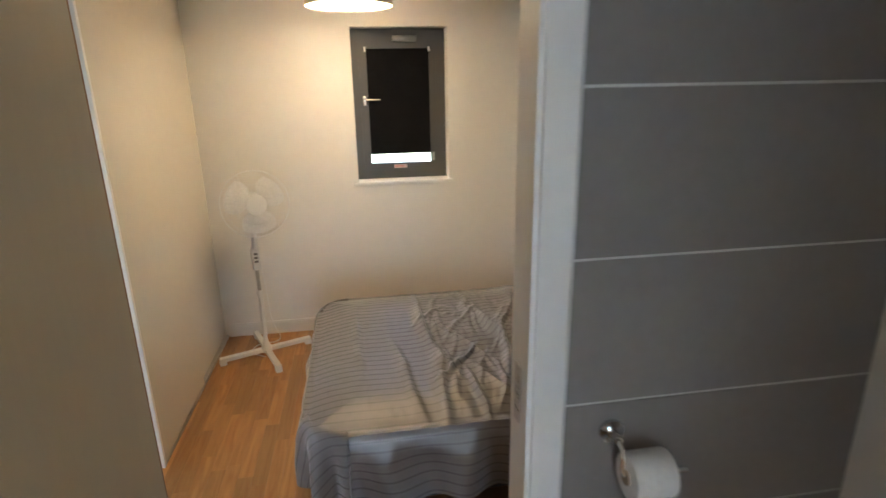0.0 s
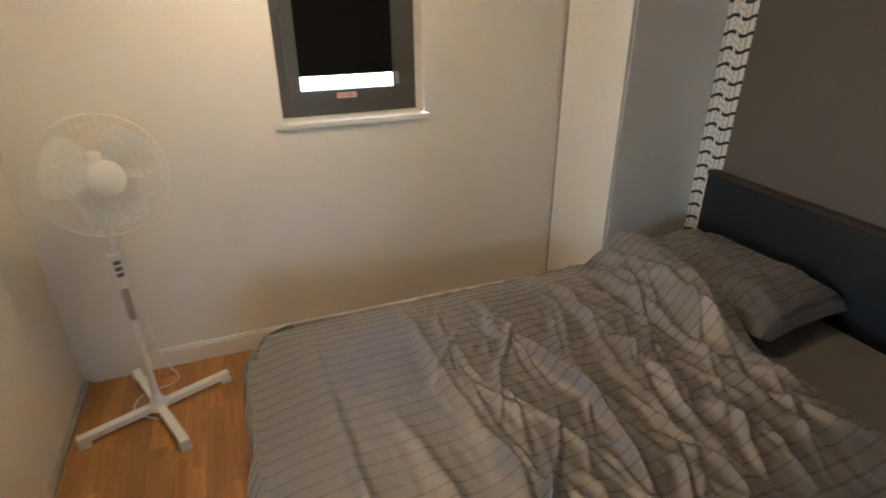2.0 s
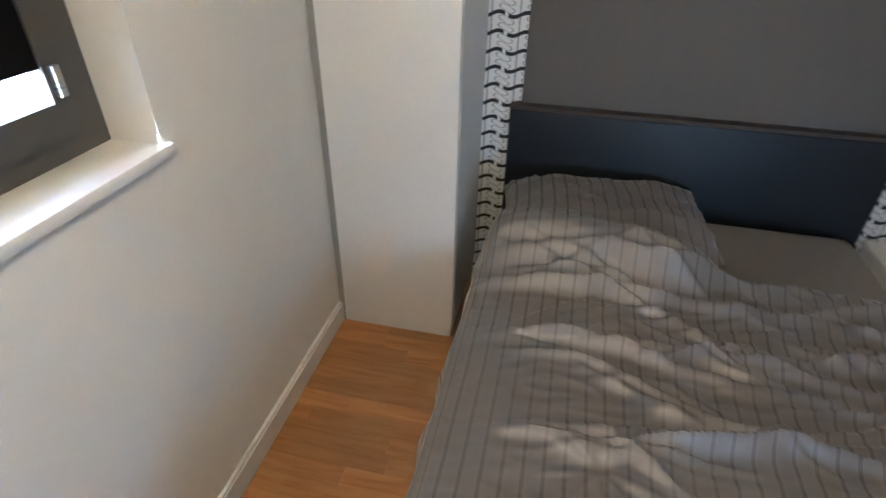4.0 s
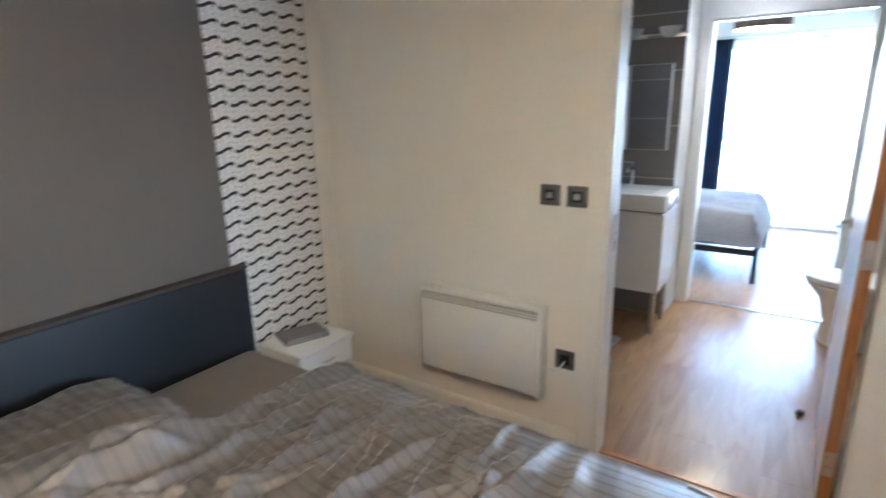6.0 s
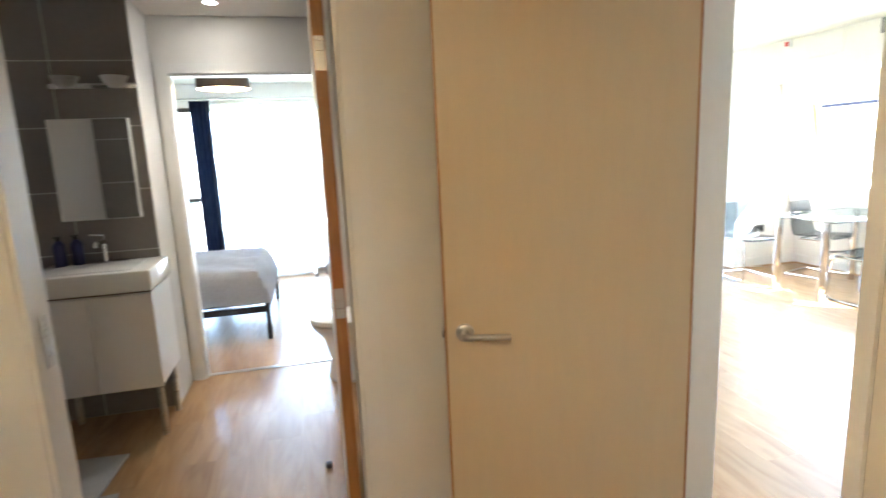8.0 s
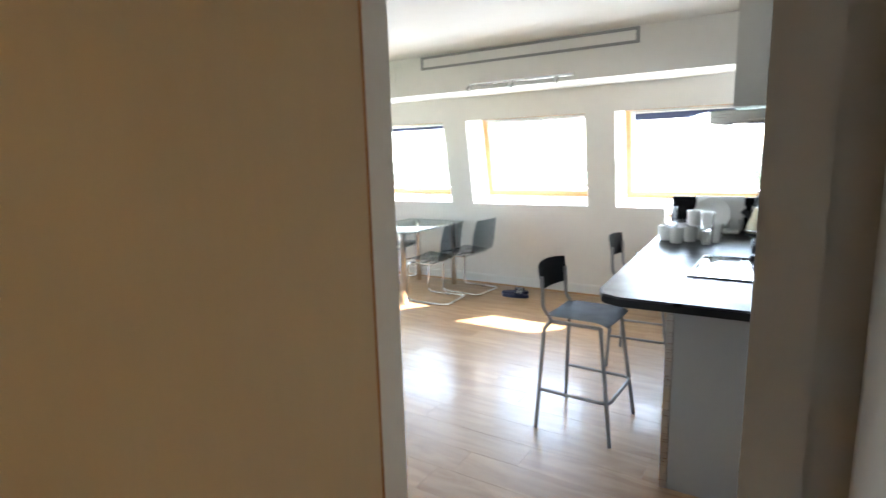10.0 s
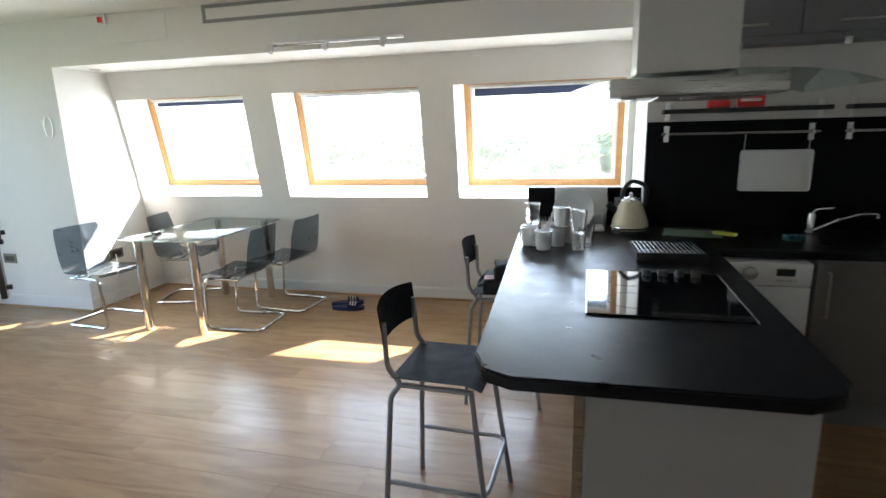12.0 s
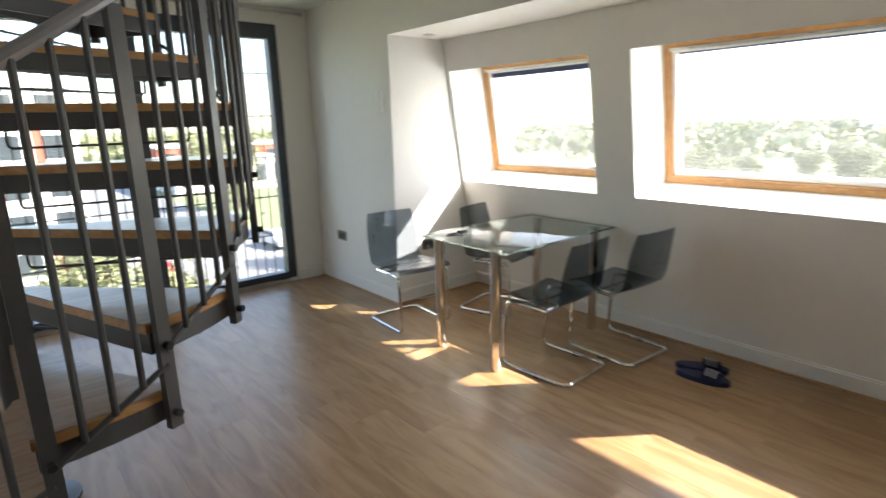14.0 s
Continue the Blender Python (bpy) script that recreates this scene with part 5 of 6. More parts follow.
# charger and cable on the table
bm = bmesh.new()
for i, (px, py) in enumerate(((0, 0), (0.04, 0.03), (-0.03, 0.04))):
    tube(bm, [(px + 0.045 * math.cos(t * 0.5 + i), py + 0.025 * math.sin(t * 0.5 + i), 0.004 + 0.004 * (i % 2)) for t in range(13)], 0.003, 5, closed=True)
box(bm, -0.10, -0.04, -0.015, 0.02, 0.0, 0.02)
solo("coiled_cable", bm, M_BLKP, "coiled black charger cable lying on the glass table", "cable", Matrix.Translation((-3.66, -2.62, 0.739)))

# slippers
def slipper(m):
    S = thing("slipper", "navy blue slider sandal with white stripes on the floor", "slipper", m, "pair of sliders")
    out = []
    for i in range(24):
        a = 2 * math.pi * i / 24
        w = 0.051 + 0.008 * math.cos(a)
        out.append((0.142 * math.cos(a), w * math.sin(a)))
    part("sole", prism(out, 0, 0.028), mat("navy_rubber", (0.012, 0.018, 0.07), 0.6), S)

    def strap(u, v):
        a = math.pi * v
        return (0.005 + u * 0.095, 0.057 * math.cos(a), 0.020 + 0.052 * math.sin(a) - 0.012 * u), (u, v)
    bm = sheet(strap, 6, 14)
    bmesh.ops.solidify(bm, geom=bm.faces[:], thickness=0.005)
    sp = part("strap", bm, bpy.data.materials["navy_rubber"], S)
    for k in range(3):
        def stripe(u, v, k=k):
            a = math.pi * (0.22 + 0.56 * v)
            return (0.020 + k * 0.022 + u * 0.011, 0.0595 * math.cos(a), 0.0225 + 0.0545 * math.sin(a) - 0.012 * (0.3 + 0.25 * k)), (u, v)
        bm = sheet(stripe, 2, 12)
        bmesh.ops.solidify(bm, geom=bm.faces[:], thickness=0.002)
        part("stripe", bm, M_WHITE, sp, "white stripe")
    return S


sl = slipper(pose(-4.43, -1.33, 0, 0, 0, 115))
copy_thing(sl, pose(-4.31, -1.27, 0, 0, 0, 100))

# ---- bar stools ----
def bar_stool(m):
    B = thing("bar_stool", "black bar stool on grey tubular legs", "stool", m, "stools at the breakfast bar")

    def seat(u, v):
        x, y = (u - 0.5) * 0.36, (v - 0.5) * 0.34
        front = max(0, (v - 0.8) / 0.2)
        return (x, y, 0.625 + 0.006 * (2 * u - 1) ** 2 - 0.02 * front ** 2), (u, v)
    bm = sheet(seat, 12, 12)
    bmesh.ops.solidify(bm, geom=bm.faces[:], thickness=0.022)
    part("seat", bm, M_STOOL, B, "black moulded seat")

    def back(u, v):
        x = (u - 0.5) * 0.36
        return (x, -0.185 - 0.035 * (1 - (2 * u - 1) ** 2) - 0.02 * v, 0.745 + v * 0.155 - 0.012 * (2 * u - 1) ** 2 * v), (u, v)
    bm = sheet(back, 14, 6)
    bmesh.ops.solidify(bm, geom=bm.faces[:], thickness=0.016)
    part("backrest", bm, M_STOOL, B, "black curved backrest")
    for x in (-0.165, 0.165):
        part("back_leg", tube(bmesh.new(), rounded_path([(x * 0.95, -0.192, 0.83), (x * 0.97, -0.185, 0.66), (x, -0.13, 0.605), (x * 1.06, -0.17, 0.56), (x * 1.3, -0.20, 0.0)], 0.03), 0.0105, 8), M_TUBE, B, "grey tubular leg")
        part("front_leg", tube(bmesh.new(), [(x, 0.13, 0.605), (x * 1.3, 0.205, 0.0)], 0.0105, 8), M_TUBE, B, "grey tubular leg")
        part("seat_rail", rods(((x, -0.13, 0.600), (x, 0.13, 0.600), 0.010)), M_TUBE, B)
    part("footrest", tube(bmesh.new(), rounded_path([(-0.20, -0.19, 0.22), (-0.20, 0.19, 0.22), (0.20, 0.19, 0.22), (0.20, -0.19, 0.22)], 0.05), 0.009, 8), M_TUBE, B, "grey footrest")
    return B


bs_ = bar_stool(pose(-2.08, 0.20, 0, 0, 0, -2))
copy_thing(bs_, pose(-3.13, 0.27, 0, 0, 0, 2))
bag = thing("black_bag", "black cloth shoulder bag lying on the stool", "bag", pose(-3.06, 0.26, 0.634, 0, 0, 8))
M_CLOTHB = mat("black_cloth", (0.012, 0.012, 0.014), 0.85, bump=0.5)


def crumpled(bm, amount, seed):
    bmesh.ops.subdivide_edges(bm, edges=bm.edges[:], cuts=3, use_grid_fill=True)
    for v in bm.verts:
        k = noise.noise_vector(v.co * 16 + Vector((seed, 0, 0))) * amount
        v.co += Vector((k.x, k.y, k.z if v.co.z > 0.02 else 0))
    return bm


part("body", crumpled(soft_box(-0.14, 0.13, -0.10, 0.09, 0.0, 0.075, 0.02, 2), 0.012, 1), M_CLOTHB, bag, "slumped black body")
part("flap", crumpled(soft_box(-0.10, 0.10, -0.04, 0.085, 0.070, 0.150, 0.022, 2), 0.018, 5), M_CLOTHB, bag, "folded black flap")
part("strap", tube(bmesh.new(), rounded_path([(-0.11, -0.08, 0.07), (-0.06, -0.13, 0.03), (0.05, -0.135, 0.025), (0.12, -0.07, 0.075)], 0.05), 0.008, 8), M_CLOTHB, bag, "black strap")
part("tag", boxes((0.02, 0.10, -0.095, -0.045, 0.078, 0.084)), mat("red_brown_tag", (0.30, 0.10, 0.08), 0.6), bag, "dull red printed tag")

# ---- kitchen ----
KX = -3.66
FX = -3.04
wt = thing("worktop", "black laminate breakfast bar worktop", "worktop")
edge = [(KX, 0.295), (-1.60, 0.405), (-1.50, 0.445), (-1.465, 0.52), (-1.485, 1.20), (-1.53, 1.28), (-1.61, 1.32), (FX - 0.02, 1.32), (FX - 0.02, 3.39), (KX, 3.39)]
bm = prism(edge, 0.853, 0.893)
bmesh.ops.recalc_face_normals(bm, faces=bm.faces)
bmesh.ops.bevel(bm, geom=[e for e in bm.edges if abs(e.verts[0].co.z - e.verts[1].co.z) < 1e-5], offset=0.006, segments=2, affect="EDGES")
part("slab", bm, M_WORKTOP, wt, "black laminate slab")
pn = thing("island_cabinet", "white panelled base carrying the breakfast bar", "cabinet")
part("end_panel", boxes((-1.668, -1.650, 0.705, 1.285, 0, 0.852)), M_UNITW, pn, "white end panel")
part("back_panel", boxes((-3.02, -1.670, 0.700, 0.718, 0, 0.852)), M_UNITW, pn, "white back panel")
part("front_panel", boxes((-3.02, -1.670, 1.262, 1.28, 0.10, 0.852)), M_UNITW, pn)
part("plinth", boxes((-3.02, -1.69, 1.22, 1.24, 0, 0.10)), M_UNIT, pn)
part("corner_trim", boxes((-1.690, -1.646, 0.676, 0.703, 0, 0.852)), M_STEEL, pn, "pale metal corner trim")
part("carcass", boxes((-2.98, -1.69, 0.73, 1.25, 0.11, 0.84)), M_UNITW, pn)
structure("splashback", boxes((KX, KX + 0.012, 1.025, 3.39, 0.894, 1.51)), M_SPLASH, "glossy black splashback panel", "splashback")
solo("upstand", soft_box(KX - 0.018, KX, 0.335, 1.015, 0.894, 1.13, 0.002, 1), M_SPLASH, "low black upstand at the end of the bar", "upstand")
solo("window_ledge", boxes((-4.50, KX - 0.02, 0.335, 1.015, 0.853, 0.893)), M_WORKTOP, "black laminate ledge behind the upstand", "ledge")
for y in (0.78, 0.90):
    P = thing("wall_socket", "white switch plate on the black upstand", "switch", Matrix.Translation((KX, y, 1.03)))
    part("plate", boxes((0.0005, 0.010, -0.04, 0.04, -0.04, 0.04)), M_WHITE, P)
    part("rocker", boxes((0.010, 0.014, -0.016, 0.016, -0.022, 0.022)), mat("red_rocker", (0.6, 0.02, 0.01), 0.4) if y < 0.8 else M_BLKP, P, "red switch" if y < 0.8 else "")
hb_ = thing("hob", "black glass ceramic hob set into the bar", "hob", Matrix.Translation((-2.255, 0.96, 0.893)))
part("glass", soft_box(-0.28, 0.28, -0.255, 0.255, 0.0008, 0.007, 0.002, 1), mat("black_hob_glass", (0.008, 0.008, 0.009), 0.05, var=0.0, coat=0.5), hb_, "black mirror-like glass")
part("trim", boxes((-0.283, 0.283, -0.259, -0.255, 0.0005, 0.008)), M_STEEL, hb_, "steel trim")
part("trim", boxes((-0.283, 0.283, 0.255, 0.259, 0.0005, 0.008)), M_STEEL, hb_, "steel trim")
for x, y, r in ((-0.13, -0.10, 0.075), (-0.13, 0.12, 0.09), (0.12, -0.10, 0.09), (0.12, 0.12, 0.075)):
    part("ring", lathe([(r, 0.0071), (r, 0.0076), (r - 0.003, 0.0076), (r - 0.003, 0.0071)], 40, caps=False), mat("ring_grey", (0.02, 0.02, 0.02), 0.12) if "ring_grey" not in bpy.data.materials else bpy.data.materials["ring_grey"], hb_, "", Matrix.Translation((x, y, 0)))
for i in range(4):
    part("knob", lathe([(0.017, 0.007), (0.019, 0.009), (0.017, 0.028), (0.013, 0.031)], 18), M_BLKP, hb_, "black control knob", Matrix.Translation((-0.235, -0.02 + i * 0.062, 0)))
# cooker hood
hd = thing("cooker_hood", "steel chimney cooker hood with a curved glass canopy", "cooker hood", Matrix.Translation((-2.25, 1.0, 0)))
part("chimney", boxes((-0.13, 0.13, -0.165, 0.13, 1.66, CEIL - 0.001)), M_HOOD, hd, "brushed steel chimney")
part("body", soft_box(-0.22, 0.22, -0.25, 0.25, 1.585, 1.64, 0.008), M_STEEL, hd, "steel body")
part("filter", boxes((-0.18, 0.18, -0.10, 0.20, 1.581, 1.585)), M_DARKSTEEL, hd, "dark mesh filter")


def canopy(u, v):
    y = -0.37 + 0.82 * v
    return (-0.30 + 0.60 * u, y, 1.650 - 0.050 * (abs(2 * v - 1) ** 3)), (u, v)


bm = sheet(canopy, 4, 24)
bmesh.ops.solidify(bm, geom=bm.faces[:], thickness=0.008)
part("canopy", bm, clear_mat("green_edged_glass", (0.85, 0.94, 0.91), 0.5), hd, "curved glass canopy")
for y in (-0.19, 0.0):
    part("lamp", lathe([(0.03, 1.578), (0.03, 1.584)], 18), M_CHROME, hd, "", Matrix.Translation((0.12, y, 0)))
# washing machine
wm = thing("washing_machine", "white front-loading washing machine under the worktop", "washing machine", Matrix.Translation((FX, 1.505, 0)))
part("body", soft_box(-0.55, -0.02, -0.235, 0.235, 0.02, 0.84, 0.006), M_WHITE, wm)
part("front", soft_box(-0.022, 0.0, -0.235, 0.235, 0.10, 0.72, 0.006), M_WHITE, wm)
fc = part("fascia", soft_box(-0.022, 0.004, -0.235, 0.235, 0.725, 0.838, 0.006), M_WHITE, wm, "control panel")
part("dial", lathe([(0.032, 0), (0.030, 0.018), (0.024, 0.022)], 24), M_STEEL, fc, "round dial", Matrix.Translation((0.004, -0.035, 0.785)) @ pose(0, 0, 0, 0, 90))
part("display", boxes((0.0035, 0.006, 0.08, 0.16, 0.775, 0.81)), M_BLKP, fc)
part("brand_mark", boxes((0.0035, 0.0055, -0.215, -0.16, 0.80, 0.812)), M_DARKSTEEL, fc)
for i in range(5):
    part("button", boxes((0.0035, 0.007, 0.085 + i * 0.018, 0.096 + i * 0.018, 0.748, 0.756)), M_STEEL, fc)
do = part("porthole", lathe([(0.175, 0), (0.175, 0.012), (0.150, 0.022), (0.135, 0.015)], 40, caps=False), M_WHITE, wm, "round door", Matrix.Translation((0.0, 0.0, 0.45)) @ pose(0, 0, 0, 0, 90))
part("porthole_glass", lathe([(0.0, -0.02), (0.10, -0.005), (0.136, 0.016)], 40), mat("dark_porthole", (0.02, 0.02, 0.022), 0.08), do, "dark glass")
part("kick_strip", boxes((-0.03, -0.012, -0.235, 0.235, 0.0, 0.095)), M_WHITE, wm)
# base units along the back
def base_unit(y0, y1, label):
    U = thing("base_cabinet", label, "cabinet")
    part("body", boxes((KX + 0.02, FX - 0.02, y0, y1, 0.13, 0.851)), M_UNIT, U)
    d_ = part("door", soft_box(FX - 0.019, FX, y0 + 0.002, y1 - 0.002, 0.14, 0.845, 0.002, 1), M_UNITD, U, "taupe grey door")
    part("handle", tube(bmesh.new(), rounded_path([(FX, y0 + 0.05, 0.58), (FX + 0.028, y0 + 0.05, 0.58), (FX + 0.028, y0 + 0.05, 0.80), (FX, y0 + 0.05, 0.80)], 0.01), 0.006, 8), M_STEEL, d_, "steel bar handle")
    part("plinth", boxes((FX - 0.07, FX - 0.055, y0, y1, 0, 0.13)), M_UNIT, U)


base_unit(1.755, 2.295, "pale grey base cabinet with a steel bar handle")
base_unit(2.53, 3.10, "pale grey base cabinet with a steel bar handle")
wkr = thing("wine_rack", "narrow open grey wine rack between base units", "wine rack")
part("side", boxes((KX + 0.02, FX, 2.30, 2.315, 0.13, 0.851)), M_UNIT, wkr)
part("side", boxes((KX + 0.02, FX, 2.51, 2.525, 0.13, 0.851)), M_UNIT, wkr)
for i in range(6):
    z = 0.13 + i * 0.141
    part("shelf", boxes((KX + 0.02, FX, 2.315, 2.51, z, z + 0.014)), M_UNIT, wkr)
part("back", boxes((KX + 0.02, KX + 0.03, 2.315, 2.51, 0.14, 0.85)), M_BLKP, wkr)
part("plinth", boxes((FX - 0.07, FX - 0.055, 2.30, 2.525, 0, 0.13)), M_UNIT, wkr)


def wall_unit(y0, y1):
    U = thing("wall_cabinet", "grey wall cabinet with a steel bar handle", "cabinet", group="wall cabinets over the sink")
    part("body", boxes((KX + 0.001, -3.335, y0, y1, 1.905, 2.27)), M_UNIT, U)
    d_ = part("door", soft_box(-3.334, -3.315, y0 + 0.002, y1 - 0.002, 1.907, 2.268, 0.002, 1), M_UNIT, U, "grey door")
    c = (y0 + y1) / 2
    part("handle", tube(bmesh.new(), rounded_path([(-3.315, c - 0.11, 1.955), (-3.287, c - 0.11, 1.955), (-3.287, c + 0.11, 1.955), (-3.315, c + 0.11, 1.955)], 0.01), 0.006, 8), M_STEEL, d_, "steel bar handle")


for y0, y1 in ((1.14, 1.665), (1.667, 2.20), (2.202, 2.73), (2.732, 3.26)):
    wall_unit(y0, y1)
pel = thing("light_pelmet", "grey light strip below the wall cabinets", "pelmet")
part("strip", boxes((-3.50, -3.33, 1.14, 3.26, 1.872, 1.904)), M_UNIT, pel)
for y in (1.40, 1.87, 2.35, 2.85):
    part("spot", soft_box(-3.345, -3.320, y - 0.018, y + 0.018, 1.845, 1.885, 0.003), M_CHROME, pel, "small chrome spotlight")


def rail(y0, y1, z, shelf=False):
    name = "wall_shelf" if shelf else "utensil_rail"
    R_ = thing(name, "narrow black shelf on steel brackets" if shelf else "steel utensil rail on brackets", "shelf" if shelf else "rail")
    if shelf:
        part("board", boxes((KX + 0.012, KX + 0.11, y0, y1, z - 0.012, z + 0.012)), M_BLKP, R_, "black board")
    else:
        part("bar", rods(((KX + 0.05, y0, z), (KX + 0.05, y1, z), 0.007)), M_STEEL, R_)
    for y in (y0 + 0.03, y1 - 0.03):
        b_ = part("bracket", boxes((KX + 0.012, KX + 0.020, y - 0.014, y + 0.014, z - 0.045, z + 0.045), (KX + 0.02, KX + 0.058, y - 0.006, y + 0.006, z - 0.010, z + 0.010)), M_CHROME, R_, "chrome bracket")


rail(1.10, 1.90, 1.44)
rail(2.02, 2.90, 1.44)
rail(1.10, 1.93, 1.565, True)
rail(2.02, 2.90, 1.565, True)
solo("chopping_board", soft_box(KX + 0.030, KX + 0.042, 1.525, 1.885, 1.115, 1.345, 0.015, 3), M_WHITE, "white plastic chopping board hanging from the rail", "chopping board")
for y in (1.54, 1.86):
    solo("hook", rods(((KX + 0.05, y, 1.44), (KX + 0.04, y, 1.34), 0.003)), M_STEEL, "steel hook holding the chopping board", "hook")
fb = thing("fire_blanket", "red and white fire blanket box on the shelf", "fire blanket", Matrix.Translation((KX + 0.06, 1.54, 1.578)))
part("box", boxes((-0.03, 0.03, -0.075, 0.075, 0, 0.19)), M_WHITE, fb)
part("front", boxes((0.0302, 0.032, -0.068, 0.068, 0.0, 0.145)), mat("red_print", (0.62, 0.03, 0.02), 0.5), fb, "red printed front")
M_RED = bpy.data.materials["red_print"]


def lettering(text, size, m, material, parent, label=""):
    cu = bpy.data.curves.new("lettering", "FONT")
    cu.body, cu.size, cu.align_x, cu.align_y, cu.extrude = text, size, "CENTER", "CENTER", 0.0006
    tmp = bpy.data.objects.new("lettering", cu)
    scene.collection.objects.link(tmp)
    me = bpy.data.meshes.new_from_object(tmp.evaluated_get(bpy.context.evaluated_depsgraph_get()))
    bpy.data.objects.remove(tmp)
    me.materials.append(material)
    ob = new("lettering", me)
    ob.parent = parent
    ob.matrix_basis = m
    if label:
        ob["label"] = label


lettering("FIRE BLANKET", 0.020, Matrix.Translation((0.0325, 0, 0.125)) @ pose(0, 0, 0, 90, 0, 90), M_WHITE, fb, "white printed words")
part("print", boxes((0.0322, 0.0330, -0.05, 0.05, 0.03, 0.045), (0.0322, 0.0330, -0.05, 0.03, 0.06, 0.075)), M_WHITE, fb)
solo("red_packet", soft_box(KX + 0.03, KX + 0.10, 1.33, 1.44, 1.578, 1.62, 0.01), M_RED, "crumpled red food packet on the shelf", "packet")
hp = thing("herb_pot", "steel pot with a bushy green herb hung on the rail", "plant", Matrix.Translation((KX + 0.075, 2.53, 1.17)))
part("pot", lathe([(0.045, 0), (0.055, 0.11), (0.052, 0.11), (0.044, 0.008)], 24, caps=False), M_STEEL, hp)
part("pot_base", lathe([(0.044, 0), (0.044, 0.008)], 24), M_STEEL, hp)
part("hanger", rods(((-0.02, 0, 0.10), (-0.025, 0, 0.275), 0.003)), M_STEEL, hp)
rnd = random.Random(4)
bm = bmesh.new()
for i in range(260):
    a, e, r = rnd.uniform(0, 6.28), rnd.uniform(-0.1, 1.4), rnd.uniform(0.03, 0.11)
    c = Vector((r * math.cos(a) * math.cos(e), r * math.sin(a) * math.cos(e), 0.11 + r * math.sin(e) * 0.9))
    d = Vector((rnd.uniform(-1, 1), rnd.uniform(-1, 1), rnd.uniform(-0.3, 1))).normalized() * 0.016
    s_ = d.cross(Vector((rnd.uniform(-1, 1), 0.3, rnd.uniform(-1, 1)))).normalized() * 0.006
    bm.faces.new([bm.verts.new(p) for p in (c - d, c + s_, c + d, c - s_)])
part("foliage", bm, mat("herb_green", (0.035, 0.07, 0.02), 0.6, var=0.2, random=0.3, island=True), hp, "small dark green leaves")
tap = thing("kitchen_tap", "chrome mixer tap with a long swung-out spout", "tap", Matrix.Translation((-3.53, 1.88, 0.893)))
part("body", lathe([(0.026, 0), (0.026, 0.006), (0.022, 0.01), (0.022, 0.10), (0.018, 0.115)], 20), M_CHROME, tap)
part("spout", tube(bmesh.new(), rounded_path([(0.015, 0.01, 0.02), (0.06, 0.10, 0.085), (0.09, 0.20, 0.125), (0.10, 0.26, 0.125), (0.10, 0.262, 0.105)], 0.03), 0.010, 10), M_CHROME, tap)
part("lever", tube(bmesh.new(), [(0, 0, 0.11), (0.01, 0.02, 0.135), (0.03, 0.09, 0.145)], 0.007, 8), M_CHROME, tap)
solo("sponge", soft_box(-0.03, 0.03, -0.045, 0.045, 0, 0.03, 0.006), mat("teal_sponge", (0.03, 0.12, 0.14), 0.9, bump=0.6), "teal washing-up sponge on the worktop", "sponge", pose(-3.33, 1.74, 0.893, 0, 0, 10))
kt = thing("kettle", "cream pyramid kettle with chrome lid and black handle", "kettle", Matrix.Translation((-3.46, 0.94, 0.893)))
part("base", lathe([(0.10, 0), (0.10, 0.015), (0.085, 0.02)], 28), M_BLKP, kt)
part("body", lathe([(0.098, 0.02), (0.104, 0.035), (0.095, 0.08), (0.072, 0.145), (0.052, 0.185)], 32), mat("cream_enamel", (0.72, 0.66, 0.48), 0.2, coat=0.4), kt, "cream enamel body")
part("band", lathe([(0.1045, 0.028), (0.106, 0.035), (0.1045, 0.042)], 32, caps=False), M_CHROME, kt)
ld = part("lid", lathe([(0.053, 0.185), (0.050, 0.195), (0.02, 0.205), (0.008, 0.212), (0.012, 0.225), (0.0, 0.232)], 24), M_CHROME, kt, "chrome lid")
part("handle", tube(bmesh.new(), rounded_path([(-0.01, 0.075, 0.15), (-0.005, 0.085, 0.27), (0.0, 0.0, 0.30), (0.0, -0.045, 0.25), (0, -0.05, 0.19)], 0.05), 0.012, 10), M_BLKP, kt, "arched black handle")
part("spout", rods(((0, -0.075, 0.12), (0.0, -0.125, 0.165), 0.02)), M_BLKP, kt, "black spout")
tw = bmesh.new()
tw = sheet(lambda u, v: ((u * 0.30 - 0.15, v * 0.22 - 0.11, 0.004 + 0.012 * abs(noise.noise(Vector((u * 4, v * 4, 3))))), (u, v)), 18, 14)
bmesh.ops.solidify(tw, geom=tw.faces[:], thickness=0.004)
solo("dish_cloth", tw, mat("mint_cloth", (0.42, 0.58, 0.44), 0.9, bump=0.4), "mint green cloth spread on the worktop", "cloth", pose(-3.43, 1.27, 0.895, 0, 0, 80))
solo("rubber_glove", soft_box(-0.06, 0.06, -0.02, 0.02, 0, 0.02, 0.008), mat("lime_rubber", (0.42, 0.48, 0.05), 0.5), "lime green strip of cloth beside the mint cloth", "cloth", pose(-3.36, 1.42, 0.905, 0, 0, 60))
gp = thing("grill_pan", "dark grill pan with a wire rack beside the hob", "pan", pose(-2.86, 1.06, 0.893, 0, 0, 4))
part("tray", boxes((-0.13, 0.13, -0.15, 0.15, 0, 0.006), (-0.13, -0.124, -0.15, 0.15, 0.006, 0.045), (0.124, 0.13, -0.15, 0.15, 0.006, 0.045), (-0.124, 0.124, -0.15, -0.144, 0.006, 0.045), (-0.124, 0.124, 0.144, 0.15, 0.006, 0.045)), M_BLKP, gp, "black tray")
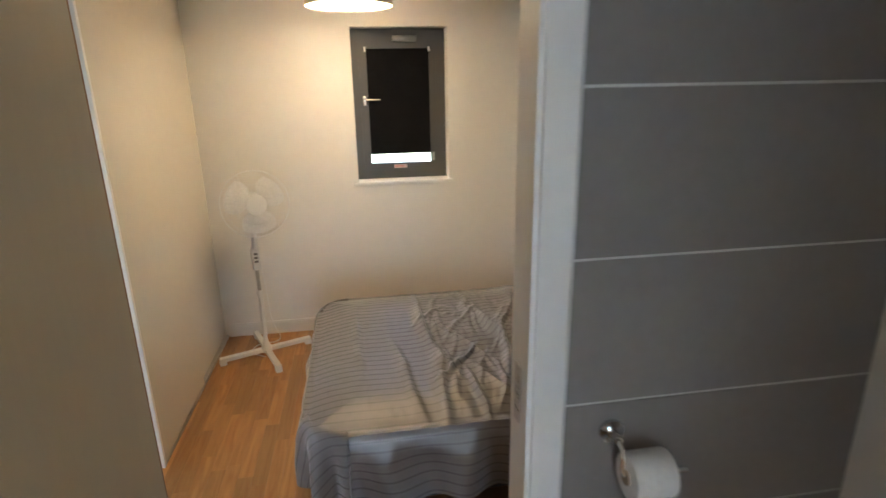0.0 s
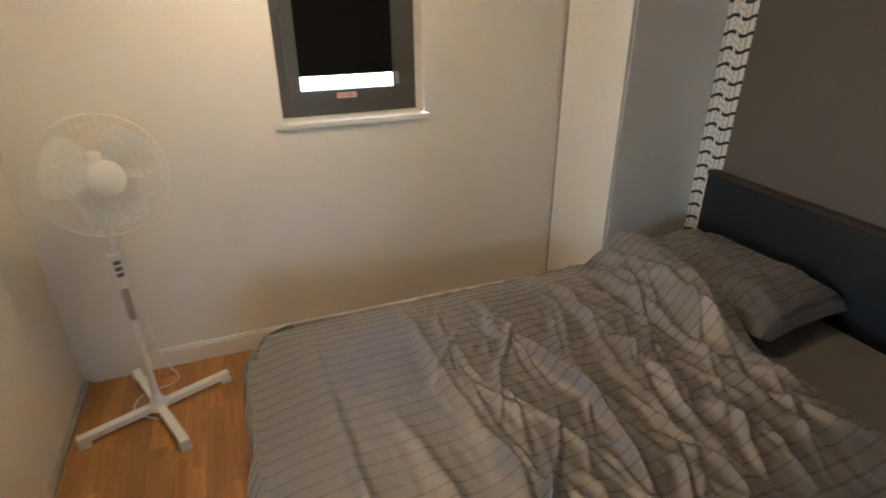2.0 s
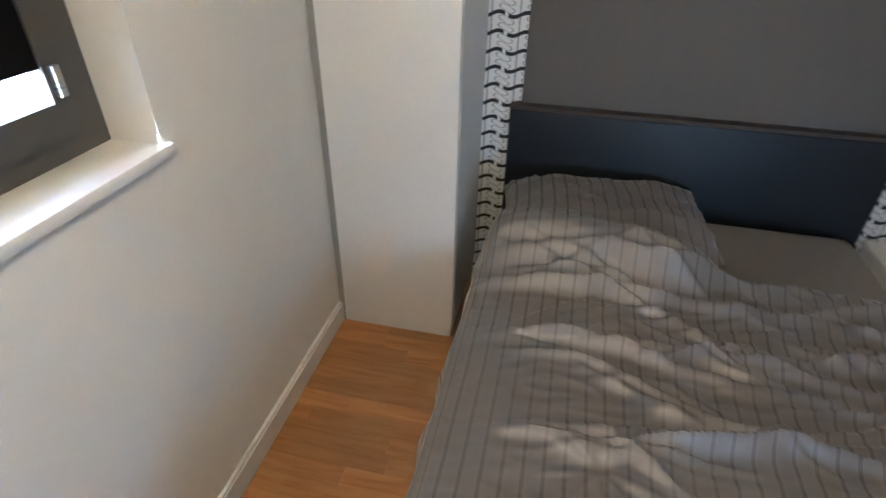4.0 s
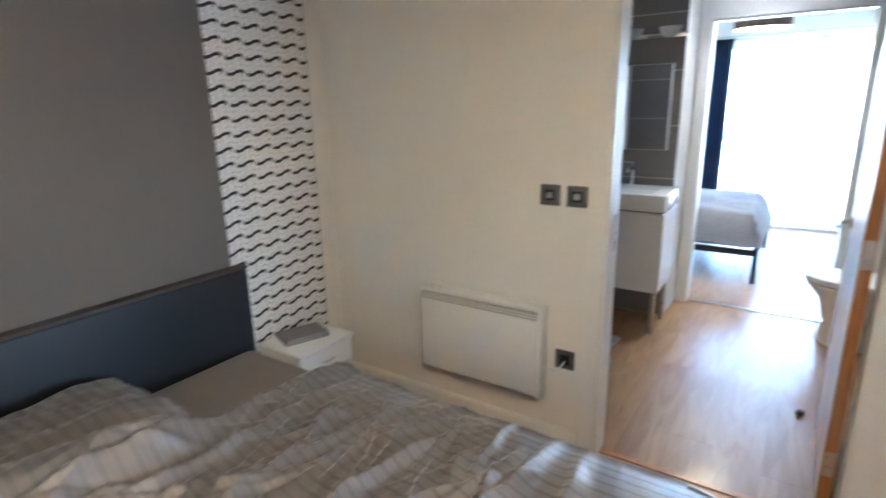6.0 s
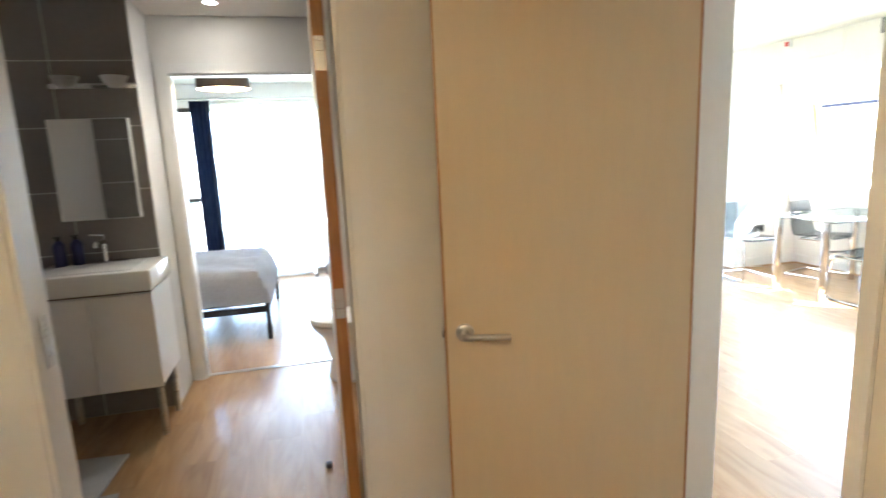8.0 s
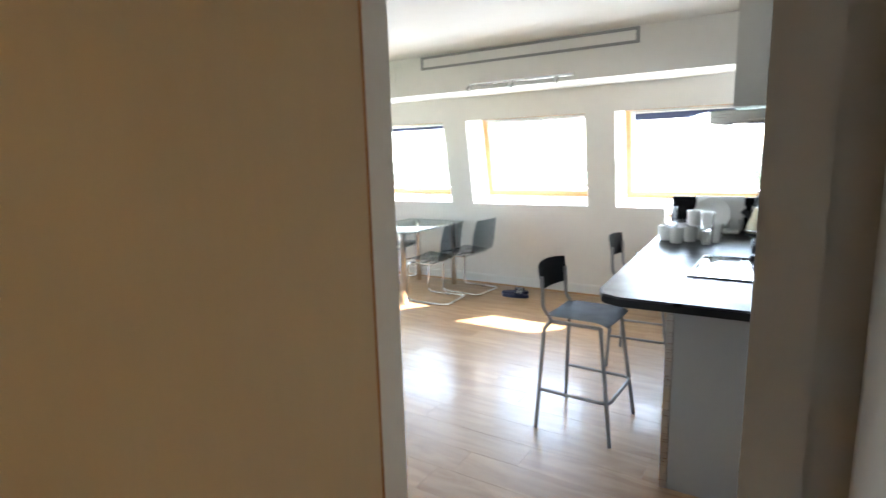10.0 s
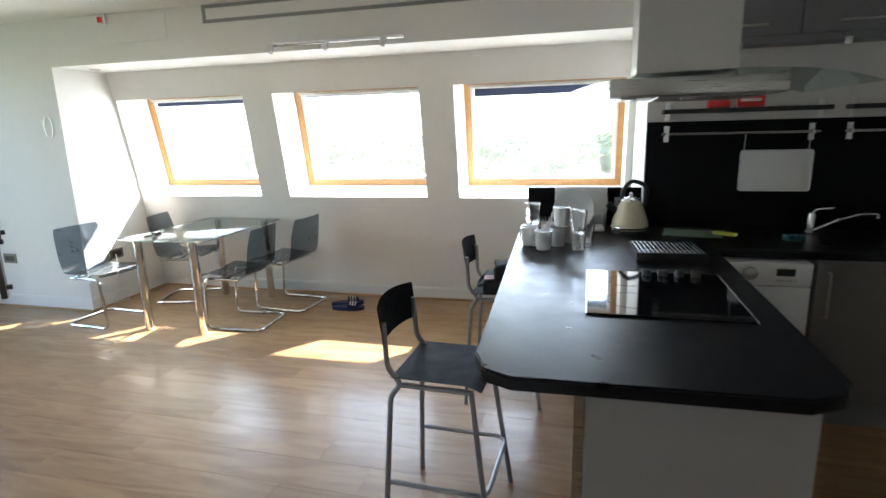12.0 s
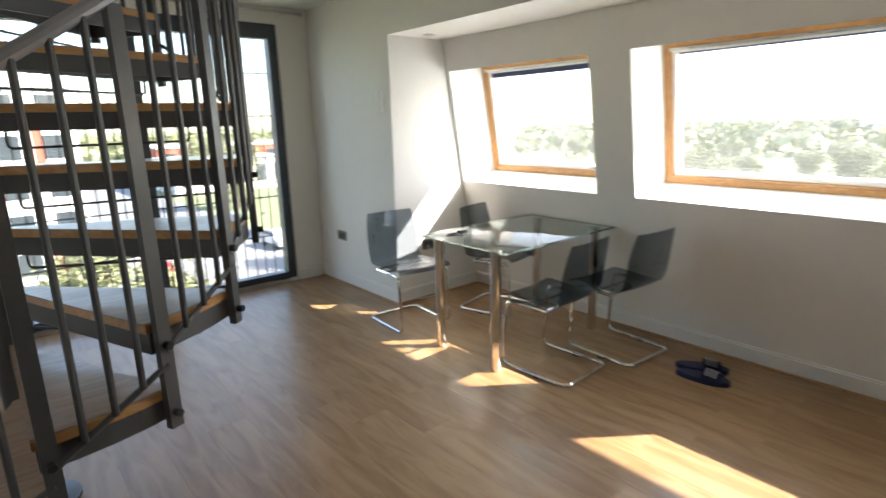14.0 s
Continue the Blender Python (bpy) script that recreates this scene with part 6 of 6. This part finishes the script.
for i in range(15):
    y = -0.135 + i * 0.0193
    part("wire", rods(((-0.125, y, 0.048), (0.125, y, 0.048), 0.002), seg=5), M_STEEL, gp)
dk = thing("dish_rack", "white rack with plates and a white tray", "dish rack", pose(-3.55, 0.64, 0.893, 0, 0, 0))
part("tray", soft_box(-0.09, 0.09, -0.16, 0.16, 0, 0.02, 0.006), M_WHITE, dk)
for i in range(7):
    part("divider", boxes((-0.06, 0.06, -0.15 + i * 0.05, -0.147 + i * 0.05, 0.02, 0.09)), M_WHITE, dk)
solo("baking_tray", soft_box(-0.008, 0.008, -0.155, 0.155, 0, 0.24, 0.006), M_WHITE, "white tray standing in the dish rack", "tray", pose(-3.60, 0.66, 0.90, 0, -6, 0))
for i in range(3):
    solo("plate", lathe([(0.06, 0.0), (0.08, 0.004), (0.115, 0.018), (0.117, 0.020), (0.08, 0.010), (0.06, 0.006)], 36), M_CERAMIC, "white dinner plate standing in the rack", "plate", pose(-3.56 + i * 0.032, 0.62, 1.014, 0, 82, 0), group="plates in the rack")


def mug(m):
    U = thing("mug", "plain white china mug on the worktop", "mug", m, "white mugs")
    part("cup", lathe([(0.030, 0), (0.036, 0.004), (0.042, 0.05), (0.044, 0.098), (0.041, 0.098), (0.039, 0.05), (0.030, 0.008), (0.0, 0.008)], 28), M_CERAMIC, U)
    part("handle", tube(bmesh.new(), rounded_path([(0.041, 0, 0.08), (0.072, 0, 0.075), (0.070, 0, 0.03), (0.038, 0, 0.025)], 0.02), 0.0055, 8), M_CERAMIC, U)
    return U


mg = mug(pose(-2.93, 0.49, 0.893, 0, 0, -60))
for x, y, z, a in ((-3.03, 0.41, 0, 230), (-3.03, 0.555, 0, 150), (-3.16, 0.50, 0, 20), (-3.13, 0.62, 0, 70), (-3.08, 0.57, 0.098, 200), (-3.24, 0.57, 0, 90)):
    copy_thing(mg, pose(x, y, 0.893 + z, 0, 0, a))


def tumbler(m):
    U = new("tumbler", mesh_of("tumbler", lathe([(0.030, 0), (0.032, 0.003), (0.041, 0.115), (0.0385, 0.115), (0.029, 0.012), (0.0, 0.012)], 12), M_GLASS))
    U.matrix_world = m
    return tagged(U, "faceted clear glass tumbler on the worktop", "glass", "glass tumblers")


tg = tumbler(pose(-2.96, 0.66, 0.893))
for x, y, z in ((-3.06, 0.70, 0), (-2.96, 0.66, 0.085), (-3.18, 0.41, 0.0), (-3.18, 0.41, 0.09), (-3.22, 0.47, 0.0)):
    copy_thing(tg, pose(x, y, 0.893 + z))

# ---- wall fittings ----
LX = -3.853
vt = thing("air_vent", "long grey linear air vent high on the wall", "vent", Matrix.Translation((LX, -1.02, 2.30)))
part("frame", boxes((0.0005, 0.012, -1.03, 1.03, 0.0, 0.022), (0.0005, 0.012, -1.03, 1.03, 0.100, 0.122), (0.0005, 0.012, -1.03, -1.005, 0.022, 0.100), (0.0005, 0.012, 1.005, 1.03, 0.022, 0.100)), mat("vent_grey", (0.28, 0.28, 0.28), 0.5), vt, "grey metal surround")
part("panel", boxes((0.0005, 0.005, -1.005, 1.005, 0.024, 0.098)), M_WALL, vt, "white inner panel")
hc = thing("access_hatch", "flush white access hatch in the wall", "hatch", Matrix.Translation((LX, -2.70, 2.215)))
part("panel", boxes((0.0005, 0.006, -0.32, 0.32, 0, 0.205)), M_WALL, hc)
al = thing("alarm_sounder", "small white alarm unit with a red lens", "alarm", Matrix.Translation((LX + 0.006, -2.95, 2.385)))
part("base", boxes((0.0005, 0.02, -0.04, 0.04, -0.035, 0.035)), M_WHITE, al)
part("lens", boxes((0.02, 0.03, -0.018, 0.018, -0.02, 0.02)), M_RED, al, "red lens")
tk = thing("track_light", "steel ceiling-track spotlight bar above the windows", "spotlight bar", Matrix.Translation((LX, -1.0, 2.11)))
part("bar", soft_box(0.025, 0.05, -0.50, 0.50, -0.012, 0.012, 0.003), M_CHROME, tk)
for y in (-0.42, 0.0, 0.42):
    part("mount", rods(((0.0, y, 0), (0.03, y, 0), 0.012)), M_CHROME, tk)
    part("spot", lathe([(0.012, 0), (0.022, 0.02), (0.028, 0.06)], 16), M_CHROME, tk, "chrome spotlight", Matrix.Translation((0.06, y - 0.05, 0.0)) @ pose(0, 0, 0, 150, 0, 20))
solo("wall_hook", tube(bmesh.new(), [(0.004, 0.045 * math.cos(t), 0.085 * math.sin(t)) for t in [i * 0.35 for i in range(18)]], 0.004, 6, closed=True), M_STEEL, "thin grey wire loop on the wall", "cable", Matrix.Translation((LX + 0.004, -3.66, 1.60)))


def x_plate(name, label, category, x, y, z, material, ins=M_BLKP, wide=0.086):
    P = thing(name, label, category, Matrix.Translation((x, y, z)))
    part("plate", boxes((0.0005, 0.008, -wide / 2, wide / 2, -0.043, 0.043)), material, P)
    part("insert", boxes((0.008, 0.010, -wide / 2 + 0.018, wide / 2 - 0.018, -0.025, 0.025)), ins, P)


x_plate("wall_socket", "double steel socket with black inserts", "socket", LX, -4.38, 0.45, M_DARKSTEEL, wide=0.146)
x_plate("wall_socket", "white blanking plate on the wall", "socket", LX, -4.54, 0.45, M_WHITE, M_WHITE)
x_plate("wall_socket", "white blanking plate on the wall", "socket", LX, -4.66, 0.45, M_WHITE, M_WHITE)
for x, m_, lab in ((-4.18, M_DARKSTEEL, "steel socket with black inserts in the recess"), (-4.40, M_WHITE, "white socket in the recess")):
    P = thing("wall_socket", lab, "socket", Matrix.Translation((x, -3.525, 0.45)))
    part("plate", boxes((-0.073, 0.073, 0.0005, 0.008, -0.043, 0.043)), m_, P)
    part("insert", boxes((-0.05, 0.05, 0.008, 0.011, -0.025, 0.025)), M_BLKP if m_ is M_DARKSTEEL else M_WHITE, P)
bm = tube(bmesh.new(), rounded_path([(-4.16, -3.51, 0.45), (-4.12, -3.46, 0.40), (-4.05, -3.42, 0.15), (-3.95, -3.44, 0.03), (-4.2, -3.46, 0.012)], 0.08), 0.004, 6)
solo("power_cable", bm, M_WHITE, "white cable hanging from the socket to the floor", "cable")
dlr = thing("downlight", "small round downlight in the recess soffit", "downlight", Matrix.Translation((-4.10, -3.35, 2.07)))
part("bezel", lathe([(0.042, -0.001), (0.042, -0.006), (0.030, -0.009)], 24), M_STEEL, dlr)
part("lens", lathe([(0.028, -0.004), (0.028, -0.002)], 20), M_DARKSTEEL, dlr)

# ---- outside ----
GZ = -9.0
M_GRASS = mat("rough_grass", (0.17, 0.19, 0.09), 0.95, var=0.35, scale=0.05)
M_ASPHALT = mat("worn_asphalt", (0.2, 0.2, 0.2), 0.9, var=0.15, scale=0.4)
M_BARK = mat("grey_bark", (0.12, 0.09, 0.07), 0.9, var=0.3, scale=8)
M_LEAF = mat("spring_leaves", (0.20, 0.205, 0.10), 0.7, var=0.3, scale=0.8, random=0.35, island=True)
M_BRICK = mat("red_cladding", (0.42, 0.10, 0.06), 0.7, var=0.1, scale=0.6)
M_RENDER = mat("white_render", (0.72, 0.71, 0.68), 0.8, var=0.05, scale=0.4)
M_DARKGLASS = mat("dark_window_glass", (0.05, 0.06, 0.07), 0.1, var=0.2, scale=0.5)
M_ROOF = mat("pale_roof_felt", (0.62, 0.62, 0.61), 0.8, var=0.08, scale=0.3)
structure("ground", prism([(1500 * math.cos(2 * math.pi * i / 48), 1500 * math.sin(2 * math.pi * i / 48)) for i in range(48)], GZ - 0.5, GZ), M_GRASS, "rough green land around the town", "ground")
structure("road", boxes((-22, -8, -400, -14, GZ, GZ + 0.03)), M_ASPHALT, "grey asphalt road beside the flats", "road")
structure("pavement", boxes((-8, -5.5, -400, -14, GZ, GZ + 0.13)), mat("concrete_paving", (0.33, 0.32, 0.30), 0.9, var=0.1, scale=0.7), "pale concrete pavement along the road", "pavement")


def tree_meshes(seed, h):
    r = random.Random(seed)
    trunk = bmesh.new()
    rod(trunk, (0, 0, 0), (0.1, 0, h * 0.45), 0.22, 8, 0.14)
    tips = []
    for i in range(9):
        a, z0 = r.uniform(0, 6.28), h * r.uniform(0.25, 0.45)
        tip = (h * 0.27 * math.cos(a) * r.uniform(0.5, 1), h * 0.27 * math.sin(a) * r.uniform(0.5, 1), h * r.uniform(0.5, 0.92))
        rod(trunk, (0.08, 0, z0), tip, 0.10, 6, 0.03)
        tips.append(Vector(tip))
    crown = bmesh.new()
    for i in range(4200):
        t = r.choice(tips)
        c = t + Vector((r.gauss(0, 1), r.gauss(0, 1), r.gauss(0, 0.9))) * h * 0.085
        if i % 3 == 0:
            c = Vector((r.gauss(0, 1) * h * 0.15, r.gauss(0, 1) * h * 0.15, h * r.uniform(0.22, 0.85)))
        s = h * r.uniform(0.014, 0.032)
        n = Vector((r.uniform(-1, 1), r.uniform(-1, 1), r.uniform(-0.2, 1))).normalized()
        u = n.orthogonal().normalized()
        v = n.cross(u)
        crown.faces.new([crown.verts.new(c + p) for p in (u * s, v * s * 0.6, -u * s, -v * s * 0.6)])
    return mesh_of("trunk", trunk, M_BARK), mesh_of("crown", crown, M_LEAF, smooth=False)


KINDS = [tree_meshes(s, h) for s, h in ((1, 8.5), (2, 9.5), (3, 7.5))]
rnd = random.Random(11)


def tree(k, x, y, s):
    T = thing("tree", "leafy green broadleaf tree beyond the flats", "tree", Matrix.Translation((x, y, GZ)) @ pose(0, 0, 0, 0, 0, rnd.uniform(0, 360)), "trees beyond the windows")
    for me, nm in zip(KINDS[k], ("trunk", "crown")):
        o = part(nm, me, None, T)
        o.scale = (s, s, s)


for i in range(64):
    d = rnd.uniform(38, 150)
    a = radians(rnd.uniform(140, 216))
    tree(i % 3, d * math.cos(a), d * math.sin(a), rnd.uniform(0.45, 0.72))
for x, y, s in ((-7.2, -20, 0.45), (-6.6, -24, 0.5), (-23.5, -34, 0.7), (-25, -48, 0.8), (-4.5, -30, 0.5), (-26, -70, 0.9), (-30, -95, 0.9)):
    tree(1, x, y, s)
# far belt of woods
bm = bmesh.new()
for i in range(30000):
    a = radians(rnd.uniform(135, 290))
    d = rnd.uniform(150, 520)
    top = 2.5 + 4.5 * (0.5 + 0.5 * noise.noise(Vector((math.cos(a) * d * 0.03, math.sin(a) * d * 0.03, 0))))
    c = Vector((d * math.cos(a), d * math.sin(a), GZ + rnd.uniform(0.2, top)))
    s = rnd.uniform(0.7, 1.9)
    n = Vector((rnd.uniform(-1, 1), rnd.uniform(-1, 1), rnd.uniform(0, 1))).normalized()
    u = n.orthogonal().normalized()
    v = n.cross(u)
    bm.faces.new([bm.verts.new(c + p) for p in (u * s, v * s * 0.7, -u * s, -v * s * 0.7)])
tagged(new("far_woods", mesh_of("far_woods", bm, M_LEAF, smooth=False)), "distant belt of green woodland", "woods", kind="stuff")


def block(name, label, x0, x1, y0, y1, h, wall, cols, rows, band=None, roof=M_ROOF):
    """A building with a window grid on its north side and its sides."""
    B = thing(name, label, "building", Matrix.Translation(((x0 + x1) / 2, (y0 + y1) / 2, GZ)))
    w, d = (x1 - x0) / 2, (y1 - y0) / 2
    part("wall", boxes((-w, w, -d, d, 0, h)), wall, B)
    part("roof", boxes((-w - 0.3, w + 0.3, -d - 0.3, d + 0.3, h, h + 0.35)), roof, B)
    sx, sz = 2 * w / cols, h / rows
    for i in range(cols):
        for j in range(rows):
            cx, cz = -w + (i + 0.5) * sx, (j + 0.55) * sz
            W_ = part("window", boxes((cx - sx * 0.26, cx + sx * 0.26, d, d + 0.06, cz - sz * 0.30, cz + sz * 0.28)), M_DARKGLASS, B)
            if band and (i + j) % 3 == 0:
                part("panel", boxes((cx + sx * 0.27, cx + sx * 0.49, d, d + 0.05, cz - sz * 0.42, cz + sz * 0.42)), band, B, "red cladding panel")
    return B


block("apartment_building", "white block of flats with red panels", -7.0, 14.0, -62, -46, 13.2, M_RENDER, 8, 5, M_BRICK)
block("warehouse", "long low red-brick warehouse", -70, -30, -150, -125, 6.0, M_BRICK, 9, 1)
block("warehouse", "long low pale industrial shed", -42, -24, -105, -90, 5.0, M_RENDER, 6, 1)
block("low_building", "low building with a pale flat roof", -30, -14, -22, -4, 5.5, M_RENDER, 5, 2)
block("far_building", "distant pale industrial building beyond the trees", -330, -270, -60, -20, 12, M_RENDER, 8, 2)
block("far_building", "distant grey office block beyond the trees", -420, -395, 60, 85, 24, M_RENDER, 5, 6)


def car(paint, m):
    C = thing("car", "parked hatchback car at the kerb of the road", "car", m, "parked cars")
    prof = [(-2.0, 0.35), (-2.0, 0.8), (-1.2, 0.95), (-0.6, 1.42), (0.9, 1.45), (1.7, 0.95), (2.0, 0.9), (2.0, 0.35)]
    bm = bmesh.new()
    L, R_ = [[bm.verts.new((x, s * (0.85 - 0.12 * (z > 1.2)), z)) for x, z in prof] for s in (1, -1)]
    bm.faces.new(L)
    bm.faces.new(R_[::-1])
    for i in range(len(prof)):
        j = (i + 1) % len(prof)
        bm.faces.new((L[i], R_[i], R_[j], L[j]))
    part("body", bm, paint, C)
    for s in (1, -1):
        part("side_window", boxes((-0.7, 1.0, s * 0.80 - 0.02, s * 0.80 + 0.02, 1.0, 1.36)), M_DARKGLASS, C)
    for x in (-1.3, 1.3):
        for s in (0.75, -0.75):
            part("wheel", rods(((x, s - 0.1, 0.32), (x, s + 0.1, 0.32), 0.32), seg=16), M_BLKP, C)
    return C


paints = [mat("car_paint_%s" % n, c, 0.25, coat=0.5) for n, c in (("blue", (0.03, 0.10, 0.35)), ("silver", (0.45, 0.46, 0.48)), ("red", (0.4, 0.02, 0.02)), ("white", (0.75, 0.75, 0.75)))]
for i, (x, y, a) in enumerate(((-9.5, -28, 88), (-9.4, -34, 92), (-9.5, -40, 90), (-20.5, -30, 270), (-20.6, -37, 268), (-20.4, -45, 271), (-9.4, -52, 90), (-20.5, -58, 270))):
    car(paints[i % 4], pose(x, y, GZ + 0.03, 0, 0, a))

# ---- floor pieces and tiles ----
def planks(floor, material, x0, x1, y0, y1, wide, long, seed):
    """Boards laid along y, each a piece of its own."""
    r = random.Random(seed)
    meshes = {}
    cols = int(math.ceil((x1 - x0) / wide))
    for i in range(cols):
        xa = x0 + i * wide
        w = min(wide, x1 - xa)
        if w < 0.02:
            continue
        ya = y0 - r.uniform(0, long)
        while ya < y1:
            a, b = max(ya, y0), min(ya + long, y1)
            ya += long
            if b - a < 0.02:
                continue
            key = (round(b - a, 3), round(w, 3))
            if key not in meshes:
                bm = soft_box(-key[0] / 2 + 0.0003, key[0] / 2 - 0.0003, -key[1] / 2 + 0.0003, key[1] / 2 - 0.0003, -0.004, 0.0, 0.0003, 1)
                meshes[key] = mesh_of("plank", bm, material, smooth=False)
            o = new("plank", meshes[key])
            o.matrix_basis = Matrix.Translation((xa + w / 2, (a + b) / 2, 0)) @ pose(0, 0, 0, 0, 0, 90)
            o.parent = floor


planks(floor_bed, M_FLOOR_BED, 0.25, 1.18, -0.045, 2.60, 0.068, 0.46, 1)
planks(floor_bed, M_FLOOR_BED, 1.18, 2.67, 1.93, 2.60, 0.068, 0.46, 2)
planks(floor_bed, M_FLOOR_BED, 1.18, 3.16, -0.045, 0.70, 0.068, 0.46, 3)
planks(floor_bed, M_FLOOR_BED, -0.165, 0.25, -0.045, 1.18, 0.068, 0.46, 4)
planks(floor_live, M_FLOOR_LIV, -4.74, -0.205, -4.76, 3.40, 0.192, 1.21, 5)
planks(floor_bath, M_FLOOR_LIV, -0.13, 3.40, -5.50, -0.075, 0.192, 1.21, 6)


def tiles(parent, x0, x1, y, facing, rows, joints):
    """Large wall tiles proud of their grout."""
    for z0, z1 in rows:
        for a, b in zip(joints, joints[1:]):
            bm = soft_box(a + 0.003, b - 0.003, min(y, y + facing * 0.004), max(y, y + facing * 0.004), z0 + 0.003, z1 - 0.003, 0.001, 1)
            o = new("tile", mesh_of("tile", bm, M_TILE, smooth=False))
            o.parent = parent


ROWS = [(max(0.29 + 0.357 * i - 0.357, 0), min(0.29 + 0.357 * i, CEIL - 0.022)) for i in range(7)]
tiles(bpy.data.objects["tiled_wall"], 1.735, 2.55, -0.128, -1, ROWS, (1.735, 2.55))
tiles(bpy.data.objects["tiled_pier"], 1.77, 2.55, -1.875, 1, ROWS, (1.77, 2.19, 2.55))
